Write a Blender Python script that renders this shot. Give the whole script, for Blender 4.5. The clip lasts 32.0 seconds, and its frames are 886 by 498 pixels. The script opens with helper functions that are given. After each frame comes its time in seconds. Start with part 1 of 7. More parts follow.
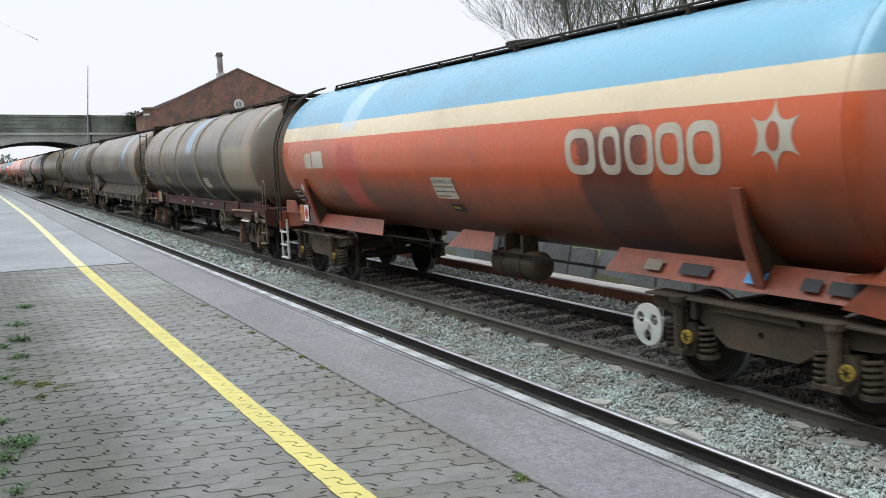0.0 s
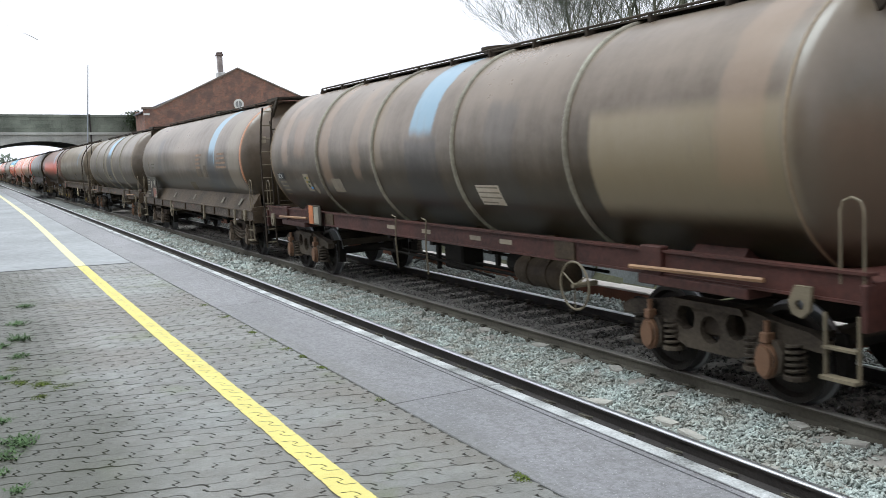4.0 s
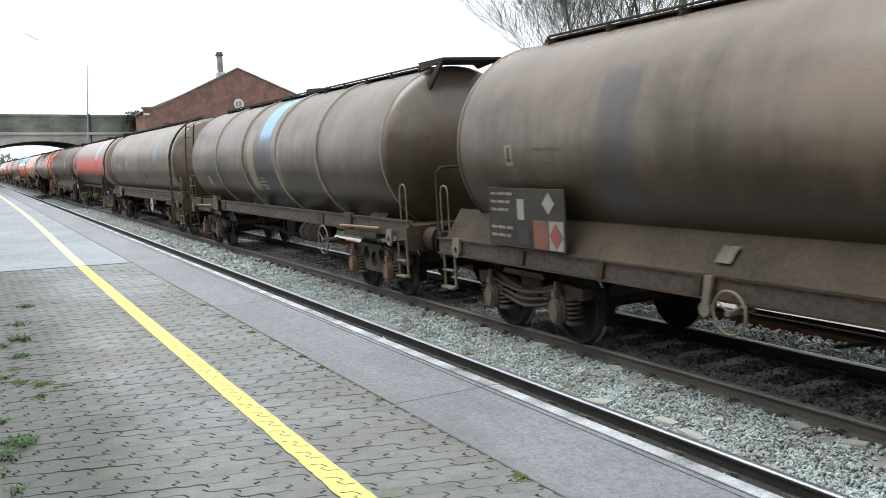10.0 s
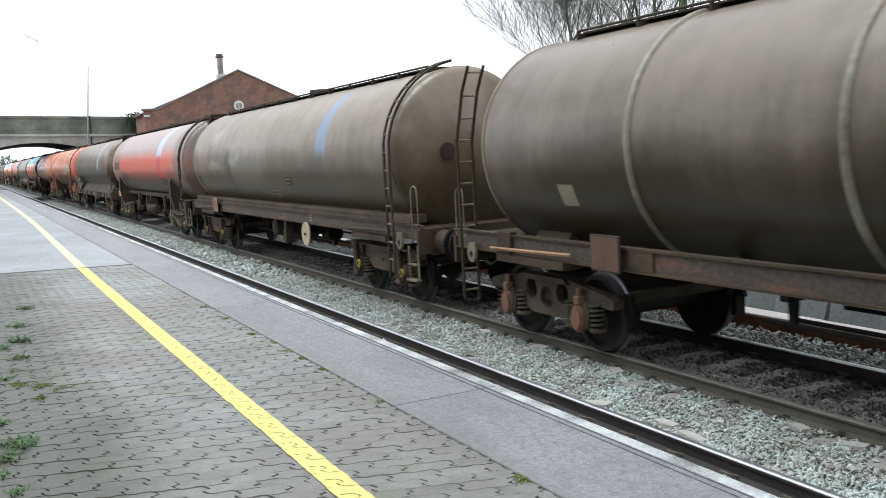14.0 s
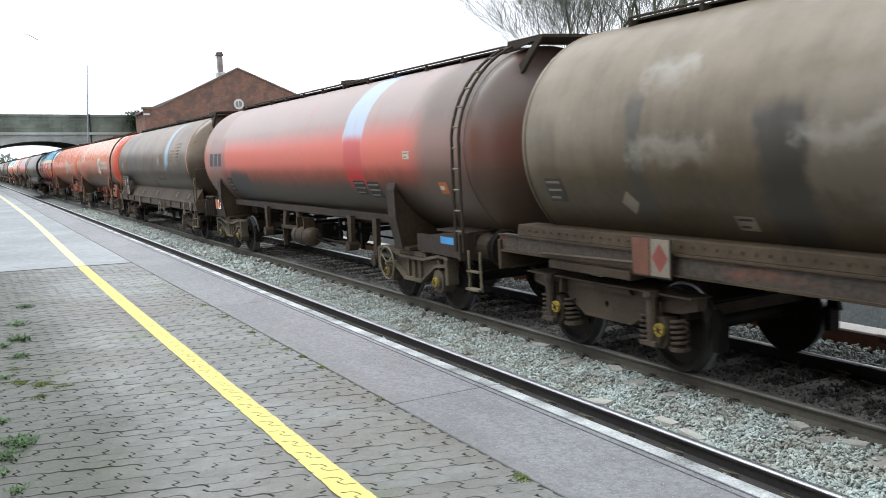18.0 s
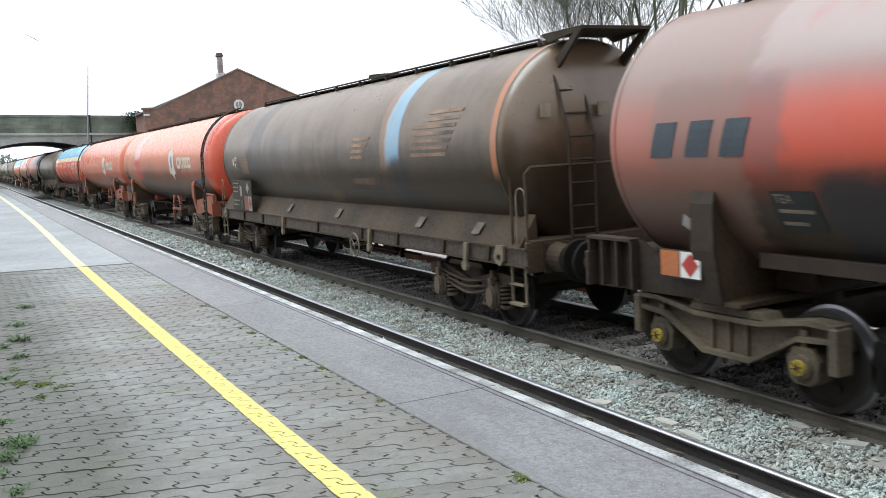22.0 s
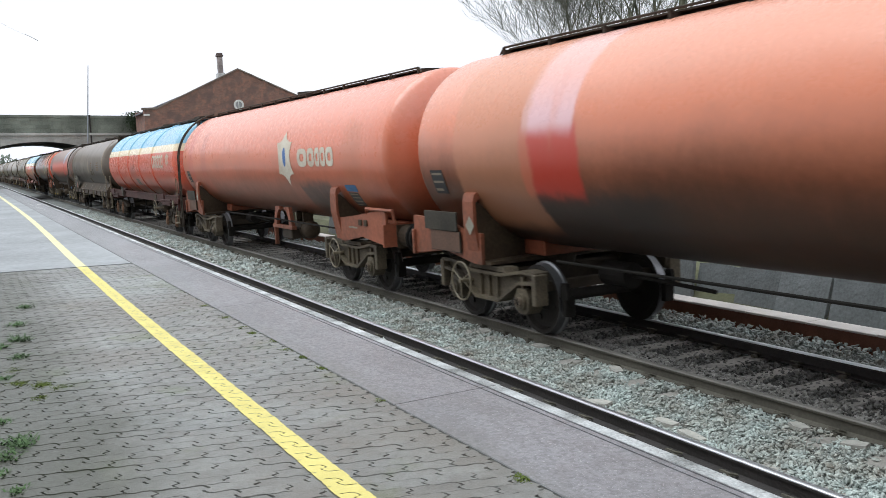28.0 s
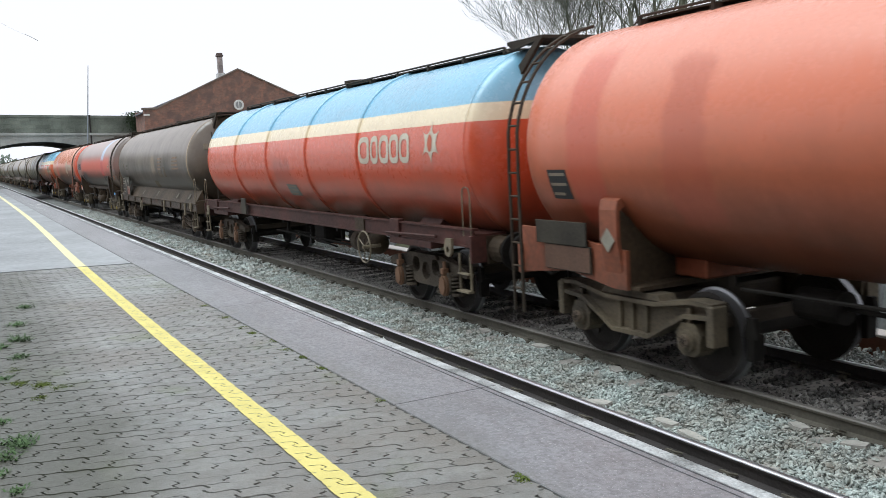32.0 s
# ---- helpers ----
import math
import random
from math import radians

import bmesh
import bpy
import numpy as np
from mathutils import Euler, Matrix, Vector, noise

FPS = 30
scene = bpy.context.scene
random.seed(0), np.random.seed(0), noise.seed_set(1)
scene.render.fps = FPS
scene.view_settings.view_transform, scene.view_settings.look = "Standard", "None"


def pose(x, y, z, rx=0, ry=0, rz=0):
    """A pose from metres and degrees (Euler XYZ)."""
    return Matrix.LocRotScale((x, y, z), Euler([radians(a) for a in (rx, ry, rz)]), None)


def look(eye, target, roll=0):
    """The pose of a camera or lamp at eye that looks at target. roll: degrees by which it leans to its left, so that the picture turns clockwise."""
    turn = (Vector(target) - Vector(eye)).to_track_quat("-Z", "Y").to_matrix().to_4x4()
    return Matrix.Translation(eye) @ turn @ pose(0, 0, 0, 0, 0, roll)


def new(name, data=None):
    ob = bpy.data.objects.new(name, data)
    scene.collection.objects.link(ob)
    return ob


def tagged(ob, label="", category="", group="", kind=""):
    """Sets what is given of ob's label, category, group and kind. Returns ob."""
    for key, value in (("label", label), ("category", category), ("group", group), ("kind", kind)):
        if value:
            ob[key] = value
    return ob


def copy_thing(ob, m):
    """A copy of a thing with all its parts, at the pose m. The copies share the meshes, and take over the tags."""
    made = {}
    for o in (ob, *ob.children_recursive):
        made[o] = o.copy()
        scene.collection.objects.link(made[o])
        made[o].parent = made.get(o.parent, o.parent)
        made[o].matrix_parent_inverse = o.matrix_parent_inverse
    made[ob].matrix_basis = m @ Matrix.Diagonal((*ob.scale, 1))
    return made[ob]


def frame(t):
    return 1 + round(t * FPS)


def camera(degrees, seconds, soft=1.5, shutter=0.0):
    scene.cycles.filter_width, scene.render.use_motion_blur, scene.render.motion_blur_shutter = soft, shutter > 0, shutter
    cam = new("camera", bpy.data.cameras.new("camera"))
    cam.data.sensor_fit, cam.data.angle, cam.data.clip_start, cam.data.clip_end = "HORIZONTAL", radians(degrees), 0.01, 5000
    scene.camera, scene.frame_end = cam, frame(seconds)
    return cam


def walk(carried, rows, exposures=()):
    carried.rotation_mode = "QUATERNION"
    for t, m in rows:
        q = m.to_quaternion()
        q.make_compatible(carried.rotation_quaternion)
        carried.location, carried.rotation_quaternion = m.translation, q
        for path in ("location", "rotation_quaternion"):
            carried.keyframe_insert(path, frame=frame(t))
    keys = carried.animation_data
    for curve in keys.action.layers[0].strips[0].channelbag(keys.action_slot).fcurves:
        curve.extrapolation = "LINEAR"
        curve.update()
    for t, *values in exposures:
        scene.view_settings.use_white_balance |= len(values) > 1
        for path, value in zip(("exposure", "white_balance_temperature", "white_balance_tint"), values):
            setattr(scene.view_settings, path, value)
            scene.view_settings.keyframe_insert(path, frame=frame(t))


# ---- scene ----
# One plan: x runs along the track in the train's direction, y across it away from the platform, z up from the rail tops.
SECONDS = 32.0
EYE = Vector((0.0, 0.0, 2.506))
YAW, PITCH, LEAN = 63.1, 6.42, -3.22
cam = camera(51.1, SECONDS, soft=0.85, shutter=0.3)


def aim(lift=0.0):
    a, b = radians(YAW), radians(PITCH - lift)
    way = Vector((-math.sin(a) * math.cos(b), math.cos(a) * math.cos(b), -math.sin(b)))
    return look(EYE, EYE + 10 * way, LEAN)


# the tripod settles a hair's breadth up and down
walk(cam, [(t, aim(lift)) for t, lift in ((0, 0.03), (3, 0.03), (5.5, -0.03), (6.5, -0.03), (7.5, 0.0), (12, 0.01), (13, 0.1), (14, 0.11),
                                          (16.5, 0.0), (19, 0.02), (23, 0.05), (28, 0.05), (32, 0.05))],
     exposures=((0, -0.31), (2.0, -0.25), (3.0, -0.15), (4.5, -0.03), (6, 0.05), (14, 0.05), (19, 0.05), (25, 0.03), (27, -0.16), (32, -0.2)))

# ---- light: an overcast winter day ----
world = bpy.data.worlds.new("overcast_sky")
scene.world = world
world.use_nodes = True
wn, wl = world.node_tree.nodes, world.node_tree.links
wn.clear()
sky = wn.new("ShaderNodeTexSky")
sky.sky_type = "NISHITA"
sky.sun_disc = False
sky.sun_elevation, sky.sun_rotation = radians(70), radians(200)
sky.air_density, sky.dust_density, sky.ozone_density = 1.0, 4.0, 1.0
cloud = wn.new("ShaderNodeMixRGB")
cloud.inputs[0].default_value = 0.93
cloud.inputs[2].default_value = (10.0, 10.35, 11.2, 1)
back = wn.new("ShaderNodeBackground")
back.inputs[1].default_value = 0.12
out = wn.new("ShaderNodeOutputWorld")
wl.new(sky.outputs[0], cloud.inputs[1])
wl.new(cloud.outputs[0], back.inputs[0])
wl.new(back.outputs[0], out.inputs[0])
sun = new("sun", bpy.data.lights.new("sun", "SUN"))
sun.data.energy, sun.data.angle, sun.data.color = 2.85, radians(50), (0.875, 1.0, 1.035)
sun.matrix_world = look((-4, -4, 24), (0, 4, 0))

# ---- plan ----
Y_EDGE, Z_PLAT = 2.952, 0.95        # platform edge
Y_NEAR = (3.486, 5.056)             # rails of the platform track
Y_FAR = (6.521, 8.091)              # rails under the train
YC = 7.306                          # middle of the train's track

# ---- materials ----
def mat(name, color, rough=0.7, metal=0.0, var=0.25, scale=6.0, bump=0.0, bscale=40.0, alt=None, spec=0.5, per=0.0):
    """A procedural surface: two scales of variation between color and alt, and a fine relief."""
    m = bpy.data.materials.new(name)
    m.use_nodes = True
    n, l = m.node_tree.nodes, m.node_tree.links
    b = n["Principled BSDF"]
    b.inputs["Roughness"].default_value, b.inputs["Metallic"].default_value = rough, metal
    b.inputs["Specular IOR Level"].default_value = spec
    tc = n.new("ShaderNodeTexCoord")
    big, small = n.new("ShaderNodeTexNoise"), n.new("ShaderNodeTexNoise")
    big.inputs["Scale"].default_value, big.inputs["Detail"].default_value = scale * 0.25, 5
    small.inputs["Scale"].default_value, small.inputs["Detail"].default_value = scale * 5, 6
    add = n.new("ShaderNodeMath")
    add.operation = "MULTIPLY_ADD"
    add.inputs[1].default_value = 0.45
    ramp = n.new("ShaderNodeMapRange")
    ramp.inputs[1].default_value, ramp.inputs[2].default_value = 0.5, 0.95
    mix = n.new("ShaderNodeMixRGB")
    alt = alt or tuple(c * (1 - var) for c in color)
    hi = tuple(min(1, c * (1 + var * 0.5)) for c in color)
    mix.inputs[1].default_value, mix.inputs[2].default_value = (*hi, 1), (*alt, 1)
    for t in (big, small):
        l.new(tc.outputs["Object"], t.inputs["Vector"])
    l.new(small.outputs[0], add.inputs[0])
    l.new(big.outputs[0], add.inputs[2])
    l.new(add.outputs[0], ramp.inputs[0])
    l.new(ramp.outputs[0], mix.inputs[0])
    last = mix.outputs[0]
    if per:
        info = n.new("ShaderNodeObjectInfo")
        geo = n.new("ShaderNodeNewGeometry")
        s = n.new("ShaderNodeMath")
        s.operation = "ADD"
        l.new(info.outputs["Random"], s.inputs[0])
        l.new(geo.outputs["Random Per Island"], s.inputs[1])
        mr = n.new("ShaderNodeMapRange")
        mr.inputs[1].default_value, mr.inputs[2].default_value = 0.3, 1.7
        mr.inputs[3].default_value, mr.inputs[4].default_value = 1 - per, 1 + per
        l.new(s.outputs[0], mr.inputs[0])
        hv = n.new("ShaderNodeHueSaturation")
        l.new(mr.outputs[0], hv.inputs["Value"])
        l.new(last, hv.inputs["Color"])
        last = hv.outputs[0]
    l.new(last, b.inputs["Base Color"])
    if bump:
        bn, bt = n.new("ShaderNodeBump"), n.new("ShaderNodeTexNoise")
        bt.inputs["Scale"].default_value, bt.inputs["Detail"].default_value = bscale, 6
        l.new(tc.outputs["Object"], bt.inputs["Vector"])
        bn.inputs["Strength"].default_value, bn.inputs["Distance"].default_value = bump, 0.02
        l.new(bt.outputs[0], bn.inputs["Height"])
        l.new(bn.outputs[0], b.inputs["Normal"])
    rr = n.new("ShaderNodeMapRange")
    rr.inputs[3].default_value, rr.inputs[4].default_value = max(0.05, rough - 0.1), min(1, rough + 0.1)
    l.new(small.outputs[0], rr.inputs[0])
    l.new(rr.outputs[0], b.inputs["Roughness"])
    return m


EARTH = mat("earth_and_grass", (0.10, 0.10, 0.055), 0.95, var=0.5, scale=2, bump=0.6, bscale=12)
BED = mat("ballast_bed", (0.17, 0.175, 0.165), 0.95, var=0.5, scale=9, bump=0.8, bscale=30)
STONE = mat("ballast_stone", (0.375, 0.425, 0.405), 0.8, var=0.3, scale=12, bump=0.3, bscale=60, alt=(0.235, 0.215, 0.18), per=0.4)
# darker than the open ballast: dirt, and the train's shade in the colour
DIRTY_SHADED_STONE = mat("dirty_shaded_ballast_stone", (0.19, 0.182, 0.168), 0.85, var=0.35, scale=12, bump=0.3, bscale=60, per=0.7)
EDGE_WHITE = mat("worn_white_edge", (0.52, 0.53, 0.53), 0.7, var=0.4, scale=14, bump=0.8, bscale=50, alt=(0.15, 0.155, 0.15))
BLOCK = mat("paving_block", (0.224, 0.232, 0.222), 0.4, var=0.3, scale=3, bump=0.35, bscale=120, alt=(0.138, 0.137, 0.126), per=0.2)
# smooth far paving, its base paler and bluer to carry some sky glare
FAR_BLOCK = mat("pale_far_paving", (0.245, 0.262, 0.268), 0.36, var=0.4, scale=2, bump=0.06, bscale=30)
JOINT = mat("paving_joint", (0.10, 0.097, 0.08), 0.95, var=0.4, scale=6, bump=0.4, bscale=60)
PALE_YELLOW = mat("pale_line_paint", (0.72, 0.66, 0.36), 0.5, var=0.2, scale=8, bump=0.1, bscale=60)
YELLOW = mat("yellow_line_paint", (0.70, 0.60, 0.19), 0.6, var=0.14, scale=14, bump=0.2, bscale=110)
MOSS = mat("moss", (0.12, 0.16, 0.03), 0.95, var=0.5, scale=20, bump=0.5, bscale=90)
RAIL_SIDE = mat("rail_side", (0.032, 0.026, 0.024), 0.75, var=0.4, scale=8, bump=0.2)
RAIL_TOP = mat("rail_head_polished", (0.78, 0.79, 0.81), 0.38, 1.0, var=0.2, scale=10)
RAIL_DUSTY = mat("dusty_rail_side", (0.10, 0.09, 0.07), 0.8, var=0.35, scale=6, bump=0.2)
RUST = mat("rusty_rail", (0.21, 0.085, 0.052), 0.85, var=0.3, scale=8, bump=0.3)
PALE_TOP = mat("pale_trough_lid", (0.68, 0.62, 0.58), 0.6, var=0.2, scale=10)
SLEEPER = mat("concrete_sleeper", (0.42, 0.40, 0.36), 0.92, var=0.35, scale=6, bump=0.3)
# sleeper concrete darkened in colour for the shade under the train
SHADED_SLEEPER = mat("shaded_concrete_sleeper", (0.27, 0.25, 0.225), 0.85, var=0.45, scale=5, bump=0.3)
PARAPET = mat("mossy_bridge_stone", (0.20, 0.225, 0.185), 0.95, var=0.5, scale=2, bump=0.4, bscale=12, per=0.2)
ASHLAR = mat("bridge_ashlar", (0.42, 0.43, 0.40), 0.95, var=0.3, scale=2, bump=0.3, bscale=12, per=0.12)
MORTAR = mat("mortar_wall", (0.18, 0.12, 0.10), 0.95, var=0.35, scale=2, bump=0.3, bscale=20)
BUFF = mat("coping_stone", (0.24, 0.20, 0.17), 0.95, var=0.3, scale=5, bump=0.2)
WHITE = mat("white_paint", (0.75, 0.75, 0.72), 0.6, var=0.12, scale=8)
SLATE = mat("grey_slab", (0.21, 0.225, 0.23), 0.7, var=0.5, scale=5, bump=0.5, bscale=16, per=0.25)
BARK = mat("bark", (0.18, 0.185, 0.13), 0.95, var=0.35, scale=10, bump=0.4)
TWIG = mat("twigs", (0.25, 0.275, 0.24), 0.95, var=0.3, scale=10)
IVY = mat("ivy_leaves", (0.045, 0.075, 0.03), 0.7, var=0.4, scale=20, per=0.3)
GREY_STEEL = mat("galvanised_steel", (0.30, 0.33, 0.36), 0.55, 0.4, var=0.15, scale=10)
GREEN_STEEL = mat("green_painted_steel", (0.10, 0.22, 0.18), 0.6, var=0.2, scale=8)


# ---- mesh helpers ----
def part(name, bm, material, parent=None, label="", m=None, smooth=False):
    me = bpy.data.meshes.new(name)
    bmesh.ops.recalc_face_normals(bm, faces=bm.faces)
    bm.to_mesh(me)
    bm.free()
    for mm in material if isinstance(material, (list, tuple)) else (material,):
        me.materials.append(mm)
    if smooth:
        for p in me.polygons:
            p.use_smooth = True
        if smooth != "all":
            me.set_sharp_from_angle(angle=radians(38))
    ob = new(name, me)
    if parent:
        ob.parent = parent
    if m is not None:
        ob.matrix_basis = m
    return tagged(ob, label)


def thing(name, label, category, group="", kind="", m=None):
    ob = new(name)
    ob.empty_display_size = 0.2
    if m is not None:
        ob.matrix_basis = m
    return tagged(ob, label, category, group, kind)


def again(src, parent, m):
    """The same piece once more, on the same mesh."""
    ob = copy_thing(src, m)
    ob.parent = parent
    return ob


def box(bm, x0, x1, y0, y1, z0, z1, bevel=0.0, mi=0):
    v = [bm.verts.new(p) for p in ((x0, y0, z0), (x1, y0, z0), (x1, y1, z0), (x0, y1, z0), (x0, y0, z1), (x1, y0, z1), (x1, y1, z1), (x0, y1, z1))]
    fs = [bm.faces.new([v[i] for i in q]) for q in ((3, 2, 1, 0), (4, 5, 6, 7), (0, 1, 5, 4), (1, 2, 6, 5), (2, 3, 7, 6), (3, 0, 4, 7))]
    for f in fs:
        f.material_index = mi
    if bevel:
        es = list({e for f in fs for e in f.edges})
        bmesh.ops.bevel(bm, geom=es, offset=bevel, segments=1, affect="EDGES")
    return bm


def cyl(bm, a, b, r, seg=12, r2=None, mi=0):
    a, b = Vector(a), Vector(b)
    d = (b - a).normalized()
    u = d.orthogonal().normalized()
    w = d.cross(u)
    rings = []
    for p, rr in ((a, r), (b, r if r2 is None else r2)):
        rings.append([bm.verts.new(p + rr * (math.cos(k * math.tau / seg) * u + math.sin(k * math.tau / seg) * w)) for k in range(seg)])
    fs = [bm.faces.new((rings[0][k], rings[0][(k + 1) % seg], rings[1][(k + 1) % seg], rings[1][k])) for k in range(seg)]
    fs += [bm.faces.new(rings[0][::-1]), bm.faces.new(rings[1])]
    for f in fs:
        f.material_index = mi
    return bm


def tube(bm, pts, r, seg=6, closed=False, r2=None):
    """A pipe or rod along a line of points."""
    pts = [Vector(p) for p in pts]
    n = len(pts)
    rings, u = [], None
    for i, p in enumerate(pts):
        a = pts[(i - 1) % n] if closed or i else p
        b = pts[(i + 1) % n] if closed or i < n - 1 else p
        d = (b - a).normalized()
        u = d.orthogonal().normalized() if u is None else (u - d * u.dot(d)).normalized()
        w = d.cross(u)
        rr = r if r2 is None else r + (r2 - r) * i / (n - 1)
        rings.append([bm.verts.new(p + rr * (math.cos(k * math.tau / seg) * u + math.sin(k * math.tau / seg) * w)) for k in range(seg)])
    for i in range(n if closed else n - 1):
        q, s = rings[i], rings[(i + 1) % n]
        for k in range(seg):
            bm.faces.new((q[k], q[(k + 1) % seg], s[(k + 1) % seg], s[k]))
    if not closed:
        bm.faces.new(rings[0][::-1])
        bm.faces.new(rings[-1])
    return bm


def prism(bm, poly, a, b, axis="y", mi=0):
    """A flat outline given thickness from a to b along an axis; the outline's pairs are the other two axes in order."""
    def at(p, k):
        return {"x": (k, p[0], p[1]), "y": (p[0], k, p[1]), "z": (p[0], p[1], k)}[axis]
    lo = [bm.verts.new(at(p, a)) for p in poly]
    hi = [bm.verts.new(at(p, b)) for p in poly]
    n = len(poly)
    fs = [bm.faces.new(lo), bm.faces.new(hi[::-1])]
    fs += [bm.faces.new((lo[i], lo[(i + 1) % n], hi[(i + 1) % n], hi[i])) for i in range(n)]
    for f in fs:
        f.material_index = mi
    return bm


def lathe_x(bm, prof, seg=48, cy=0.0, cz=0.0):
    """A body of revolution about an axis along x; prof: pairs of x and radius."""
    rings = []
    for x, r in prof:
        if r < 1e-4:
            rings.append([bm.verts.new((x, cy, cz))])
        else:
            rings.append([bm.verts.new((x, cy + r * math.sin(k * math.tau / seg), cz + r * math.cos(k * math.tau / seg))) for k in range(seg)])
    for q, s in zip(rings, rings[1:]):
        for k in range(seg):
            j = (k + 1) % seg
            vs = [q[k % len(q)], q[j % len(q)], s[j % len(s)], s[k % len(s)]]
            vs = [v for i, v in enumerate(vs) if v not in vs[:i]]
            if len(vs) > 2:
                bm.faces.new(vs)
    return bm


def lathe_y(bm, prof, seg=28, cx=0.0, cz=0.0):
    rings = []
    for y, r in prof:
        rings.append([bm.verts.new((cx + r * math.sin(k * math.tau / seg), y, cz + r * math.cos(k * math.tau / seg))) for k in range(seg)])
    for q, s in zip(rings, rings[1:]):
        for k in range(seg):
            bm.faces.new((q[k], q[(k + 1) % seg], s[(k + 1) % seg], s[k]))
    bm.faces.new(rings[0])
    bm.faces.new(rings[-1][::-1])
    return bm


B = bmesh.new


class Nodes:
    """A short way to write node trees."""
    def __init__(self, m):
        m.use_nodes = True
        self.n, self.l = m.node_tree.nodes, m.node_tree.links
        self.bsdf = self.n["Principled BSDF"]
        self.obj = self.n.new("ShaderNodeTexCoord").outputs["Object"]
        s = self.n.new("ShaderNodeSeparateXYZ")
        self.l.new(self.obj, s.inputs[0])
        self.x, self.y, self.z = s.outputs

    def put(self, socket, v):
        if isinstance(v, (int, float, tuple)):
            socket.default_value = v if not isinstance(v, tuple) or len(v) == len(socket.default_value) else (*v, 1)
        else:
            self.l.new(v, socket)

    def math(self, op, *a):
        q = self.n.new("ShaderNodeMath")
        q.operation = op
        for s, v in zip(q.inputs, a):
            self.put(s, v)
        return q.outputs[0]

    def noise(self, scale, detail=5, stretch=(1, 1, 1), rough=0.55, shift=0.0):
        mp, q = self.n.new("ShaderNodeMapping"), self.n.new("ShaderNodeTexNoise")
        mp.inputs["Scale"].default_value = stretch
        mp.inputs["Location"].default_value = (shift, shift * 0.7, shift * 1.3)
        q.inputs["Scale"].default_value, q.inputs["Detail"].default_value, q.inputs["Roughness"].default_value = scale, detail, rough
        self.l.new(self.obj, mp.inputs[0])
        self.l.new(mp.outputs[0], q.inputs["Vector"])
        return q.outputs[0]

    def step(self, v, lo, hi, to=(0.0, 1.0)):
        q = self.n.new("ShaderNodeMapRange")
        q.interpolation_type = "SMOOTHSTEP"
        for s, k in zip(q.inputs, (v, lo, hi, *to)):
            self.put(s, k)
        return q.outputs[0]

    def mix(self, f, a, b):
        q = self.n.new("ShaderNodeMixRGB")
        for s, v in zip(q.inputs, (f, a, b)):
            self.put(s, v)
        return q.outputs[0]




# ---- ground, tracks, platform ----
tagged(part("ground", box(B(), -3000, 1500, -1500, 3000, -1.6, -0.62), EARTH), "dull green and brown earth along the railway", "ground", kind="structure")
tagged(part("track_bed", prism(B(), [(2.7, -0.9), (2.7, -0.205), (9.5, -0.205), (10.4, -0.7)], -330, 40, "x"), BED), "grey crushed stone bed under both tracks", "ballast", kind="structure")


def rail(name, y, x0, x1, side, top, label):
    holder = thing(name, label, "rail", "rails", "structure", pose(0, y, 0))
    web = [(-0.07, -0.155), (0.07, -0.155), (0.07, -0.143), (0.011, -0.125), (0.011, -0.045), (0.034, -0.034), (0.034, -0.017), (-0.034, -0.017),
           (-0.034, -0.034), (-0.011, -0.045), (-0.011, -0.125), (-0.07, -0.143)]
    part("rail_web", prism(B(), web, x0, x1, "x"), side, holder)
    part("rail_head", prism(B(), [(-0.036, -0.018), (0.036, -0.018), (0.034, -0.01), (0.028, -0.004), (0.016, 0.0), (-0.016, 0.0), (-0.028, -0.004), (-0.034, -0.01)], x0, x1, "x"), top, holder, "polished running surface")
    return holder


rail_ends = (-330, 40)
rail("rail", Y_NEAR[0], *rail_ends, RAIL_SIDE, mat("worn_rail_head", (0.40, 0.37, 0.345), 0.3, 1.0, var=0.3, scale=10), "steel rail below the platform edge, polished on top")
rail("rail", Y_NEAR[1], *rail_ends, RAIL_SIDE, RAIL_TOP, "dark steel rail with a polished head, empty track")
rail("rail", Y_FAR[0], *rail_ends, RAIL_DUSTY, mat("rail_head_dull", (0.20, 0.185, 0.165), 0.5, 0.5, var=0.25), "brown steel rail carrying the tank train")
rail("rail", Y_FAR[1], *rail_ends, RAIL_SIDE, RAIL_TOP, "dark steel rail with a bright head under the train")

# coping concrete: clouds, wear, dark stains along the inner joint and small pale flecks
CONCRETE = bpy.data.materials.new("platform_concrete")
k = Nodes(CONCRETE)
cloud, fine, fleck = k.noise(1.4, 6, (0.4, 1, 1), 0.6), k.noise(34, 6, (1, 1, 1), 0.7), k.noise(75, 2, (1, 1, 1), 0.5, 7)
col = k.mix(k.step(cloud, 0.35, 0.68), (0.235, 0.232, 0.246), (0.15, 0.15, 0.157))
col = k.mix(k.step(fine, 0.42, 0.66, (0.0, 0.65)), col, (0.115, 0.115, 0.115))
col = k.mix(k.step(k.noise(7, 7, (0.7, 1, 1), 0.72, 5), 0.46, 0.62, (0.0, 0.6)), col, (0.13, 0.128, 0.13))
col = k.mix(k.step(fleck, 0.64, 0.7, (0.0, 0.7)), col, (0.5, 0.5, 0.5))
inner = k.math("ADD", k.y, k.math("MULTIPLY", k.noise(2.4, 5, (0.5, 1, 1), 0.6, 11), 0.5))
col = k.mix(k.step(inner, 2.62, 2.38, (0.0, 0.55)), col, (0.125, 0.125, 0.112))
k.put(k.bsdf.inputs["Base Color"], col)
k.put(k.bsdf.inputs["Roughness"], k.step(fine, 0.3, 0.7, (0.27, 0.45)))
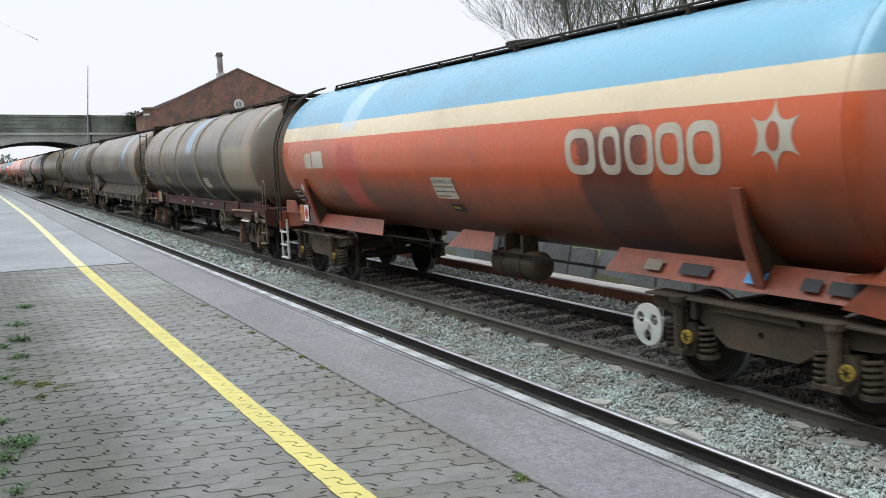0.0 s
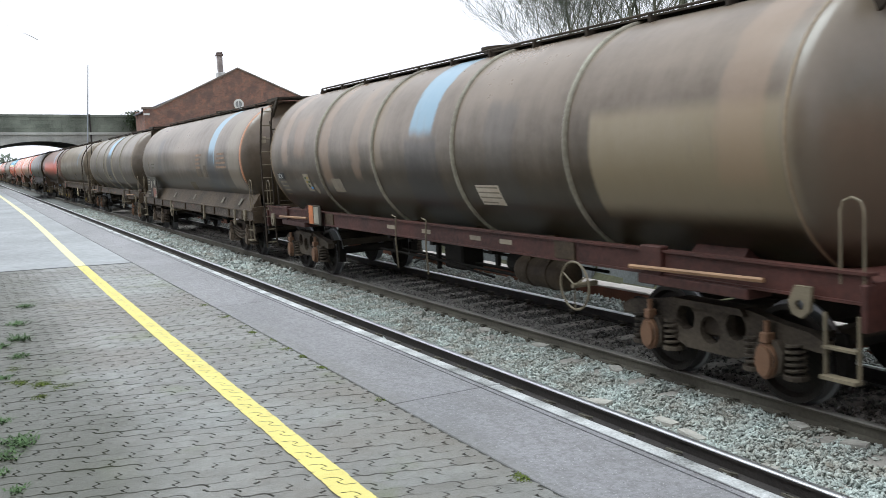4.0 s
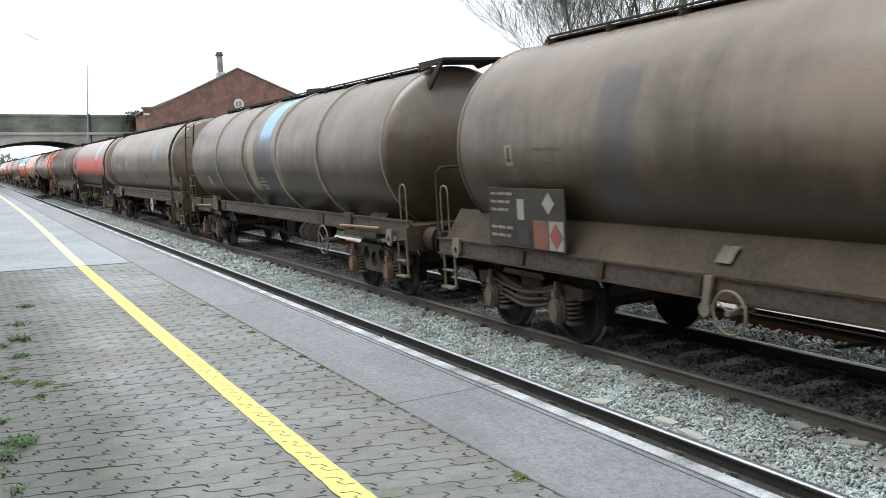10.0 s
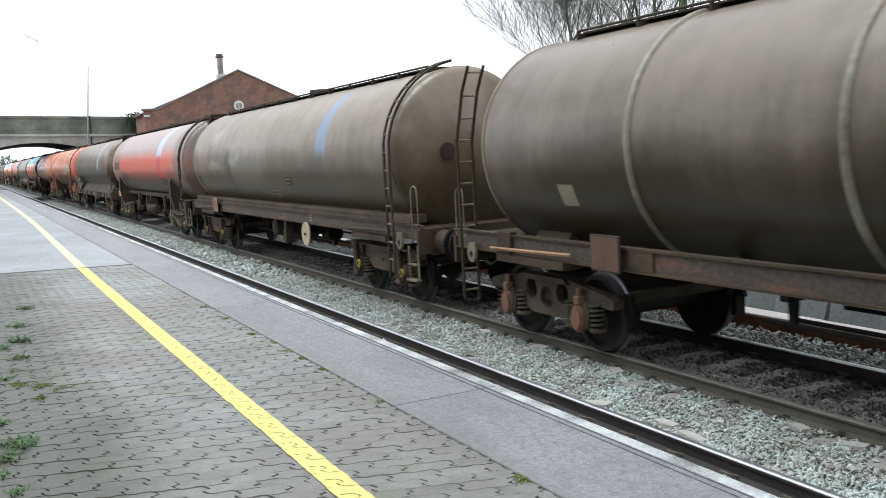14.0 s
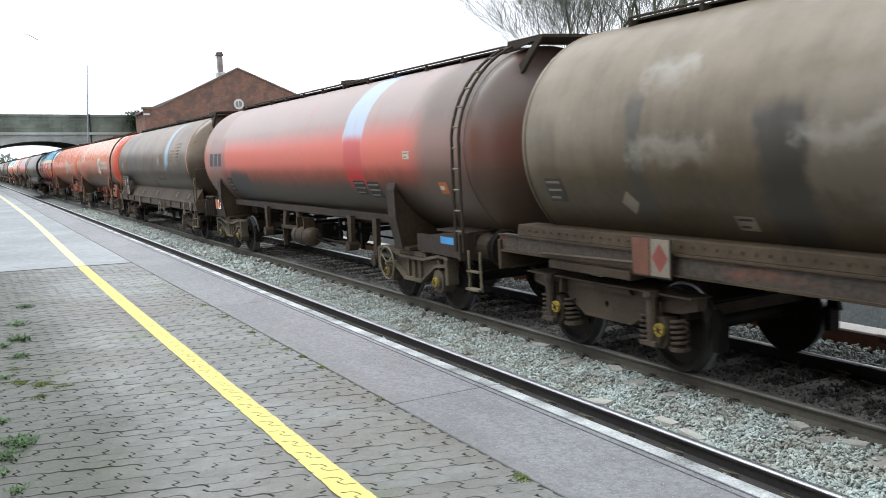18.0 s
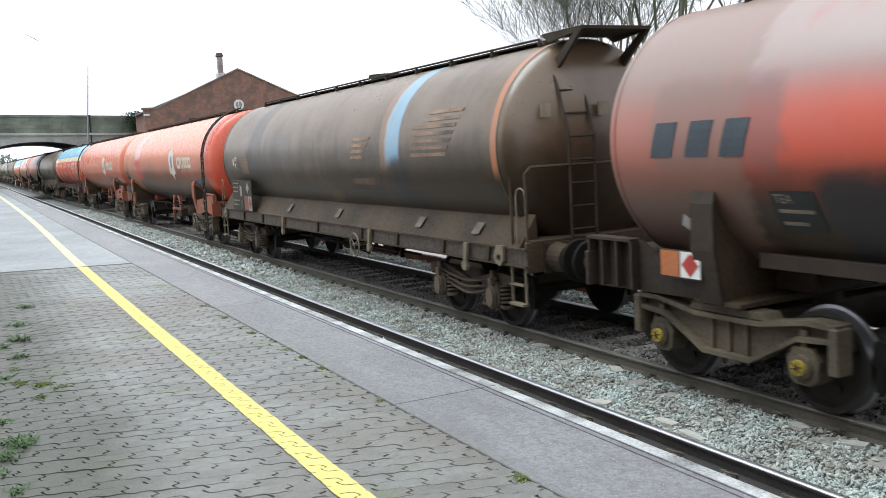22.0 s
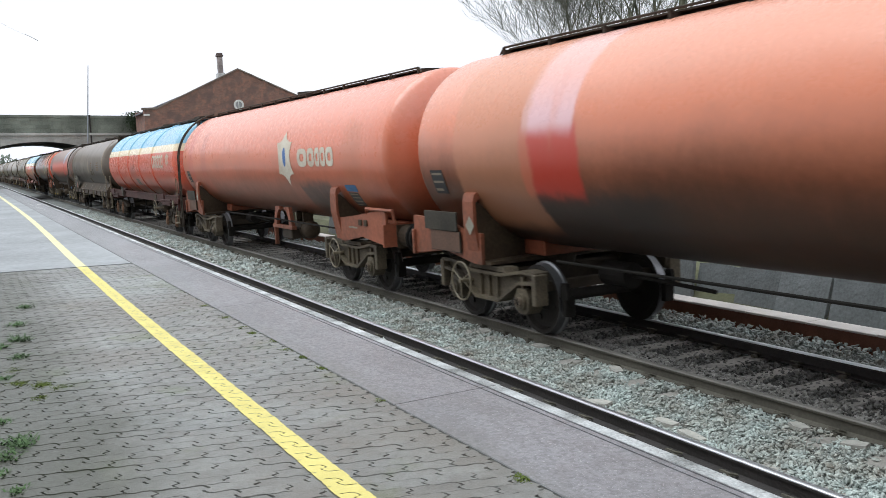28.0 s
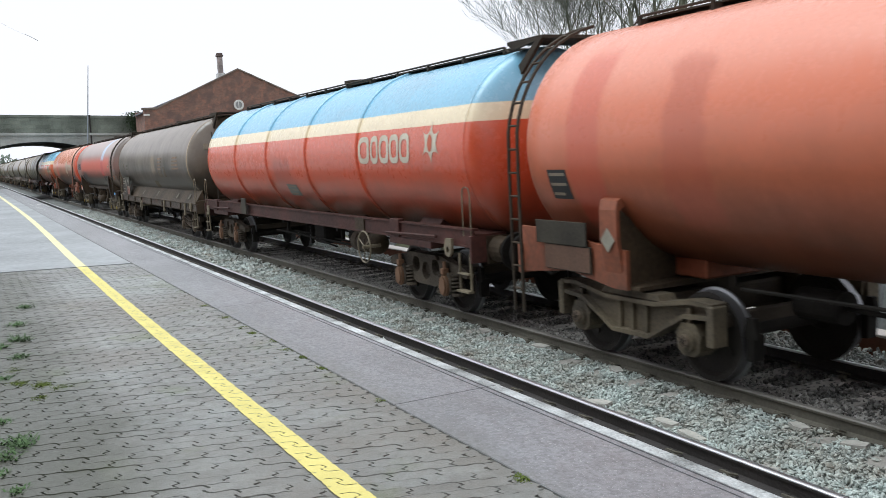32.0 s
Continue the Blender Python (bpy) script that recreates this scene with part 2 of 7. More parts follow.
bn = k.n.new("ShaderNodeBump")
bn.inputs["Strength"].default_value, bn.inputs["Distance"].default_value = 0.2, 0.006
k.put(bn.inputs["Height"], fine)
k.put(k.bsdf.inputs["Normal"], bn.outputs[0])
# platform
platform = thing("platform", "long station platform with block paving and concrete edge", "platform", kind="structure")
PX0, PX1 = -84.0, 14.0
BLOCK_X = (-15.31, 3.0)             # stretch with separate paving blocks
BLOCK_Y = (-1.6, 2.17)
part("platform_body", prism(B(), [(-14.0, -0.7), (-14.0, Z_PLAT - 0.009), (Y_EDGE - 0.12, Z_PLAT - 0.009), (Y_EDGE - 0.12, -0.7)], PX0, PX1, "x"), JOINT, platform)
part("edge_wall", box(B(), PX0, PX1, Y_EDGE - 0.12, Y_EDGE - 0.06, -0.7, Z_PLAT - 0.14), MORTAR, platform)
part("paved_strip", prism(B(), [(PX0, -14.0), (-16.33, -14.0), (-16.33, -1.6), (-15.08, BLOCK_Y[1]), (PX0, BLOCK_Y[1])], Z_PLAT - 0.029, Z_PLAT, "z"), FAR_BLOCK, platform, "smooth pale concrete paving")
for a, b, c, d in ((-45.6, 2.36, -36.9, 2.53), (-43.6, 2.62, -43.3, 2.84)):
    part("faded_marking", prism(B(), [(a, b), (c, b + 0.16 if c - a > 1 else b), (c, d), (a, d - 0.16 if c - a > 1 else d)], Z_PLAT + 0.002, Z_PLAT + 0.006, "z"), WHITE, platform, "faded white painted mark")
# concrete coping slabs with two grooves and a worn white nosing
cuts = [PX0] + [-5.08 - 4.55 * k for k in range(17, 0, -1)] + [-5.08, -0.5, 4.0, 8.5, PX1]
slab = [(2.185, 0.81), (2.185, 0.945), (2.19, 0.95), (2.783, 0.95), (2.785, 0.93), (2.793, 0.93), (2.795, 0.95), (2.826, 0.95), (2.828, 0.93), (2.836, 0.93), (2.838, 0.95), (2.842, 0.95), (2.842, 0.81)]
nose = [(2.8435, 0.82), (2.8435, 0.951), (2.92, 0.949), (2.942, 0.94), (2.952, 0.92), (2.952, 0.82)]
for a, b in zip(cuts, cuts[1:]):
    tilt = 0.0025 * math.sin(a * 7)
    part("coping_slab", prism(B(), [(y, z + tilt) for y, z in slab], a + 0.004, b - 0.004, "x"), CONCRETE, platform)
    part("white_nosing", prism(B(), [(y, z + tilt) for y, z in nose], a + 0.004, b - 0.004, "x"), EDGE_WHITE, platform, "worn white edge")

# unseen wall added behind the camera to keep low sky light off the train
wall = thing("wall_back", "plain unseen wall added behind the platform against low sky light", "wall", kind="structure", m=pose(0, 0, 0))
part("wall_face", box(B(), -9.0, 18.0, -5.1, -4.7, Z_PLAT - 0.05, 7.6), MORTAR, wall)
part("wall_coping", box(B(), -9.05, 18.05, -5.15, -4.65, 7.6, 7.75, 0.01), BUFF, wall)

# sleepers, fastenings and stones
track = thing("railway_track", "two railway tracks on concrete sleepers in grey ballast", "track", kind="structure")
sl = [(-0.125, -0.32), (-0.125, -0.2), (-0.105, -0.165), (0.105, -0.165), (0.125, -0.2), (0.125, -0.32)]
for yc, shift in ((YC, 0.0), ((Y_NEAR[0] + Y_NEAR[1]) / 2, 0.22)):
    me = None
    for k in range(-14, 86):
        x = -6.63 - 0.615 * k + shift
        if me is None:
            ob = part("sleeper", prism(B(), sl, -1.3, 1.3, "y"), SLEEPER if shift else SHADED_SLEEPER, track)
            me = ob.data
        else:
            ob = new("sleeper", me)
            ob.parent = track
        ob.matrix_basis = pose(x, yc + random.uniform(-0.02, 0.02), random.uniform(-0.006, 0.004), 0, 0, random.uniform(-0.6, 0.6))
bm = B()
for y in (Y_NEAR[1], Y_FAR[0], Y_FAR[1]):
    shift = 0.22 if y == Y_NEAR[1] else 0.0
    for k in range(-6, 52):
        x = -6.63 - 0.615 * k + shift
        for s in (-1, 1):
            box(bm, x - 0.03, x + 0.03, y + s * 0.095 - 0.03, y + s * 0.095 + 0.03, -0.17, -0.13)
            tube(bm, [(x - 0.06, y + s * 0.05, -0.12), (x - 0.05, y + s * 0.12, -0.095), (x + 0.05, y + s * 0.12, -0.095), (x + 0.06, y + s * 0.05, -0.12)], 0.012, 4)
tagged(part("rail_fastening", bm, RAIL_DUSTY, track), kind="stuff")


def stones(name, spots, size, material, z, spread, label, seed):
    """Loose angular stones, each its own little lump."""
    rng = np.random.default_rng(seed)
    g = (1 + 5 ** 0.5) / 2
    v = np.array([(-1, g, 0), (1, g, 0), (-1, -g, 0), (1, -g, 0), (0, -1, g), (0, 1, g), (0, -1, -g), (0, 1, -g), (g, 0, -1), (g, 0, 1), (-g, 0, -1), (-g, 0, 1)]) / 1.9
    f = np.array([(0, 11, 5), (0, 5, 1), (0, 1, 7), (0, 7, 10), (0, 10, 11), (1, 5, 9), (5, 11, 4), (11, 10, 2), (10, 7, 6), (7, 1, 8), (3, 9, 4), (3, 4, 2), (3, 2, 6), (3, 6, 8), (3, 8, 9), (4, 9, 5), (2, 4, 11), (6, 2, 10), (8, 6, 7), (9, 8, 1)])
    n = len(spots)
    q = rng.normal(size=(n, 4)) * (1, 0.4, 0.4, 1)
    q /= np.linalg.norm(q, axis=1)[:, None]
    a, b, c, d = q.T
    rot = np.stack([1 - 2 * (c * c + d * d), 2 * (b * c - d * a), 2 * (b * d + c * a), 2 * (b * c + d * a), 1 - 2 * (b * b + d * d), 2 * (c * d - b * a), 2 * (b * d - c * a), 2 * (c * d + b * a), 1 - 2 * (b * b + c * c)], -1).reshape(n, 3, 3)
    shape = v[None] * rng.uniform(0.6, 1.3, (n, 12, 1)) * rng.uniform(0.75, 1.25, (n, 1, 3)) * (1.35, 0.9, 0.55)
    pts = np.einsum("nij,nkj->nki", rot, shape) * (size * rng.uniform(0.55, 1.35, n))[:, None, None]
    pts += np.stack([spots[:, 0], spots[:, 1], z + rng.uniform(-spread, spread, n)], -1)[:, None]
    me = bpy.data.meshes.new(name)
    me.from_pydata(pts.reshape(-1, 3).tolist(), [], (f[None] + 12 * np.arange(n)[:, None, None]).reshape(-1, 3).tolist())
    me.materials.append(material)
    return tagged(new(name, me), label, "ballast", kind="stuff")


def scatter(x0, x1, y0, y1, per, seed):
    rng = np.random.default_rng(seed)
    n = int((x1 - x0) * (y1 - y0) * per)
    return np.stack([rng.uniform(x0, x1, n), rng.uniform(y0, y1, n)], -1)


near = np.concatenate([scatter(-11, -2.4, 5.12, 6.46, 2700, 1), scatter(-20, -11, 5.12, 6.46, 1400, 2)])
# single sleeper ends lie bare between the stones
bare = random.Random(21)
keep = np.ones(len(near), bool)
for k in range(-6, 22):
    for x, y0, y1 in ((-6.63 - 0.615 * k, 6.02, 6.4), (-6.41 - 0.615 * k, 5.12, 5.5)):
        if bare.random() < 0.65:
            w = bare.uniform(0.09, 0.14)
            inside = (abs(near[:, 0] - x - bare.uniform(-0.03, 0.03)) < w) & (near[:, 1] > y0 + bare.uniform(0, 0.12)) & (near[:, 1] < y1 - bare.uniform(0, 0.12))
            keep &= ~(inside & (np.arange(len(near)) % 9 != 0))
near = near[keep]
stones("ballast_stones", near, 0.0178, STONE, -0.17, 0.028, "sharp grey-green ballast stones between the tracks", 1)
stones("ballast_stones", np.concatenate([scatter(-2.4, 12, 5.12, 6.46, 170, 8), scatter(-20, 12, 3.56, 4.98, 150, 9), scatter(-3.5, 12, 6.6, 9.0, 110, 10)]), 0.036, STONE, -0.178, 0.025, "grey ballast stones beside the platform", 5)
stones("ballast_stones", scatter(-60, -20, 5.12, 6.46, 190, 3), 0.045, STONE, -0.175, 0.03, "grey ballast stones further along the tracks", 2)
stones("ballast_stones", np.concatenate([scatter(-24, -3.5, 6.6, 8.02, 800, 4), scatter(-50, -24, 6.6, 8.02, 80, 5)]), 0.022, DIRTY_SHADED_STONE, -0.186, 0.02, "dirty ballast between the rails, with the train's shade in its colour", 3)
stones("ballast_stones", scatter(-24, -3.5, 6.6, 7.25, 850, 11), 0.022, DIRTY_SHADED_STONE, -0.172, 0.018, "dirty ballast with painted shade heaped over the sleeper ends", 6)
stones("ballast_stones", np.concatenate([scatter(-26, -4, 8.16, 9.0, 800, 6), scatter(-60, -26, 8.16, 9.0, 110, 7)]), 0.026, STONE, -0.115, 0.05, "grey ballast stones beyond the far rail", 4)

# flat broken pieces of pale concrete lying among the stones
rng = random.Random(31)
for x, y in ((-5.71, 6.33), (-5.11, 6.31), (-6.5, 5.5), (-6.07, 5.42), (-11.3, 6.33), (-9.95, 6.38), (-8.35, 6.36), (-7.4, 5.4)):
    w, d = rng.uniform(0.1, 0.15), rng.uniform(0.05, 0.075)
    outline = [(-w, -d), (w * 0.2, -d * 1.15), (w, -d * 0.7), (w * 0.9, d), (-w * 0.3, d * 1.1), (-w * 0.95, d * 0.6)]
    piece = part("concrete_piece", prism(B(), outline, -0.02, 0.02, "z"), SLEEPER, None, m=pose(x, y, -0.143, rng.uniform(-4, 4), rng.uniform(-4, 4), rng.uniform(-25, 25)))
    tagged(piece, "flat pale piece of concrete lying among ballast stones", "concrete piece", "concrete pieces in the ballast")

# cable trough and slabs beyond the far rail
trough = thing("cable_trough", "low rust-stained trough with pale lids beyond the rails", "trough", kind="structure")
for k in range(56):
    x = -60 + 1.0 * k
    part("trough_lid", box(B(), x + 0.006, x + 0.994, 9.0, 9.3, 0.07, 0.1 + 0.004 * math.sin(k * 3.7), 0.006), PALE_TOP, trough)
part("trough_side", box(B(), -60, -4, 9.01, 9.29, -0.4, 0.07), RUST, trough, "rusty side")
tagged(part("bank", prism(B(), [(9.4, -0.8), (9.45, -0.16), (10.0, -0.14), (10.5, 0.25), (12.0, 0.55), (16, 1.0), (60, 2.0), (60, -0.8)], -330, 60, "x"), EARTH), "rough earth bank beyond the railway", "embankment", kind="structure")
rng = random.Random(5)
for k in range(27):
    x = -27.5 + 0.88 * k + rng.uniform(-0.08, 0.08)
    w, h = rng.uniform(0.82, 0.9), rng.uniform(0.62, 0.72)
    pts = [(-w / 2, 0), (w / 2, rng.uniform(-0.05, 0.05)), (w / 2 + rng.uniform(-0.03, 0.02), h * rng.uniform(0.93, 1.0)), (rng.uniform(-0.1, 0.1), h), (-w / 2 + rng.uniform(-0.02, 0.02), h * rng.uniform(0.92, 1.0))]
    s = part("stone_slab", prism(B(), pts, -0.03, 0.03), SLATE, None, m=pose(x, 10.05 + rng.uniform(-0.06, 0.12), -0.18, rng.uniform(-16, -9), rng.uniform(-2, 2), rng.uniform(-3, 3)))
    tagged(s, "grey stone slab leaning on the bank", "slab", "slabs on the bank")

# ---- bridge over the line ----
BX = -86.0
bridge = thing("road_bridge", "grey stone road bridge with mossy parapet and flat arch", "bridge", kind="structure", m=pose(BX, 0, 0))


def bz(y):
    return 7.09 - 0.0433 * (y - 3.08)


def arch_at(a, grow=0.0):
    return (5.45 + (5.4 + grow) * math.cos(a), 2.6 + (2.12 + grow) * math.sin(a))


arch = [arch_at(a) for a in np.linspace(math.pi, 0, 25)]
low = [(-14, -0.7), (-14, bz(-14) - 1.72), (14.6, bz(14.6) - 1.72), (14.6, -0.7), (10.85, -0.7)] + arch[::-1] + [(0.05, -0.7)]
part("spandrel_wall", prism(B(), low, -13.0, -0.06, "x"), ASHLAR, bridge)
for k in range(27):
    a0, a1 = math.pi * k / 27 + 0.004, math.pi * (k + 1) / 27 - 0.004
    part("voussoir", prism(B(), [arch_at(a0), arch_at(a1), arch_at(a1, 0.34), arch_at(a0, 0.34)], -0.4, 0.0, "x"), ASHLAR, bridge)
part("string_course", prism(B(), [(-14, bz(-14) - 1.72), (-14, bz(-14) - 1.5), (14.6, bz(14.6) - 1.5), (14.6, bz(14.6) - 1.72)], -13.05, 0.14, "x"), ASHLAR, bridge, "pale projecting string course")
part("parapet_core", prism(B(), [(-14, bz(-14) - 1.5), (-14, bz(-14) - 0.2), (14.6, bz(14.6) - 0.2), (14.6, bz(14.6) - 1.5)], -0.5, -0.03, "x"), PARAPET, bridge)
rng = random.Random(3)
for c in range(4):
    y = -2.0 + 0.3 * (c % 2)
    while y < 14.0:
        L = min(rng.uniform(0.6, 1.15), 14.55 - y)
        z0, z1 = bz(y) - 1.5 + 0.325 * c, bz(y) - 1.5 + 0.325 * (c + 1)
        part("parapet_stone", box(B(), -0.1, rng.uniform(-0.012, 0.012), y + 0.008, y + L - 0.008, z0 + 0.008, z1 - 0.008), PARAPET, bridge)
        y += L
for c in range(3):
    y = -2.0 + 0.5 * (c % 2)
    while y < 14.0:
        L = min(rng.uniform(0.9, 1.5), 14.55 - y)
        z1 = bz(y) - 1.73 - 0.3 * c
        mid_y = y + L / 2
        if not (abs(mid_y - 5.45) < 5.6 and z1 - 0.3 < arch_at(math.acos(max(-1, min(1, (mid_y - 5.45) / 5.75))), 0.35)[1]):
            part("spandrel_stone", box(B(), -0.12, rng.uniform(-0.03, -0.015), y + 0.008, y + L - 0.008, z1 - 0.29, z1 - 0.005), ASHLAR, bridge)
        y += L
y = -2.0
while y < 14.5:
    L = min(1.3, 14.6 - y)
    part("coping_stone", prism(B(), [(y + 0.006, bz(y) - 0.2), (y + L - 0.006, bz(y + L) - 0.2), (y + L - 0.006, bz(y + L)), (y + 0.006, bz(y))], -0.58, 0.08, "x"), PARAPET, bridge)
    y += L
part("road_deck", box(B(), -13.0, -0.5, -14, 14.6, 4.9, 5.2), ASHLAR, bridge)
# a thin added strip draws the dark upright line on the parapet
part("parapet_strip", box(B(), -0.5, 0.1, 9.98, 10.1, 4.3, bz(9.5) + 0.02), RAIL_SIDE, bridge, "thin dark upright strip on the parapet")
# black lining whose colour paints the shade under the arch
soot_shade = B()
for p, q in zip(arch, arch[1:]):
    prism(soot_shade, [p, q, (5.45 + (q[0] - 5.45) * 0.992, q[1] - 0.03), (5.45 + (p[0] - 5.45) * 0.992, p[1] - 0.03)], -13.0, -0.42, "x")
part("sooty_vault", soot_shade, mat("shade_darkened_stone", (0.035, 0.038, 0.042), 0.95, var=0.4, scale=2), bridge, "dark lining standing for the shade under the arch")
mast = thing("mast", "thin grey lattice-free steel mast beside the bridge", "mast", m=pose(-84.6, 9.2, 0, -4.8))
part("pole", cyl(B(), (0, 0, -0.65), (0, 0, 6.0), 0.07, 8, 0.055), GREY_STEEL, mast)
part("pole_top", cyl(B(), (0, 0, 6.0), (0, 0.06, 10.95), 0.055, 8, 0.03), GREY_STEEL, mast)

# ---- brick building ----
GX = -80.0
m = bpy.data.materials.new("old_brickwork")
k = Nodes(m)
cmb, bt = k.n.new("ShaderNodeCombineXYZ"), k.n.new("ShaderNodeTexBrick")
k.put(cmb.inputs[0], k.math("ADD", k.y, k.x))
k.put(cmb.inputs[1], k.z)
k.l.new(cmb.outputs[0], bt.inputs["Vector"])
for key, v in (("Color1", (0.28, 0.15, 0.115, 1)), ("Color2", (0.19, 0.105, 0.085, 1)), ("Mortar", (0.26, 0.19, 0.155, 1)), ("Scale", 1.0), ("Mortar Size", 0.008), ("Brick Width", 0.235), ("Row Height", 0.078), ("Bias", -0.1)):
    bt.inputs[key].default_value = v
soot_shade = k.step(k.noise(1.1, 7, rough=0.7, shift=4), 0.45, 0.62)
patch = k.step(k.noise(2.6, 6, rough=0.7, shift=9), 0.52, 0.6)
k.put(k.bsdf.inputs["Base Color"], k.mix(k.math("MULTIPLY", soot_shade, 0.6), k.mix(k.math("MULTIPLY", patch, 0.6), bt.outputs[0], (0.38, 0.185, 0.13)), (0.12, 0.092, 0.085)))
k.bsdf.inputs["Roughness"].default_value = 0.95
BRICKWORK = m
shed = thing("brick_building", "old red brick gabled building with stone coping and chimney", "building", m=pose(GX, 0, 0))
gable = [(13.63, -0.9), (13.63, 6.8), (14.6, 6.8), (21.74, 9.98), (28.6, 6.8), (29.6, 6.8), (29.6, -0.9)]
part("gable_wall", prism(B(), gable, -0.4, 0, "x"), BRICKWORK, shed)
part("side_wall", box(B(), -4, -0.4, 13.63, 14.0, -0.9, 6.6), BRICKWORK, shed)
part("side_wall", box(B(), -4, -0.4, 29.2, 29.6, -0.9, 6.6), BRICKWORK, shed)
part("rear_wall", box(B(), -4.4, -4, 13.63, 29.6, -0.9, 6.8), BRICKWORK, shed)
roof_mat = mat("roof_slate", (0.10, 0.10, 0.115), 0.8, var=0.3, scale=3, bump=0.3, bscale=12)
part("roof", prism(B(), [(13.4, 6.45), (13.4, 6.55), (21.74, 9.75), (29.8, 6.55), (29.8, 6.45), (21.74, 9.6)], -4.3, -0.4, "x"), roof_mat, shed)
for (ya, za), (yb, zb) in (((14.6, 6.8), (21.74, 9.98)), ((28.6, 6.8), (21.74, 9.98))):
    for i in range(9):
        p, q = i / 9, (i + 1) / 9
        a, b = (ya + (yb - ya) * p, za + (zb - za) * p), (ya + (yb - ya) * q, za + (zb - za) * q)
        part("gable_coping", prism(B(), [a, b, (b[0], b[1] + 0.11), (a[0], a[1] + 0.11)], -0.5, 0.09, "x"), BUFF, shed)
for a, b in ((13.5, 14.62), (28.58, 29.7)):
    part("kneeler_stone", box(B(), -0.5, 0.1, a, b, 6.8, 6.97, 0.01), BUFF, shed)
    part("kneeler_block", box(B(), -0.1, 0.06, a + 0.1, b - 0.55, 6.3, 6.45), WHITE, shed, "pale stone block")
turns = [a * math.tau / 28 for a in range(28)]
part("window_opening", prism(B(), [(21.6 + 0.3 * math.cos(a), 6.97 + 0.3 * math.sin(a)) for a in turns], 0.0, 0.02, "x"), mat("pale_window_glass", (0.30, 0.31, 0.31), 0.2, var=0.2), shed, "small round pane")
ring = B()
for a, b in zip(turns, turns[1:] + turns[:1]):
    prism(ring, [(21.6 + r * math.cos(q), 6.97 + r * math.sin(q)) for r, q in ((0.44, a), (0.44, b), (0.29, b), (0.29, a))], 0.0, 0.07, "x")
part("window_surround", ring, WHITE, shed, "white round surround")
part("window_bar", box(B(), 0.02, 0.04, 21.57, 21.63, 6.68, 7.26), WHITE, shed)
chimney = part("chimney", box(B(), -0.5, -0.12, 20.12, 20.55, 8.6, 11.1, 0.04), mat("sooty_chimney_brick", (0.36, 0.31, 0.30), 0.9, var=0.4, scale=4, bump=0.3), shed, "tall narrow sooty chimney")
part("chimney_cap", box(box(B(), -0.56, -0.06, 20.04, 20.63, 11.1, 11.26, 0.03), -0.52, -0.1, 20.1, 20.57, 11.26, 11.42, 0.03), mat("chimney_brown_stone", (0.16, 0.12, 0.11), 0.9, var=0.3), chimney)
part("chimney_flashing", box(B(), -0.6, -0.02, 20.0, 20.67, 9.32, 9.7, 0.02), mat("lead_flashing", (0.55, 0.55, 0.54), 0.7, var=0.2), chimney, "pale flashing at the foot")


# ---- the train: materials ----
TZ, TR = 2.42, 1.36     # height of the tanks' axis above the rails, radius
WHEEL = 0.46


# dust tint, darkened further so that it also holds the tanks' underside shade
DUST_SHADE = (0.036, 0.026, 0.0143)


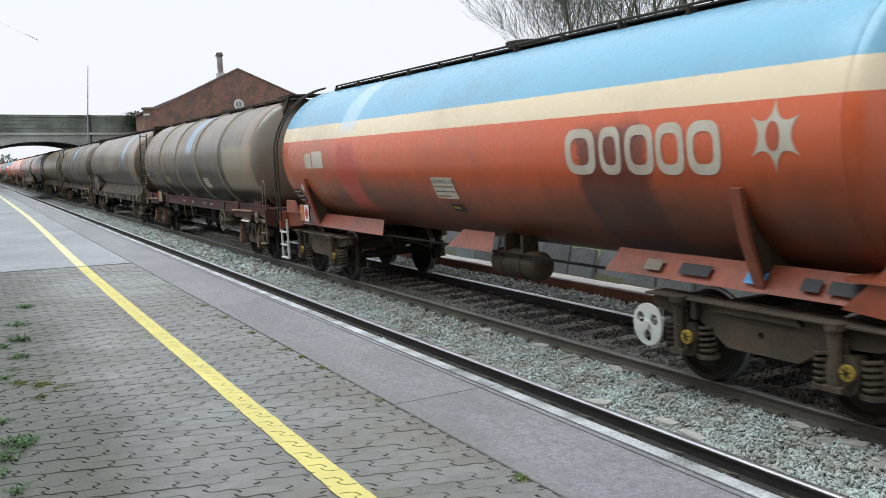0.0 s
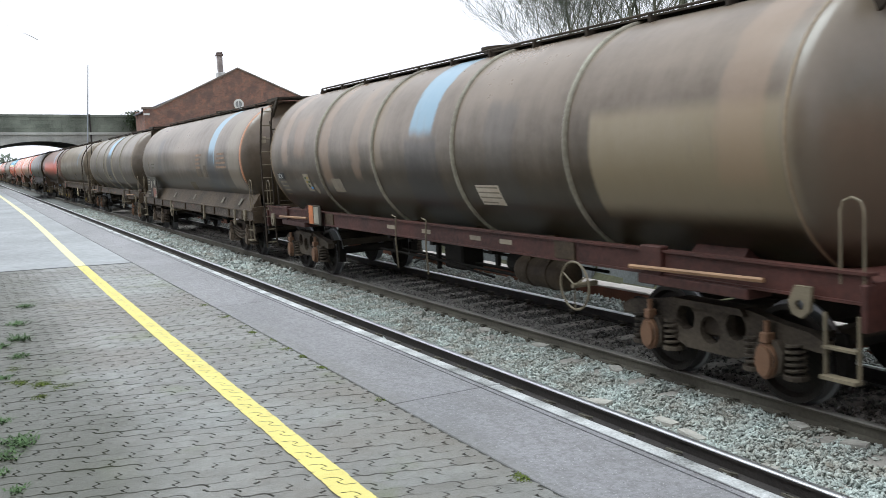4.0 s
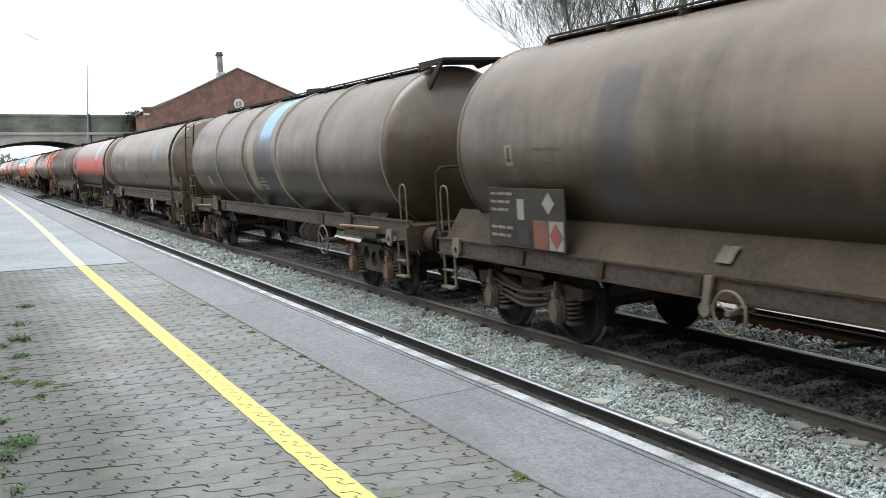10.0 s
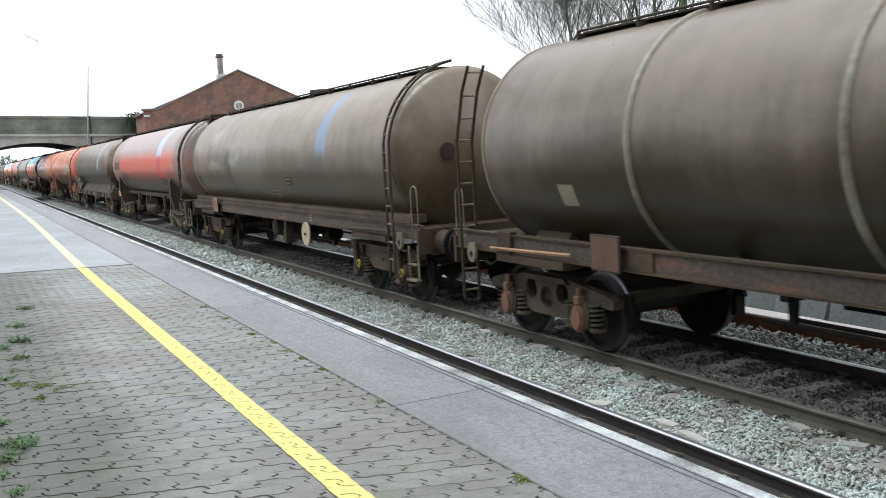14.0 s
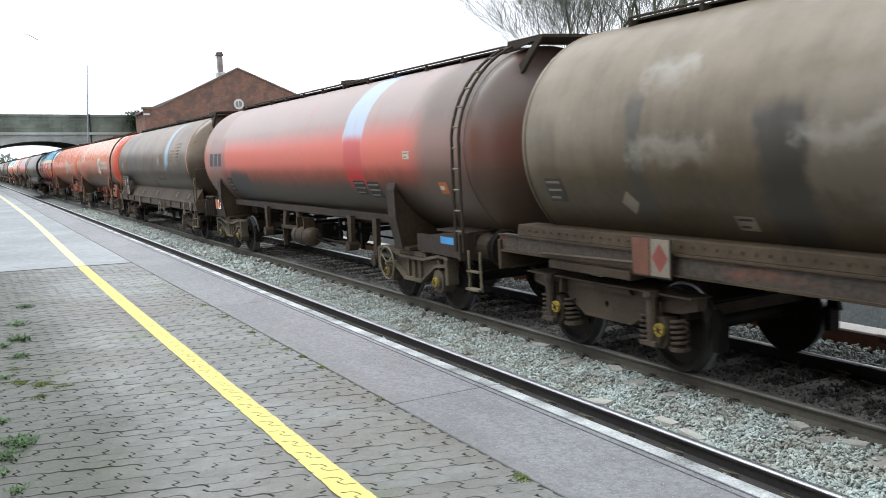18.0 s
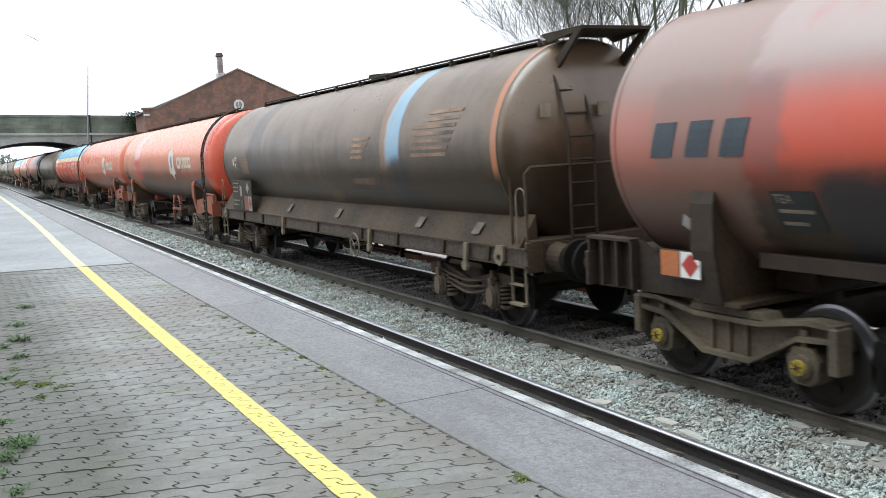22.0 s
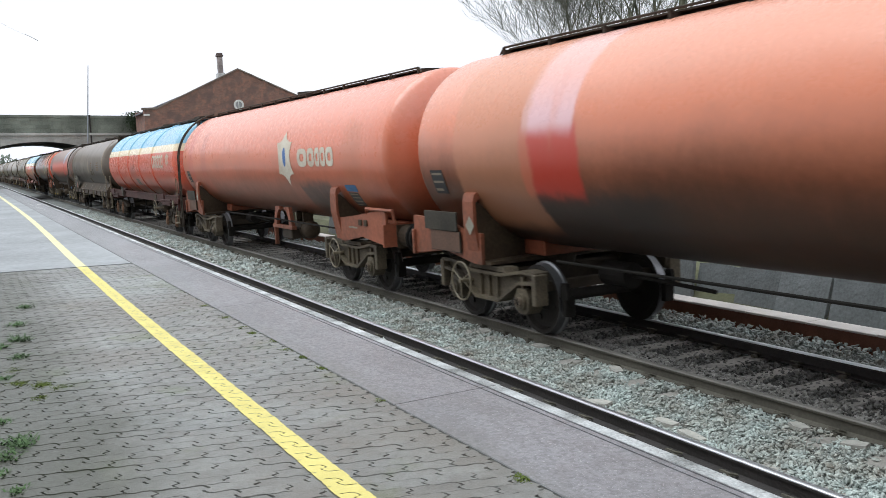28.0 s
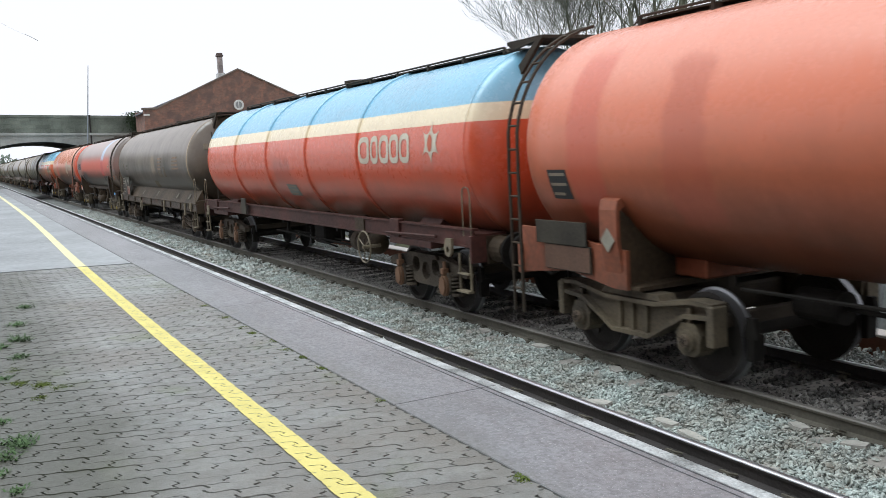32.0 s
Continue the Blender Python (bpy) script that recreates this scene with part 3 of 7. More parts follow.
def tank_paint(name, base, bands=(), grime_shade=((1.0, 0.9), (1.8, 0.6), (2.6, 0.35), (3.8, 0.45)), dust=DUST_SHADE, patches=(), rough=0.3, seed=0.0, blotch=0.5, gloss=(0.85, 0.42)):
    """Painted tank steel. bands: (height, colour) above which another colour begins. grime_shade: brake dust at each
    height, with the shade low on the tank painted in.
    patches: (x, half width, low, high, colour, ragged, strength): places of another colour, wiped clean, repainted,
    stained round the fillers, dark low down, or with sky sheen painted on top."""
    m = bpy.data.materials.new(name)
    k = Nodes(m)
    col = base
    wob = k.math("MULTIPLY_ADD", k.noise(3, 4, shift=seed), 0.02, -0.01)
    for z, c in bands:
        col = k.mix(k.step(k.math("ADD", k.z, wob), z - 0.006, z + 0.006), col, c)
    cloud = k.noise(0.9, 6, (0.5, 1, 1), 0.6, seed + 3)
    fine = k.noise(9, 6, (1, 1, 1), 0.65, seed + 9)
    streak = k.noise(3.1, 6, (0.9, 0.3, 0.22), 0.62, seed + 21)
    col = k.mix(k.step(cloud, 0.45, 0.7, (0.0, 0.25)), col, k.mix(0.5, col, (0.33, 0.24, 0.18)))
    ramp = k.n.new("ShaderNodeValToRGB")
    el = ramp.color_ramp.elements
    while len(el) < len(grime_shade):
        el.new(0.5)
    for e, (z, g) in zip(el, grime_shade):
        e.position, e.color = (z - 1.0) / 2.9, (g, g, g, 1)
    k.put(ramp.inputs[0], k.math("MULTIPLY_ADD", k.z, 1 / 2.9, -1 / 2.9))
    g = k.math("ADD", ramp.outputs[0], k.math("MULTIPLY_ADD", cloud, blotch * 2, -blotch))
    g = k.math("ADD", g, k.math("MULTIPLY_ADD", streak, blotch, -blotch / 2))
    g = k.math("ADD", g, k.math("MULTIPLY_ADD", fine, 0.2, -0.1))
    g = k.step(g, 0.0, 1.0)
    # dust colour and painted lower shade go on together
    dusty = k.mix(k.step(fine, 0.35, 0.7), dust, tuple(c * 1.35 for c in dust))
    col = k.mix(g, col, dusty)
    for i, (x, hw, z0, z1, c, rag, amt) in enumerate(patches):
        wave = k.math("MULTIPLY_ADD", k.noise(2.2, 5, (1, 1, 1), 0.6, seed + 31 + 5 * i), 2 * rag, -rag)
        d = k.math("ABSOLUTE", k.math("ADD", k.math("SUBTRACT", k.x, x), wave))
        f = k.step(d, hw + (0.5 if hw > 1.4 else 0.05 + 0.3 * rag), hw - (0.4 if hw > 1.4 else 0.02))
        zz = k.math("ADD", k.z, k.math("MULTIPLY", wave, 0.7))
        soft = 0.3 if hw > 5 else 0.12
        f = k.math("MULTIPLY", f, k.math("MULTIPLY", k.step(zz, z0 - soft, z0 + soft), k.step(zz, z1 + 0.1, z1 - 0.1)))
        f = k.math("MULTIPLY", f, k.math("MULTIPLY", k.step(streak, 0.25, 0.45, (0.65, 1.0)), amt))
        col = k.mix(f, col, c)
    k.put(k.bsdf.inputs["Base Color"], col)
    k.put(k.bsdf.inputs["Roughness"], k.math("MULTIPLY_ADD", k.math("ADD", g, k.math("MULTIPLY", fine, 0.4)), 0.1, rough - 0.05))
    k.put(k.bsdf.inputs["Specular IOR Level"], k.step(g, 0.2, 1.0, gloss))
    bn = k.n.new("ShaderNodeBump")
    bn.inputs["Strength"].default_value, bn.inputs["Distance"].default_value = 0.018, 0.01
    k.put(bn.inputs["Height"], k.noise(0.9, 1, (0.5, 1, 1), 0.4, seed + 3))
    k.put(k.bsdf.inputs["Normal"], bn.outputs[0])
    return m


STEEL = mat("brake_dust_steel", (0.052, 0.040, 0.029), 0.8, var=0.4, scale=8, bump=0.25, alt=(0.026, 0.020, 0.015), spec=0.25)
FRAME = mat("dusty_brown_underframe", (0.066, 0.046, 0.028), 0.65, var=0.5, scale=4, bump=0.2, alt=(0.027, 0.0195, 0.0132), spec=0.22)
BOGIE_MAT = {"plate": mat("dusty_bogie", (0.085, 0.068, 0.05), 0.8, var=0.5, scale=6, bump=0.25, alt=(0.026, 0.021, 0.017), spec=0.25), "bowed": mat("dark_dusty_bogie", (0.09, 0.068, 0.05), 0.8, var=0.4, scale=6, bump=0.25, alt=(0.035, 0.027, 0.021), spec=0.25),
             "cast": mat("brown_bogie", (0.125, 0.10, 0.065), 0.7, var=0.5, scale=6, bump=0.25, alt=(0.045, 0.036, 0.026), spec=0.35), "deep": mat("tan_dusty_bogie", (0.10, 0.075, 0.052), 0.8, var=0.4, scale=6, bump=0.25, alt=(0.05, 0.038, 0.028), spec=0.25)}
RUSTY_FRAME = bpy.data.materials.new("rust_patched_solebar")
k = Nodes(RUSTY_FRAME)
cloud, fine = k.noise(1.7, 6, (0.5, 1, 1.4), 0.6, 4), k.noise(22, 6, (1, 1, 1), 0.65)
col = k.mix(k.step(fine, 0.35, 0.68), (0.076, 0.057, 0.041), (0.04, 0.031, 0.024))
col = k.mix(k.step(cloud, 0.56, 0.68, (0.0, 0.75)), col, (0.20, 0.075, 0.044))
k.put(k.bsdf.inputs["Base Color"], col)
k.put(k.bsdf.inputs["Roughness"], k.step(fine, 0.3, 0.7, (0.55, 0.8)))
DARK = mat("black_brake_gear", (0.016, 0.014, 0.012), 0.8, var=0.4, scale=8, spec=0.15)
REDFRAME = mat("dusty_maroon_solebar", (0.074, 0.026, 0.020), 0.65, var=0.45, scale=3, bump=0.15, alt=(0.024, 0.014, 0.012), spec=0.3)
ORANGEFRAME = mat("dusty_orange_steel", (0.27, 0.08, 0.04), 0.55, var=0.45, scale=3, alt=(0.11, 0.048, 0.03), spec=0.35)
BOX_ORANGE = mat("orange_axlebox", (0.17, 0.088, 0.048), 0.7, var=0.35, scale=10)
TIE = mat("orange_tan_rod", (0.30, 0.17, 0.09), 0.6, var=0.3, scale=8)
BOX_TAN = mat("tan_axlebox", (0.12, 0.088, 0.06), 0.75, var=0.35, scale=10)
BOX_YELLOW = mat("yellow_axle_cover", (0.38, 0.27, 0.04), 0.6, var=0.4, scale=14)
RAIL_YELLOW = mat("dirty_cream_handrail", (0.185, 0.152, 0.10), 0.6, var=0.4, scale=10)
WHITE_RAIL = mat("white_step_paint", (0.62, 0.62, 0.58), 0.55, var=0.2, scale=12)
WHEEL_STEEL = mat("oily_wheel_steel", (0.026, 0.022, 0.019), 0.7, var=0.4, scale=8, bump=0.2, spec=0.25)
DIM_WHITE = mat("dusty_white_card", (0.29, 0.27, 0.215), 0.6, var=0.35, scale=12)
DIM_WARN = mat("dusty_orange_panel", (0.17, 0.065, 0.038), 0.6, var=0.4, scale=12)
DIM_RED = mat("dusty_red_diamond", (0.24, 0.06, 0.045), 0.6, var=0.3, scale=12)
SKIRT_CARD = mat("dusty_printed_card", (0.125, 0.108, 0.075), 0.65, var=0.5, scale=22)
BROWN_BOARD = mat("rusty_brown_board", (0.12, 0.062, 0.038), 0.7, var=0.4, scale=6)
STRIPE = mat("faded_rusty_stripe", (0.27, 0.165, 0.10), 0.55, var=0.7, scale=7, alt=(0.07, 0.05, 0.034))
TYRE = mat("polished_wheel_rim", (0.26, 0.26, 0.27), 0.4, 0.9, var=0.2, scale=12)
PLATE = mat("dusty_data_panel", (0.048, 0.042, 0.032), 0.7, var=0.4, scale=8, spec=0.25)
BLACKP = mat("black_label", (0.025, 0.025, 0.026), 0.6, var=0.2, scale=10)
CREAM = mat("cream_lettering", (0.60, 0.56, 0.46), 0.55, var=0.18, scale=6, alt=(0.45, 0.36, 0.27))
PALE = mat("faded_label", (0.25, 0.21, 0.155), 0.7, var=0.35, scale=8)
LOGOBLUE = mat("blue_emblem_centre", (0.05, 0.14, 0.36), 0.5, var=0.15, scale=8)
BLUEP = mat("blue_plate", (0.06, 0.30, 0.62), 0.5, var=0.2, scale=9)
WARN = mat("orange_warning_panel", (0.46, 0.15, 0.05), 0.6, var=0.35, scale=9)
REDP = mat("red_diamond", (0.45, 0.05, 0.035), 0.6, var=0.2, scale=9)
BLUE = (0.20, 0.45, 0.61)
RUSTRED = (0.68, 0.125, 0.038)
CREAMC = (0.80, 0.66, 0.45)
PALEBLUE = (0.22, 0.38, 0.50)
BLACK = (0.022, 0.022, 0.025)
TAN = (0.24, 0.18, 0.12)
# heavy at the bottom: brake dust plus shade painted into the lower side
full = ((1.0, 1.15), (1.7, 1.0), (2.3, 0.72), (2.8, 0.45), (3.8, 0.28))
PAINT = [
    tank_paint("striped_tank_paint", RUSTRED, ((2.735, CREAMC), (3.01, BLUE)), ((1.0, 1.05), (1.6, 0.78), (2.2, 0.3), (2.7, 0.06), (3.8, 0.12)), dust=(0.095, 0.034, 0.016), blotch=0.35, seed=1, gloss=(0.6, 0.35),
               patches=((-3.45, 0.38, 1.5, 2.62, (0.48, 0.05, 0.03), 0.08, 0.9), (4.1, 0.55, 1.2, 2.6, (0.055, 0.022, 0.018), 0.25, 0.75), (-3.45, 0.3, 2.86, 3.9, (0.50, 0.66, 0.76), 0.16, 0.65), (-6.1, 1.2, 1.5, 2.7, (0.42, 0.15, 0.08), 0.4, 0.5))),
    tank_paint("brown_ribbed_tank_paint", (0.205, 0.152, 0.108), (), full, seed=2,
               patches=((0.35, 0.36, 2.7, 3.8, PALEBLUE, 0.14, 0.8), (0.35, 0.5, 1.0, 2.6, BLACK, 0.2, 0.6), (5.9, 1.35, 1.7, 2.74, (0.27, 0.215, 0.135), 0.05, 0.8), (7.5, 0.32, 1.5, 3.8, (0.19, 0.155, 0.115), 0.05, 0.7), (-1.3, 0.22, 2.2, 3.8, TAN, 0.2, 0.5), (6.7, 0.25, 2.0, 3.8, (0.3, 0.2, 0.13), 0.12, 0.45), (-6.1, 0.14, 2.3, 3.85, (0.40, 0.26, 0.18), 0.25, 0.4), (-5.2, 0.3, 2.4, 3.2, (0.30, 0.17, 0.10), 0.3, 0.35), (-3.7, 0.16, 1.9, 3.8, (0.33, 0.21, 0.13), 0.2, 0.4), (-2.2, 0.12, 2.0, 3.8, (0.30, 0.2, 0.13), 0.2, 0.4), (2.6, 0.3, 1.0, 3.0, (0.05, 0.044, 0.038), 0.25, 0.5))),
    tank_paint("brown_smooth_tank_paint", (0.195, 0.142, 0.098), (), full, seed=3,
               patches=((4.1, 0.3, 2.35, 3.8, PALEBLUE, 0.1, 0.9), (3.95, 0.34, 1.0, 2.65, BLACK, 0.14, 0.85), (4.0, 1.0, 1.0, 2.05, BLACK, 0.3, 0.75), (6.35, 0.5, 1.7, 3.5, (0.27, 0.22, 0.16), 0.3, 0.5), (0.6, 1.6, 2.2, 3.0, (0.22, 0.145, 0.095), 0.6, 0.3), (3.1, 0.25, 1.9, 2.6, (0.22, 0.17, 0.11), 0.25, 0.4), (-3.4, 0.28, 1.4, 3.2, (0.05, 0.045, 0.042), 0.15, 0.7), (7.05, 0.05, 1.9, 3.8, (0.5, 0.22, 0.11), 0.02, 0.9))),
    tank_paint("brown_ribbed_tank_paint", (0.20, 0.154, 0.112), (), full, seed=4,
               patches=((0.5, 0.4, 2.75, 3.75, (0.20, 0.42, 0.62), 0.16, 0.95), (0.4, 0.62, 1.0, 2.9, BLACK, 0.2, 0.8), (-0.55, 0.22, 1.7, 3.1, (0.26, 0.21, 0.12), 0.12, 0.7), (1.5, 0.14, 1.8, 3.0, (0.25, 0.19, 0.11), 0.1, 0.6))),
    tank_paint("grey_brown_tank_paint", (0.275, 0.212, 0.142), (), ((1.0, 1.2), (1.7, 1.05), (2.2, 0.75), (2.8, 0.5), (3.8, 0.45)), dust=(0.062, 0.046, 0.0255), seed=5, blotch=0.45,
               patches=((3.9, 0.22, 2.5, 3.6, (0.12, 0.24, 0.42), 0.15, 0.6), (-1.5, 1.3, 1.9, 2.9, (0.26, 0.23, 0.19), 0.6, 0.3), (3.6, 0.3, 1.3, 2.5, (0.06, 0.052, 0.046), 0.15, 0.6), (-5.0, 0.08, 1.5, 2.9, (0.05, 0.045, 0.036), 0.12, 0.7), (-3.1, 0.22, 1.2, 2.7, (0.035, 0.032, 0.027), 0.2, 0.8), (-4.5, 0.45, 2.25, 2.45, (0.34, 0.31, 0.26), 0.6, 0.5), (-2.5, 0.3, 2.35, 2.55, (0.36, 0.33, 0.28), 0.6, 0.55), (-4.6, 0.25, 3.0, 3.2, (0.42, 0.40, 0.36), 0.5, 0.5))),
    # the grey along the top is pale dust with sky sheen painted in
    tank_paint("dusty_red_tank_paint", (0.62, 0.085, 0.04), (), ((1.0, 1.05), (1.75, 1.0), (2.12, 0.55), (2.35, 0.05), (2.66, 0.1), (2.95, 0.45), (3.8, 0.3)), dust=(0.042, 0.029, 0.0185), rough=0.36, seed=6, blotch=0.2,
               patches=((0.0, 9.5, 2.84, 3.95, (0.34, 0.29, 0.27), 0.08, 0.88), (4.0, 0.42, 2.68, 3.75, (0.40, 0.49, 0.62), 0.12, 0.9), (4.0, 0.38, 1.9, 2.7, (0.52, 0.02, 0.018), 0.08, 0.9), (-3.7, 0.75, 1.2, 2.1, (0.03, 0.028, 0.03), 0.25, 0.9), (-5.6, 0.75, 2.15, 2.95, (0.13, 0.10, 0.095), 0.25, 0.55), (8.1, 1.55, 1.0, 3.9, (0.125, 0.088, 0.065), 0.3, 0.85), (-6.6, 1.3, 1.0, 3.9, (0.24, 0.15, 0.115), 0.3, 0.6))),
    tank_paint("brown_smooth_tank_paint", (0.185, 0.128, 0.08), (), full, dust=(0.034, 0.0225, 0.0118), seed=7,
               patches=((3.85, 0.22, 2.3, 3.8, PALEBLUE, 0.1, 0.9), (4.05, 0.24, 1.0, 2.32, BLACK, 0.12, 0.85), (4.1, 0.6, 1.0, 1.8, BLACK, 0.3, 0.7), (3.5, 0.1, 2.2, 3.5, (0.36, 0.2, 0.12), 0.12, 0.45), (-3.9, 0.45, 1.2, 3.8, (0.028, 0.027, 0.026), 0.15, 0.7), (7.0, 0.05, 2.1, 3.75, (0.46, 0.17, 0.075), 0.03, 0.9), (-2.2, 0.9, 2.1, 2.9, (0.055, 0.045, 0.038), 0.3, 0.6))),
    # the long pink patch on top paints the sky's sheen
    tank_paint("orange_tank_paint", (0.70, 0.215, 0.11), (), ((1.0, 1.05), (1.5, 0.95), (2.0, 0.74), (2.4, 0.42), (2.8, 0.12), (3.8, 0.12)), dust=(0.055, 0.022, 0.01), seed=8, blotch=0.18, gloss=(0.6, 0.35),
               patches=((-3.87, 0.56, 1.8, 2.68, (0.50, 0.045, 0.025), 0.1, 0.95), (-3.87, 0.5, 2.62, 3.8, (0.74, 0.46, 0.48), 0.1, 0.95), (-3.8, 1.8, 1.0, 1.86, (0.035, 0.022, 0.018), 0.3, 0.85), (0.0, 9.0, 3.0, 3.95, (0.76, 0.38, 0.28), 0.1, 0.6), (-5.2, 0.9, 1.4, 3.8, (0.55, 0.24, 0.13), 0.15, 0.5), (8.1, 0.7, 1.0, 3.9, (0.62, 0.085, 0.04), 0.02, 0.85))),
    # sky sheen is painted along this top as well
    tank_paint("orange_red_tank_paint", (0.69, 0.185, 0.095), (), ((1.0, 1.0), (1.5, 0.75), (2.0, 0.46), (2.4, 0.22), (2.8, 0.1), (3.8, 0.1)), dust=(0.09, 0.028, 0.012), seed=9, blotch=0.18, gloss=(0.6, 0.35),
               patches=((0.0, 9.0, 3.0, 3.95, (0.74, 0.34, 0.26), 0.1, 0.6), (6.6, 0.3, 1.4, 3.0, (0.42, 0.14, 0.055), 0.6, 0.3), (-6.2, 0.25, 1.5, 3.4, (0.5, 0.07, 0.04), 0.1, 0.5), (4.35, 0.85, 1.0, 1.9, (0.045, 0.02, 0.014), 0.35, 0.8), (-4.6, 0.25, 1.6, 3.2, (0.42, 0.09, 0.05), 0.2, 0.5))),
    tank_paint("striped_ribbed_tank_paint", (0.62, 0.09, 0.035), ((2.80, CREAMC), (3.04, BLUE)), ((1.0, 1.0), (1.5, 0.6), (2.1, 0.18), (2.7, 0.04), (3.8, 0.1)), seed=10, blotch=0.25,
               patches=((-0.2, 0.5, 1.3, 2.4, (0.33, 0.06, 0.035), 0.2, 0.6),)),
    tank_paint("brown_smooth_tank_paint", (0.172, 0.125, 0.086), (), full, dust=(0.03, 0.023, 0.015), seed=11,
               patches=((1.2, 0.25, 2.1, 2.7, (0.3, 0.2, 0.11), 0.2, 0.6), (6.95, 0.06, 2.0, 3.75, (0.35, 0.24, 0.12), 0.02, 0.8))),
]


# paler than the tank: the rings' sky highlight is put into this grey
RIB = mat("highlit_grey_rib", (0.25, 0.235, 0.18), 0.5, var=0.5, scale=3, alt=(0.10, 0.08, 0.056))
SEAM = mat("worn_tan_weld", (0.24, 0.18, 0.115), 0.55, var=0.4, scale=3, alt=(0.1, 0.074, 0.05))


# ---- the train: parts ----
def on_tank(x, z, lift=0.006):
    r = TR + lift
    return (x, -math.sqrt(max(0.0, r * r - (z - TZ) ** 2)), z)


def sticker(bm, x0, x1, z0, z1, lift=0.006, slant=0.0):
    """A thin painted or stuck-on rectangle that follows the tank's side."""
    nx, nz = max(1, int((x1 - x0) / 0.5)), max(1, int((z1 - z0) / 0.07))
    g = [[bm.verts.new(on_tank(x0 + (x1 - x0) * i / nx + slant * j / nz, z0 + (z1 - z0) * j / nz, lift)) for i in range(nx + 1)] for j in range(nz + 1)]
    for j in range(nz):
        for i in range(nx):
            bm.faces.new((g[j][i], g[j][i + 1], g[j + 1][i + 1], g[j + 1][i]))
    return bm


def emblem(bm, cx, cz, outline, lift=0.006, rings=6, inner=0.0):
    """A painted shape round a centre that follows the tank's side; with inner it has a hole."""
    loops = []
    for j in range(rings + 1):
        k = inner + (1 - inner) * j / rings
        loops.append([bm.verts.new(on_tank(cx + k * a, cz + k * b, lift)) for a, b in outline])
    n = len(outline)
    for p, q in zip(loops, loops[1:]):
        for i in range(n):
            bm.faces.new((p[i], p[(i + 1) % n], q[(i + 1) % n], q[i]))
    return bm


def star(points, big, small, sx=1.0, bend=0.0):
    out = []
    for i in range(points * 2):
        a = math.pi / 2 + i * math.pi / points
        r = big if i % 2 == 0 else small
        out.append((sx * r * math.cos(a), r * math.sin(a)))
    return out


def ring_shape(w, h, n=28, power=3.2):
    """Outline of a rounded upright shape."""
    out = []
    for i in range(n):
        t = i * math.tau / n
        c, q = math.cos(t), math.sin(t)
        out.append((w / 2 * math.copysign(abs(c) ** (2 / power), c), h / 2 * math.copysign(abs(q) ** (2 / power), q)))
    return out


def name_row(parent, spans, z0, z1, hole, material, label):
    """Plain rounded rings, one for each span, in place of an owner's name."""
    for a, b in spans:
        part("name_shape", emblem(B(), (a + b) / 2, (z0 + z1) / 2, ring_shape(b - a, z1 - z0), 0.006, 4, hole), material, parent, label)


def curved_star(tips, dents):
    """Outline through the tips with hollow sides drawn in towards the dents."""
    out = []
    for i, p in enumerate(tips):
        q, d = tips[(i + 1) % len(tips)], dents[i % len(dents)]
        for j in range(7):
            u = j / 7
            out.append(tuple((1 - u) ** 2 * p[k] + 2 * u * (1 - u) * d[k] + u * u * q[k] for k in (0, 1)))
    return out


def label_lines(bm, x0, x1, z0, z1, n=3, lift=0.009):
    for i in range(n):
        h = (z1 - z0) / n
        sticker(bm, x0 + 0.03, x1 - 0.03 - (0.25 * (x1 - x0) if i == n - 1 else 0), z0 + h * (n - 1 - i) + 0.36 * h, z0 + h * (n - 1 - i) + 0.66 * h, lift)
    return bm


def plate_holes(bm, outer, holes, y0, y1):
    """A thick plate across y with round holes cut through it."""
    loops = [outer] + [[(cx + r * math.cos(k * math.tau / 14), cz + r * math.sin(k * math.tau / 14)) for k in range(14)] for cx, cz, r in holes]
    faces = []
    rims = []
    for y in (y0, y1):
        edges, rim = [], []
        for lp in loops:
            vs = [bm.verts.new((x, y, z)) for x, z in lp]
            rim.append(vs)
            edges += [bm.edges.new((vs[i], vs[(i + 1) % len(vs)])) for i in range(len(vs))]
        bmesh.ops.triangle_fill(bm, edges=edges, use_beauty=True, use_dissolve=False)
        rims.append(rim)
    for a, b in zip(*rims):
        for i in range(len(a)):
            j = (i + 1) % len(a)
            bm.faces.new((a[i], a[j], b[j], b[i]))
    return bm


def coil(bm, cx, cy, z0, z1, r, wire=0.017, turns=5):
    n = turns * 9
    return tube(bm, [(cx + r * math.cos(i * math.tau / 9), cy + r * math.sin(i * math.tau / 9), z0 + (z1 - z0) * i / n) for i in range(n + 1)], wire, 5)


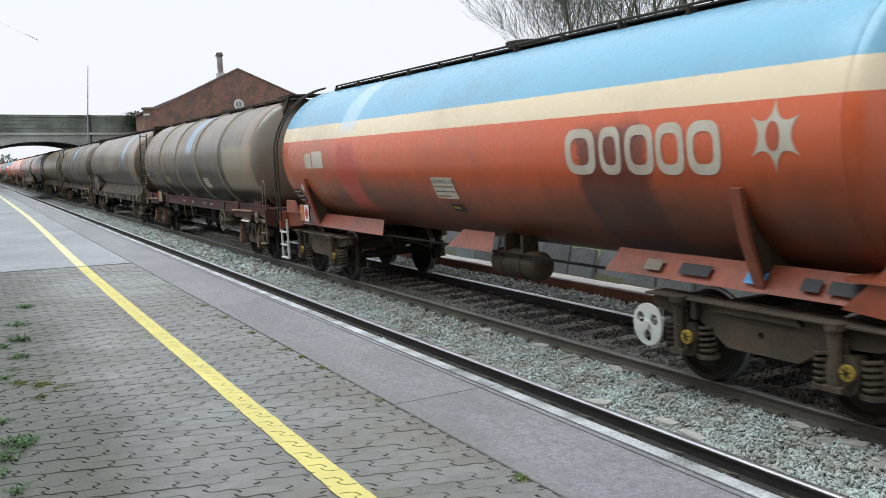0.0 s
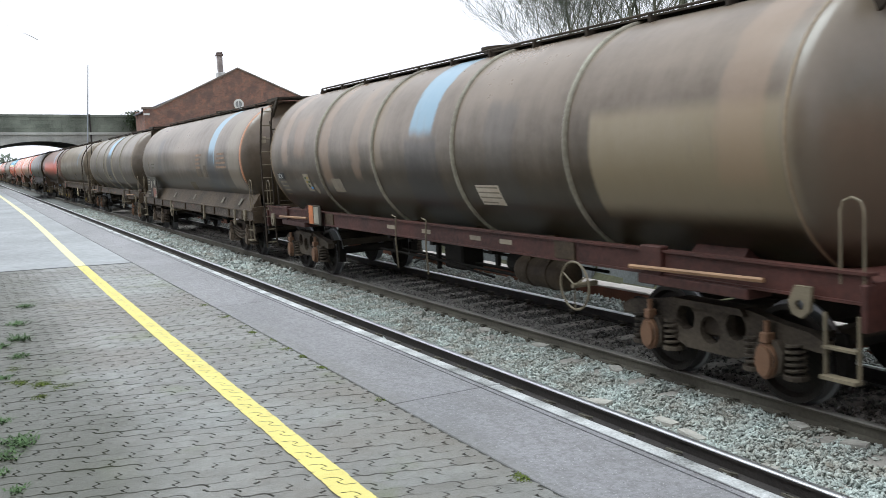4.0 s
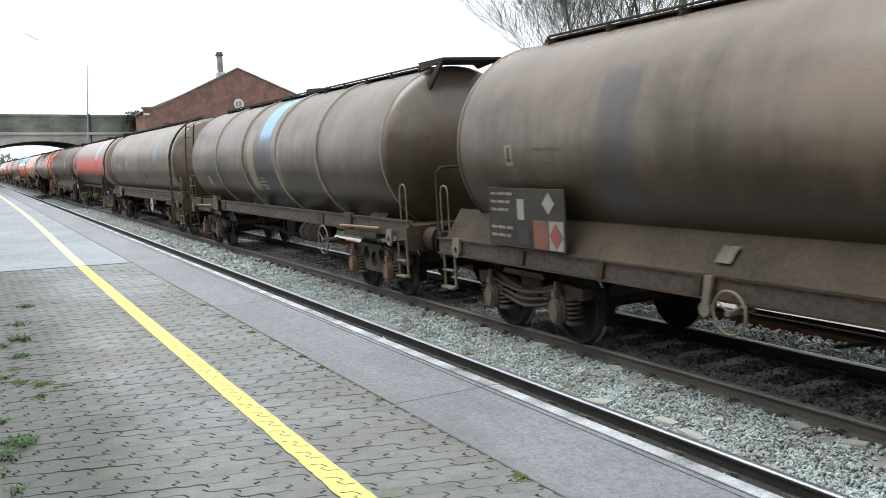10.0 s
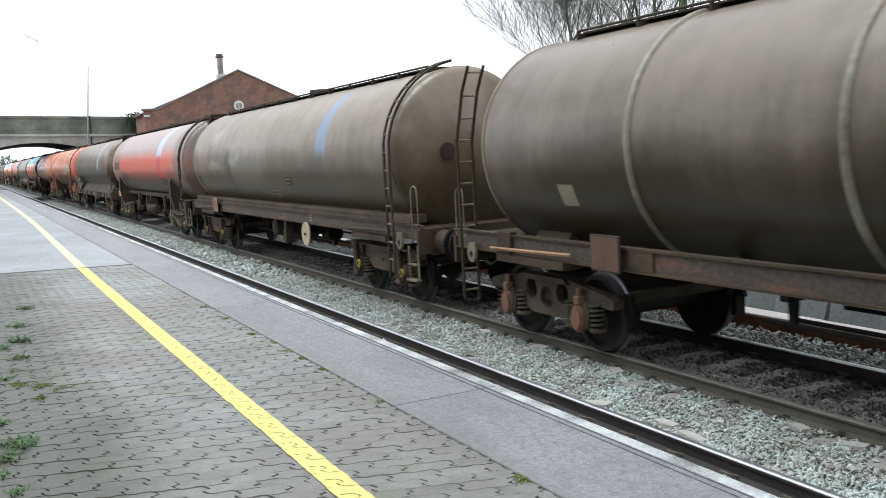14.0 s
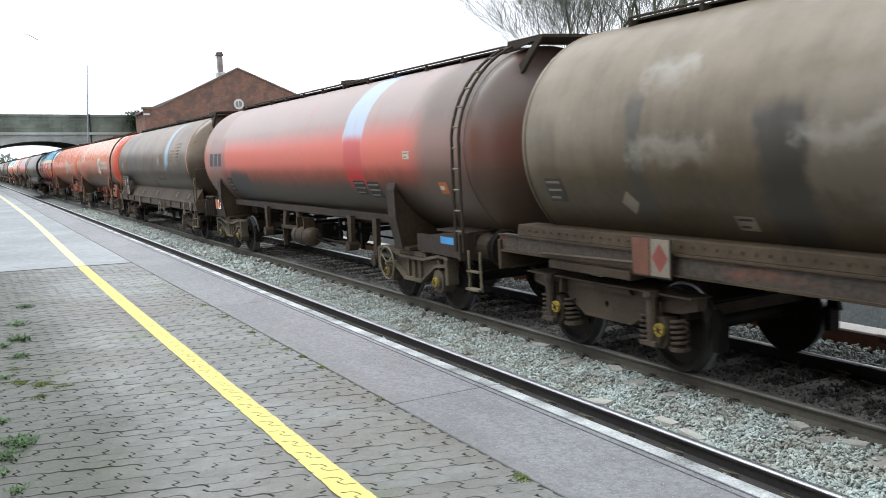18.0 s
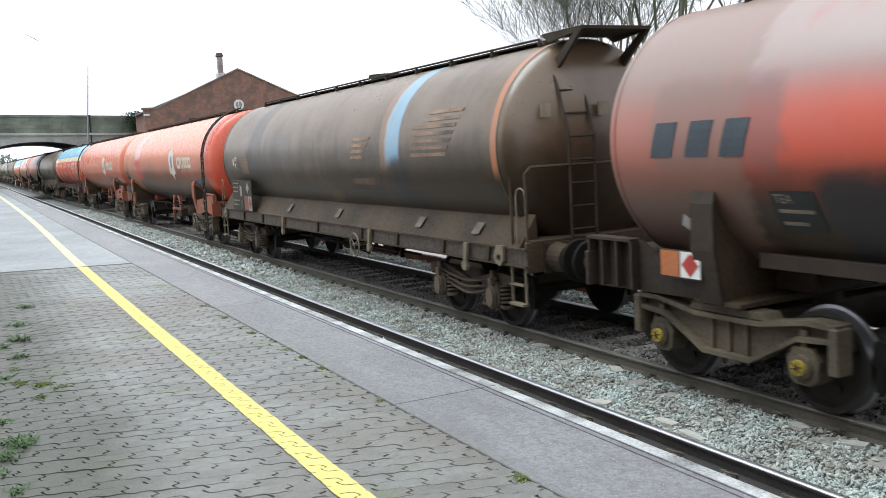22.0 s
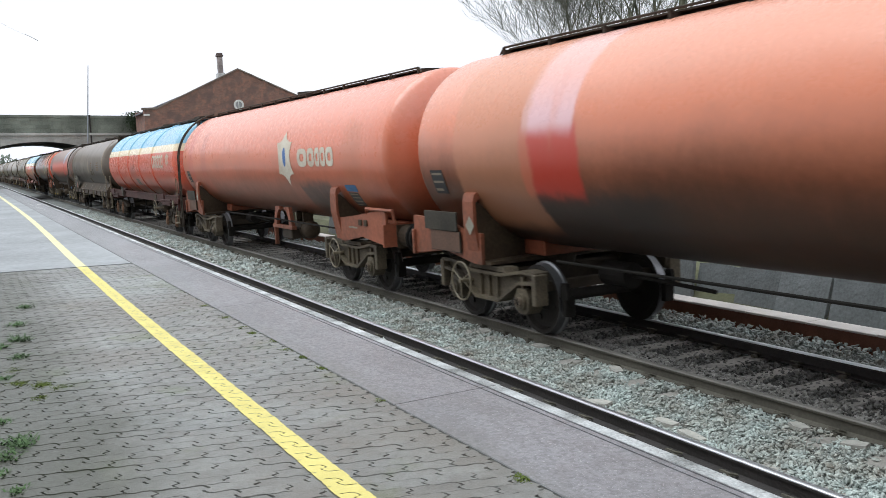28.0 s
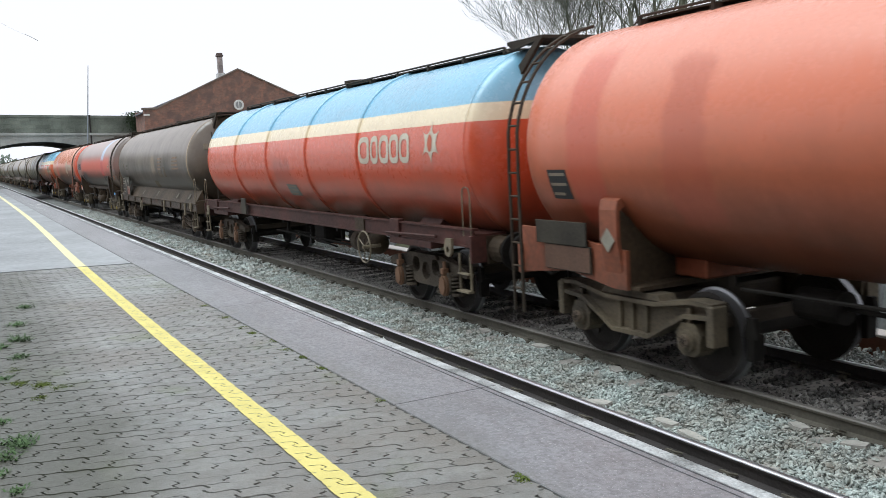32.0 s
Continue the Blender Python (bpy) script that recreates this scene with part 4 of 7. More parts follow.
AXLES = {"plate": 0.79, "bowed": 0.78, "cast": 0.9, "cast_dull": 0.9, "deep": 0.93}
SIDE = {
    "plate": ([(-1.32, 0.58), (-1.34, 0.68), (-1.2, 0.74), (-0.85, 0.78), (-0.5, 0.845), (0.5, 0.845), (0.85, 0.78), (1.2, 0.74), (1.34, 0.68), (1.32, 0.58), (1.05, 0.60), (0.68, 0.60), (0.58, 0.46),
               (0.34, 0.36), (-0.34, 0.36), (-0.58, 0.46), (-0.68, 0.60), (-1.05, 0.60)], [(-0.34, 0.66, 0.13), (0.0, 0.58, 0.14), (0.34, 0.66, 0.13)]),
    "bowed": ([(-1.22, 0.60), (-1.22, 0.74), (-0.75, 0.77), (-0.35, 0.67), (0, 0.60), (0.35, 0.67), (0.75, 0.77), (1.22, 0.74), (1.22, 0.60), (0.8, 0.60), (0.45, 0.46), (0, 0.38), (-0.45, 0.46), (-0.8, 0.60)],
              [(-0.3, 0.56, 0.05), (0.3, 0.56, 0.05)]),
    "cast": ([(-1.24, 0.70), (-1.26, 0.86), (-0.95, 0.87), (-0.4, 0.78), (0.4, 0.78), (0.95, 0.87), (1.26, 0.86), (1.24, 0.70), (0.85, 0.67), (0.52, 0.5), (0.3, 0.38), (-0.3, 0.38), (-0.52, 0.5), (-0.85, 0.67)], []),
    "deep": ([(-1.46, 0.74), (-1.46, 0.86), (1.46, 0.86), (1.46, 0.74), (1.2, 0.68), (0.78, 0.66), (0.42, 0.45), (-0.42, 0.45), (-0.78, 0.66), (-1.2, 0.68)], [(0.0, 0.63, 0.035)]),
}
SIDE["cast_dull"] = SIDE["cast"]
BOGIE_MAT["cast_dull"] = BOGIE_MAT["cast"]
BOGIES = {}


def bogie(kind, parent, x):
    if kind in BOGIES:
        return again(BOGIES[kind], parent, pose(x, 0, 0))
    AXLE = AXLES[kind]
    bm = B()
    box(bm, -0.24, 0.24, -1.0, 1.0, 0.5, 0.8, 0.03)
    box(bm, -1.2, -1.08, -0.95, 0.95, 0.6, 0.72)
    box(bm, 1.08, 1.2, -0.95, 0.95, 0.6, 0.72)
    cyl(bm, (0, 0, 0.78), (0, 0, 0.98), 0.3, 16)
    bg = part("bogie", bm, STEEL, parent, "dust-covered four-wheeled bogie", pose(x, 0, 0))
    outer, holes = SIDE[kind]
    for s in (-1, 1):
        bm = plate_holes(B(), outer, holes, s * 1.06, s * 0.94)
        prism(bm, [(-0.5, 0.79), (0.5, 0.79), (0.45, 0.855), (-0.45, 0.855)], s * 1.115, s * 0.9)
        if kind == "deep":
            box(bm, -1.48, 1.48, min(s * 1.16, s * 0.88), max(s * 1.16, s * 0.88), 0.862, 0.885, 0.004)
            for x in (-0.8, 0.8):
                prism(bm, [(x - 0.03, 0.68), (x + 0.03, 0.68), (x + 0.03, 0.862), (x - 0.03, 0.862)], s * 1.13, s * 1.06)
        if kind == "bowed":
            for dz in (0.0, 0.09, 0.18):
                arc = [(x, s * (1.09 + 0.1 * dz), 0.40 + dz + 0.2 * (abs(x) / 0.85) ** 1.6 * (1 - dz * 2.2)) for x in np.linspace(-0.85, 0.85, 9)]
                tube(bm, arc, 0.022, 5)
        if kind.startswith("cast"):
            rim = outer[1:7], [outer[0]] + outer[:7:-1] + [outer[7]]
            for edge, dz in zip(rim, (-0.045, 0.045)):
                for (xa, za), (xb, zb) in zip(edge, edge[1:]):
                    prism(bm, [(xa, za), (xb, zb), (xb, zb + dz), (xa, za + dz)], s * 1.15, s * 1.0)
            for x in (-0.22, 0.0, 0.22):
                box(bm, x - 0.02, x + 0.02, min(s * 1.1, s * 1.0), max(s * 1.1, s * 1.0), 0.42, 0.75)
            for x in (-1.24, 1.24):
                box(bm, x - 0.05, x + 0.05, min(s * 1.17, s * 0.98), max(s * 1.17, s * 0.98), 0.44, 0.84, 0.012)
        part("side_frame", bm, BOGIE_MAT[kind], bg, "cast side frame with round holes" if kind == "plate" else "")
        for ax in (-AXLE, AXLE):
            bm = B()
            prism(bm, [(ax - 0.15, 0.36), (ax - 0.17, 0.52), (ax - 0.1, 0.63), (ax + 0.1, 0.63), (ax + 0.17, 0.52), (ax + 0.15, 0.36), (ax + 0.08, 0.30), (ax - 0.08, 0.30)], s * 1.13, s * 0.92)
            cyl(bm, (ax, s * 1.12, 0.46), (ax, s * 1.17, 0.46), 0.11, 14)
            box(bm, ax - 0.03, ax + 0.03, s * 1.1 - 0.02, s * 1.1 + 0.02, 0.6, 0.78)
            ab = part("axlebox", bm, BOGIE_MAT[kind], bg)
            c = 0.068
            if kind not in ("plate", "bowed"):
                o, h = (0.1, 0.51) if kind == "deep" else (0.0, 0.46)
                cap = part("axle_cover", cyl(B(), (ax + o, s * 1.17, h), (ax + o, s * 1.205, h), c, 16), BOX_TAN if kind == "cast_dull" else BOX_YELLOW, ab, "dusty tan axle cover" if kind == "cast_dull" else "yellow axle cover")
                bm = B()
                for q in range(3):
                    a = q * math.pi / 3 + 0.3
                    tube(bm, [(ax + o + v * 0.055 * math.cos(a), s * 1.207, h + v * 0.055 * math.sin(a)) for v in (-1, 1)], 0.006, 4)
                part("cover_bolt_groove", bm, DARK, cap)
            if kind == "deep":
                bm = cyl(B(), (ax - 0.03, s * 1.17, 0.38), (ax - 0.03, s * 1.17, 0.86), 0.055, 12)
                cyl(bm, (ax - 0.03, s * 1.17, 0.84), (ax - 0.03, s * 1.17, 0.9), 0.085, 12)
                box(bm, ax - 0.12, ax + 0.06, min(s * 1.22, s * 1.0), max(s * 1.22, s * 1.0), 0.32, 0.38, 0.008)
                part("damper", bm, BOGIE_MAT[kind], bg)
            elif kind in ("plate", "bowed"):
                oval = [(math.cos(q * math.tau / 16), math.sin(q * math.tau / 16)) for q in range(16)]
                bm = prism(B(), [(ax + 0.115 * u, 0.44 + 0.165 * v) for u, v in oval], s * 1.17, s * 1.12)
                prism(bm, [(ax + 0.09 * u, 0.44 + 0.135 * v) for u, v in oval], s * 1.2, s * 1.17)
                box(bm, ax - 0.045, ax + 0.045, min(s * 1.19, s * 1.08), max(s * 1.19, s * 1.08), 0.6, 0.7, 0.012)
                cyl(bm, (ax, s * 1.135, 0.68), (ax, s * 1.135, 0.8), 0.03, 8)
                part("axlebox_face", bm, BOX_ORANGE if kind == "plate" else BOX_TAN, ab, "rust-orange axlebox face" if kind == "plate" else "tan axlebox face")
            for d in () if kind.startswith("cast") else (0.24, -0.24):
                bm = coil(B(), ax + d, s * 1.04, 0.34, 0.62, 0.085)
                cyl(bm, (ax + d, s * 1.04, 0.30), (ax + d, s * 1.04, 0.34), 0.11, 10)
                part("coil_spring", bm, BOGIE_MAT[kind], bg)
        for ax in (-AXLE, AXLE):
            bm = B()
            e = ax + (0.55 if ax > 0 else -0.55)
            prism(bm, [(e - 0.04, 0.3), (e + 0.04, 0.3), (e + 0.05, 0.55), (e - 0.05, 0.55)], s * 0.86, s * 0.72)
            prism(bm, [(e - 0.09, 0.52), (e + 0.09, 0.52), (e + 0.05, 0.72), (e - 0.05, 0.72)], s * 0.86, s * 0.8)
            part("brake_block", bm, DARK, bg)
    for ax in (-AXLE, AXLE):
        bm = B()
        half = [(0.0, 0.075), (0.62, 0.075), (0.66, 0.12), (0.72, 0.15), (0.735, 0.38), (0.715, 0.40), (0.715, 0.488), (0.742, 0.488), (0.752, WHEEL), (0.86, WHEEL - 0.008), (0.86, 0.40), (0.80, 0.37), (0.79, 0.15), (0.84, 0.12), (0.86, 0.07), (0.93, 0.07)]
        lathe_y(bm, [(-y, r) for y, r in half[::-1]] + half[1:], 36)
        for f in bm.faces:
            c = f.calc_center_median()
            if math.hypot(c.x, c.z) > 0.445 and abs(c.y) > 0.70:
                f.material_index = 1
        for s in (-1, 1):
            for q in range(4):
                a = q * math.tau / 4
                cyl(bm, (0.26 * math.cos(a), s * 0.80, 0.26 * math.sin(a)), (0.26 * math.cos(a), s * 0.815, 0.26 * math.sin(a)), 0.04, 8)
        part("wheelset", bm, [WHEEL_STEEL, TYRE], bg, "steel wheels with a bright rim", pose(ax, 0, WHEEL), smooth=True)
    BOGIES[kind] = bg
    return bg


MESH = {}


def shared(key, make, parent, m):
    """Make a piece once and use its mesh again elsewhere."""
    if key in MESH:
        return again(MESH[key], parent, m)
    ob = make(parent)
    ob.matrix_basis = m
    MESH[key] = ob
    return ob


def buffer_piece(parent):
    bm = B()
    prism(bm, [(-0.19, -0.19), (0.19, -0.19), (0.19, 0.19), (-0.19, 0.19)], 0.0, 0.03, "x")
    cyl(bm, (0.0, 0, 0), (0.3, 0, 0), 0.19, 18, 0.17)
    cyl(bm, (0.3, 0, 0), (0.46, 0, 0), 0.12, 14)
    ob = part("buffer", bm, FRAME, parent)
    part("buffer_head", lathe_x(B(), [(0.46, 0.0), (0.46, 0.25), (0.49, 0.265), (0.515, 0.25), (0.53, 0.0)], 20), DARK, ob)
    return ob


def coupling_piece(parent):
    bm = B()
    box(bm, 0.0, 0.22, -0.1, 0.1, -0.1, 0.1, 0.02)
    tube(bm, [(0.18, -0.07, 0), (0.48, -0.07, -0.03), (0.54, 0, -0.03), (0.48, 0.07, -0.03), (0.18, 0.07, 0)], 0.022, 6)
    tube(bm, [(0.05, -0.3, -0.05), (0.2, -0.3, -0.3), (0.45, -0.3, -0.36), (0.55, -0.28, -0.3)], 0.025, 6)
    return part("coupling", bm, DARK, parent, "screw coupling with a brake hose")


def staple_piece(parent):
    pts = [(-0.11, 0, 0), (-0.11, 0, 0.58), (-0.08, 0, 0.66), (0.0, 0, 0.69), (0.08, 0, 0.66), (0.11, 0, 0.58), (0.11, 0, 0)]
    return part("handrail", tube(B(), pts, 0.011, 6), RAIL_YELLOW, parent, "bent steel shunter's handrail")


def step_piece(parent):
    bm = tube(B(), [(-0.16, 0, 0.02), (-0.16, 0, -0.5), (0.16, 0, -0.5), (0.16, 0, 0.02)], 0.02, 5)
    box(bm, -0.17, 0.17, -0.07, 0.03, -0.52, -0.49)
    box(bm, -0.16, 0.16, -0.05, 0.03, -0.27, -0.25)
    return part("footstep", bm, RAIL_YELLOW, parent, "hanging footstep with two treads")


def white_step_piece(parent):
    bm = B()
    for x in (-0.2, 0.2):
        box(bm, x - 0.02, x + 0.02, -0.02, 0.02, -0.85, 0.0)
    for z in (-0.85, -0.57, -0.29):
        box(bm, -0.2, 0.2, -0.05, 0.03, z, z + 0.03)
    return part("footstep", bm, WHITE_RAIL, parent, "white-painted hanging ladder step")


def handwheel_piece(parent, material=RAIL_YELLOW, r=0.27):
    bm = tube(B(), [(r * math.cos(k * math.tau / 24), 0, r * math.sin(k * math.tau / 24)) for k in range(24)], 0.014, 6, True)
    for k in range(3):
        a = k * math.tau / 3 + 0.5
        tube(bm, [(0, 0, 0), (r * math.cos(a), 0, r * math.sin(a))], 0.009, 5)
    cyl(bm, (0, -0.03, 0), (0, 0.3, 0), 0.03, 8)
    return part("handwheel", bm, material, parent, "spoked brake handwheel")


def white_wheel_piece(parent):
    bm = plate_holes(B(), [(0.22 * math.cos(k * math.tau / 28), 0.22 * math.sin(k * math.tau / 28)) for k in range(28)],
                     [(0.12 * math.cos(a), 0.12 * math.sin(a), 0.062) for a in (0.5, 2.6, 4.7)], -0.015, 0.015)
    cyl(bm, (0, -0.04, 0), (0, 0.3, 0), 0.05, 10)
    return part("handwheel", bm, WHITE_RAIL, parent, "white disc brake handwheel")


def reservoir_piece(parent):
    bm = lathe_x(B(), [(-0.6, 0.0), (-0.585, 0.1), (-0.54, 0.165), (-0.46, 0.195), (0.46, 0.195), (0.54, 0.165), (0.585, 0.1), (0.6, 0.0)], 20)
    for x in (-0.22, 0.22):
        lathe_x(bm, [(x - 0.03, 0.0), (x - 0.03, 0.205), (x + 0.03, 0.205), (x + 0.03, 0.0)], 20)
        box(bm, x - 0.03, x + 0.03, -0.12, 0.12, 0.15, 0.4)
    return part("air_reservoir", bm, FRAME, parent, "dusty cylindrical air reservoir", smooth=True)


def brake_gear_piece(parent):
    bm = B()
    for y, z in ((-0.8, 0.72), (-0.35, 0.66), (0.3, 0.7)):
        tube(bm, [(-2.6, y, z), (2.6, y, z - 0.03)], 0.025, 6)
    for x, low in ((-2.45, 0.66), (-0.75, 0.5), (1.15, 0.72), (2.3, 0.58)):
        prism(bm, [(x - 0.03, low), (x + 0.03, low), (x + 0.06, 1.1), (x - 0.06, 1.1)], -0.6, -0.54)
        box(bm, x - 0.05, x + 0.05, -0.7, 0.6, 0.9, 0.98)
    cyl(bm, (1.3, -0.35, 0.78), (1.75, -0.35, 0.78), 0.17, 14)
    box(bm, -0.5, 0.1, -0.6, -0.2, 0.55, 0.95, 0.03)
    tube(bm, [(-1.1, -0.85, 0.6), (-0.4, -0.95, 0.78), (0.5, -0.95, 0.72), (1.5, -0.85, 0.62)], 0.018, 5)
    return part("brake_rigging", bm, DARK, parent)


def lever_piece(parent):
    bm = prism(B(), [(-0.05, -0.22), (0.03, -0.22), (0.1, 0.1), (0.0, 0.1)], -0.02, 0.02)
    lathe_y(bm, [(-0.025, 0.07), (0.025, 0.07)], 12, -0.01, -0.22)
    return part("release_lever", bm, RAIL_YELLOW, parent, "cream-painted release lever")


def eye_piece(parent):
    bm = plate_holes(B(), [(-0.05, 0.12), (-0.12, -0.02), (-0.08, -0.12), (0.02, -0.15), (0.1, -0.08), (0.12, 0.12)], [(0.0, -0.04, 0.045)], -0.02, 0.02)
    return part("lifting_eye", bm, RAIL_YELLOW, parent, "tethering eye plate")


def end_ladder(parent, xe, way, low=0.42, y0=-1.4, y1=-1.17):
    """A ladder that stands off the tank's end and leans in to the walkway above."""
    run = [(xe, 0.0, low), (xe, 0.0, 2.55), (xe - way * 0.22, 0.0, 3.2), (xe - way * 0.42, 0.0, 3.52)]
    lad = part("ladder", tube(B(), [(x, y0, z) for x, _, z in run], 0.022, 5), STEEL, parent, "steel end ladder")
    part("stringer", tube(B(), [(x, y1, z) for x, _, z in run], 0.022, 5), STEEL, lad)
    z = low + 0.12
    while z < 3.5:
        x = xe if z < 2.55 else xe - way * (0.22 * (z - 2.55) / 0.65 if z < 3.2 else 0.22 + 0.4 * (z - 3.2) / 0.64)
        shared("rung%.2f" % y0, lambda p: part("rung", cyl(B(), (0, y0, 0), (0, y1, 0), 0.014, 6), RAIL_YELLOW if y0 < -1 else STEEL, p), lad, pose(x, 0, z))
        z += 0.29
    return lad


def side_ladder(parent, x, low=0.5, wide=0.2, steps=None):
    """A ladder bent round the tank's side."""
    pts = [(-TR - 0.1, low)] + [(-TR - 0.1, TZ - 0.3)]
    for k in range(1, 12):
        a = math.pi - k * math.radians(7.2)
        pts.append(((TR + 0.1) * math.cos(a), TZ + (TR + 0.1) * math.sin(a)))
    lad = part("ladder", tube(B(), [(x - wide / 2, y, z) for y, z in pts], 0.022, 5), STEEL, parent, "steel ladder bent round the tank's side")
    part("stringer", tube(B(), [(x + wide / 2, y, z) for y, z in pts], 0.022, 5), STEEL, lad)
    acc, last = 0.0, pts[0]
    for p in pts[1:]:
        d = math.dist(p, last)
        while acc + 0.28 <= d:
            acc += 0.28
            y, z = last[0] + (p[0] - last[0]) * acc / d, last[1] + (p[1] - last[1]) * acc / d
            shared("side_rung" + ("_dark" if steps else ""), lambda q: part("rung", cyl(B(), (-wide / 2, 0, 0), (wide / 2, 0, 0), 0.014, 6), steps or RAIL_YELLOW, q), lad, pose(x, y, z))
        acc, last = acc - d, p
    return lad


def top_gear(w, x0, x1, f, r, hood=True):
    """Walkway, its rails and the fillers on top."""
    top = TZ + TR
    bm = B()
    for y in (-0.3, -0.1, 0.1):
        box(bm, x0, x1, y, y + 0.19, top + 0.015, top + 0.035)
    wk = part("walkway", bm, STEEL, w, "slatted steel roof walkway")
    n = max(2, int((x1 - x0) / 1.15))
    for i in range(n + 1):
        x = x0 + (x1 - x0) * i / n
        shared("bracket", lambda p: part("walkway_bracket", box(box(B(), -0.03, 0.03, -0.36, 0.32, -0.1, 0.015), -0.02, 0.02, -0.4, -0.36, -0.1, 0.045), STEEL, p), wk, pose(x, 0, top))
    part("edge_rail", tube(B(), [(x0 - 0.1, -0.38, top - 0.04), (x0, -0.38, top + 0.045), (x1, -0.38, top + 0.045), (x1 + 0.1, -0.38, top - 0.04)], 0.016, 6), STEEL, wk)
    for x in ((f + r) / 2 + 0.4,):
        bm = cyl(B(), (x, 0.1, top - 0.1), (x, 0.1, top + 0.1), 0.3, 20)
        cyl(bm, (x, 0.1, top + 0.1), (x, 0.1, top + 0.14), 0.34, 20)
        part("manhole", bm, STEEL, w, "round filler hatch")
    if hood:
        e = f + 0.42
        bm = box(B(), f - 0.1, e + 0.35, -0.55, 0.5, top + 0.03, top + 0.07)
        for y in (-0.55, 0.46):
            prism(bm, [(f + 0.05, top - 0.05), (e + 0.35, top + 0.03), (f - 0.1, top + 0.03)], y, y + 0.04)
            prism(bm, [(f + 0.18, top - 0.42), (e + 0.33, top + 0.03), (e + 0.2, top + 0.03), (f + 0.12, top - 0.3)], y, y + 0.05)
        part("end_platform", bm, STEEL, w, "overhanging end platform with triangular stays")


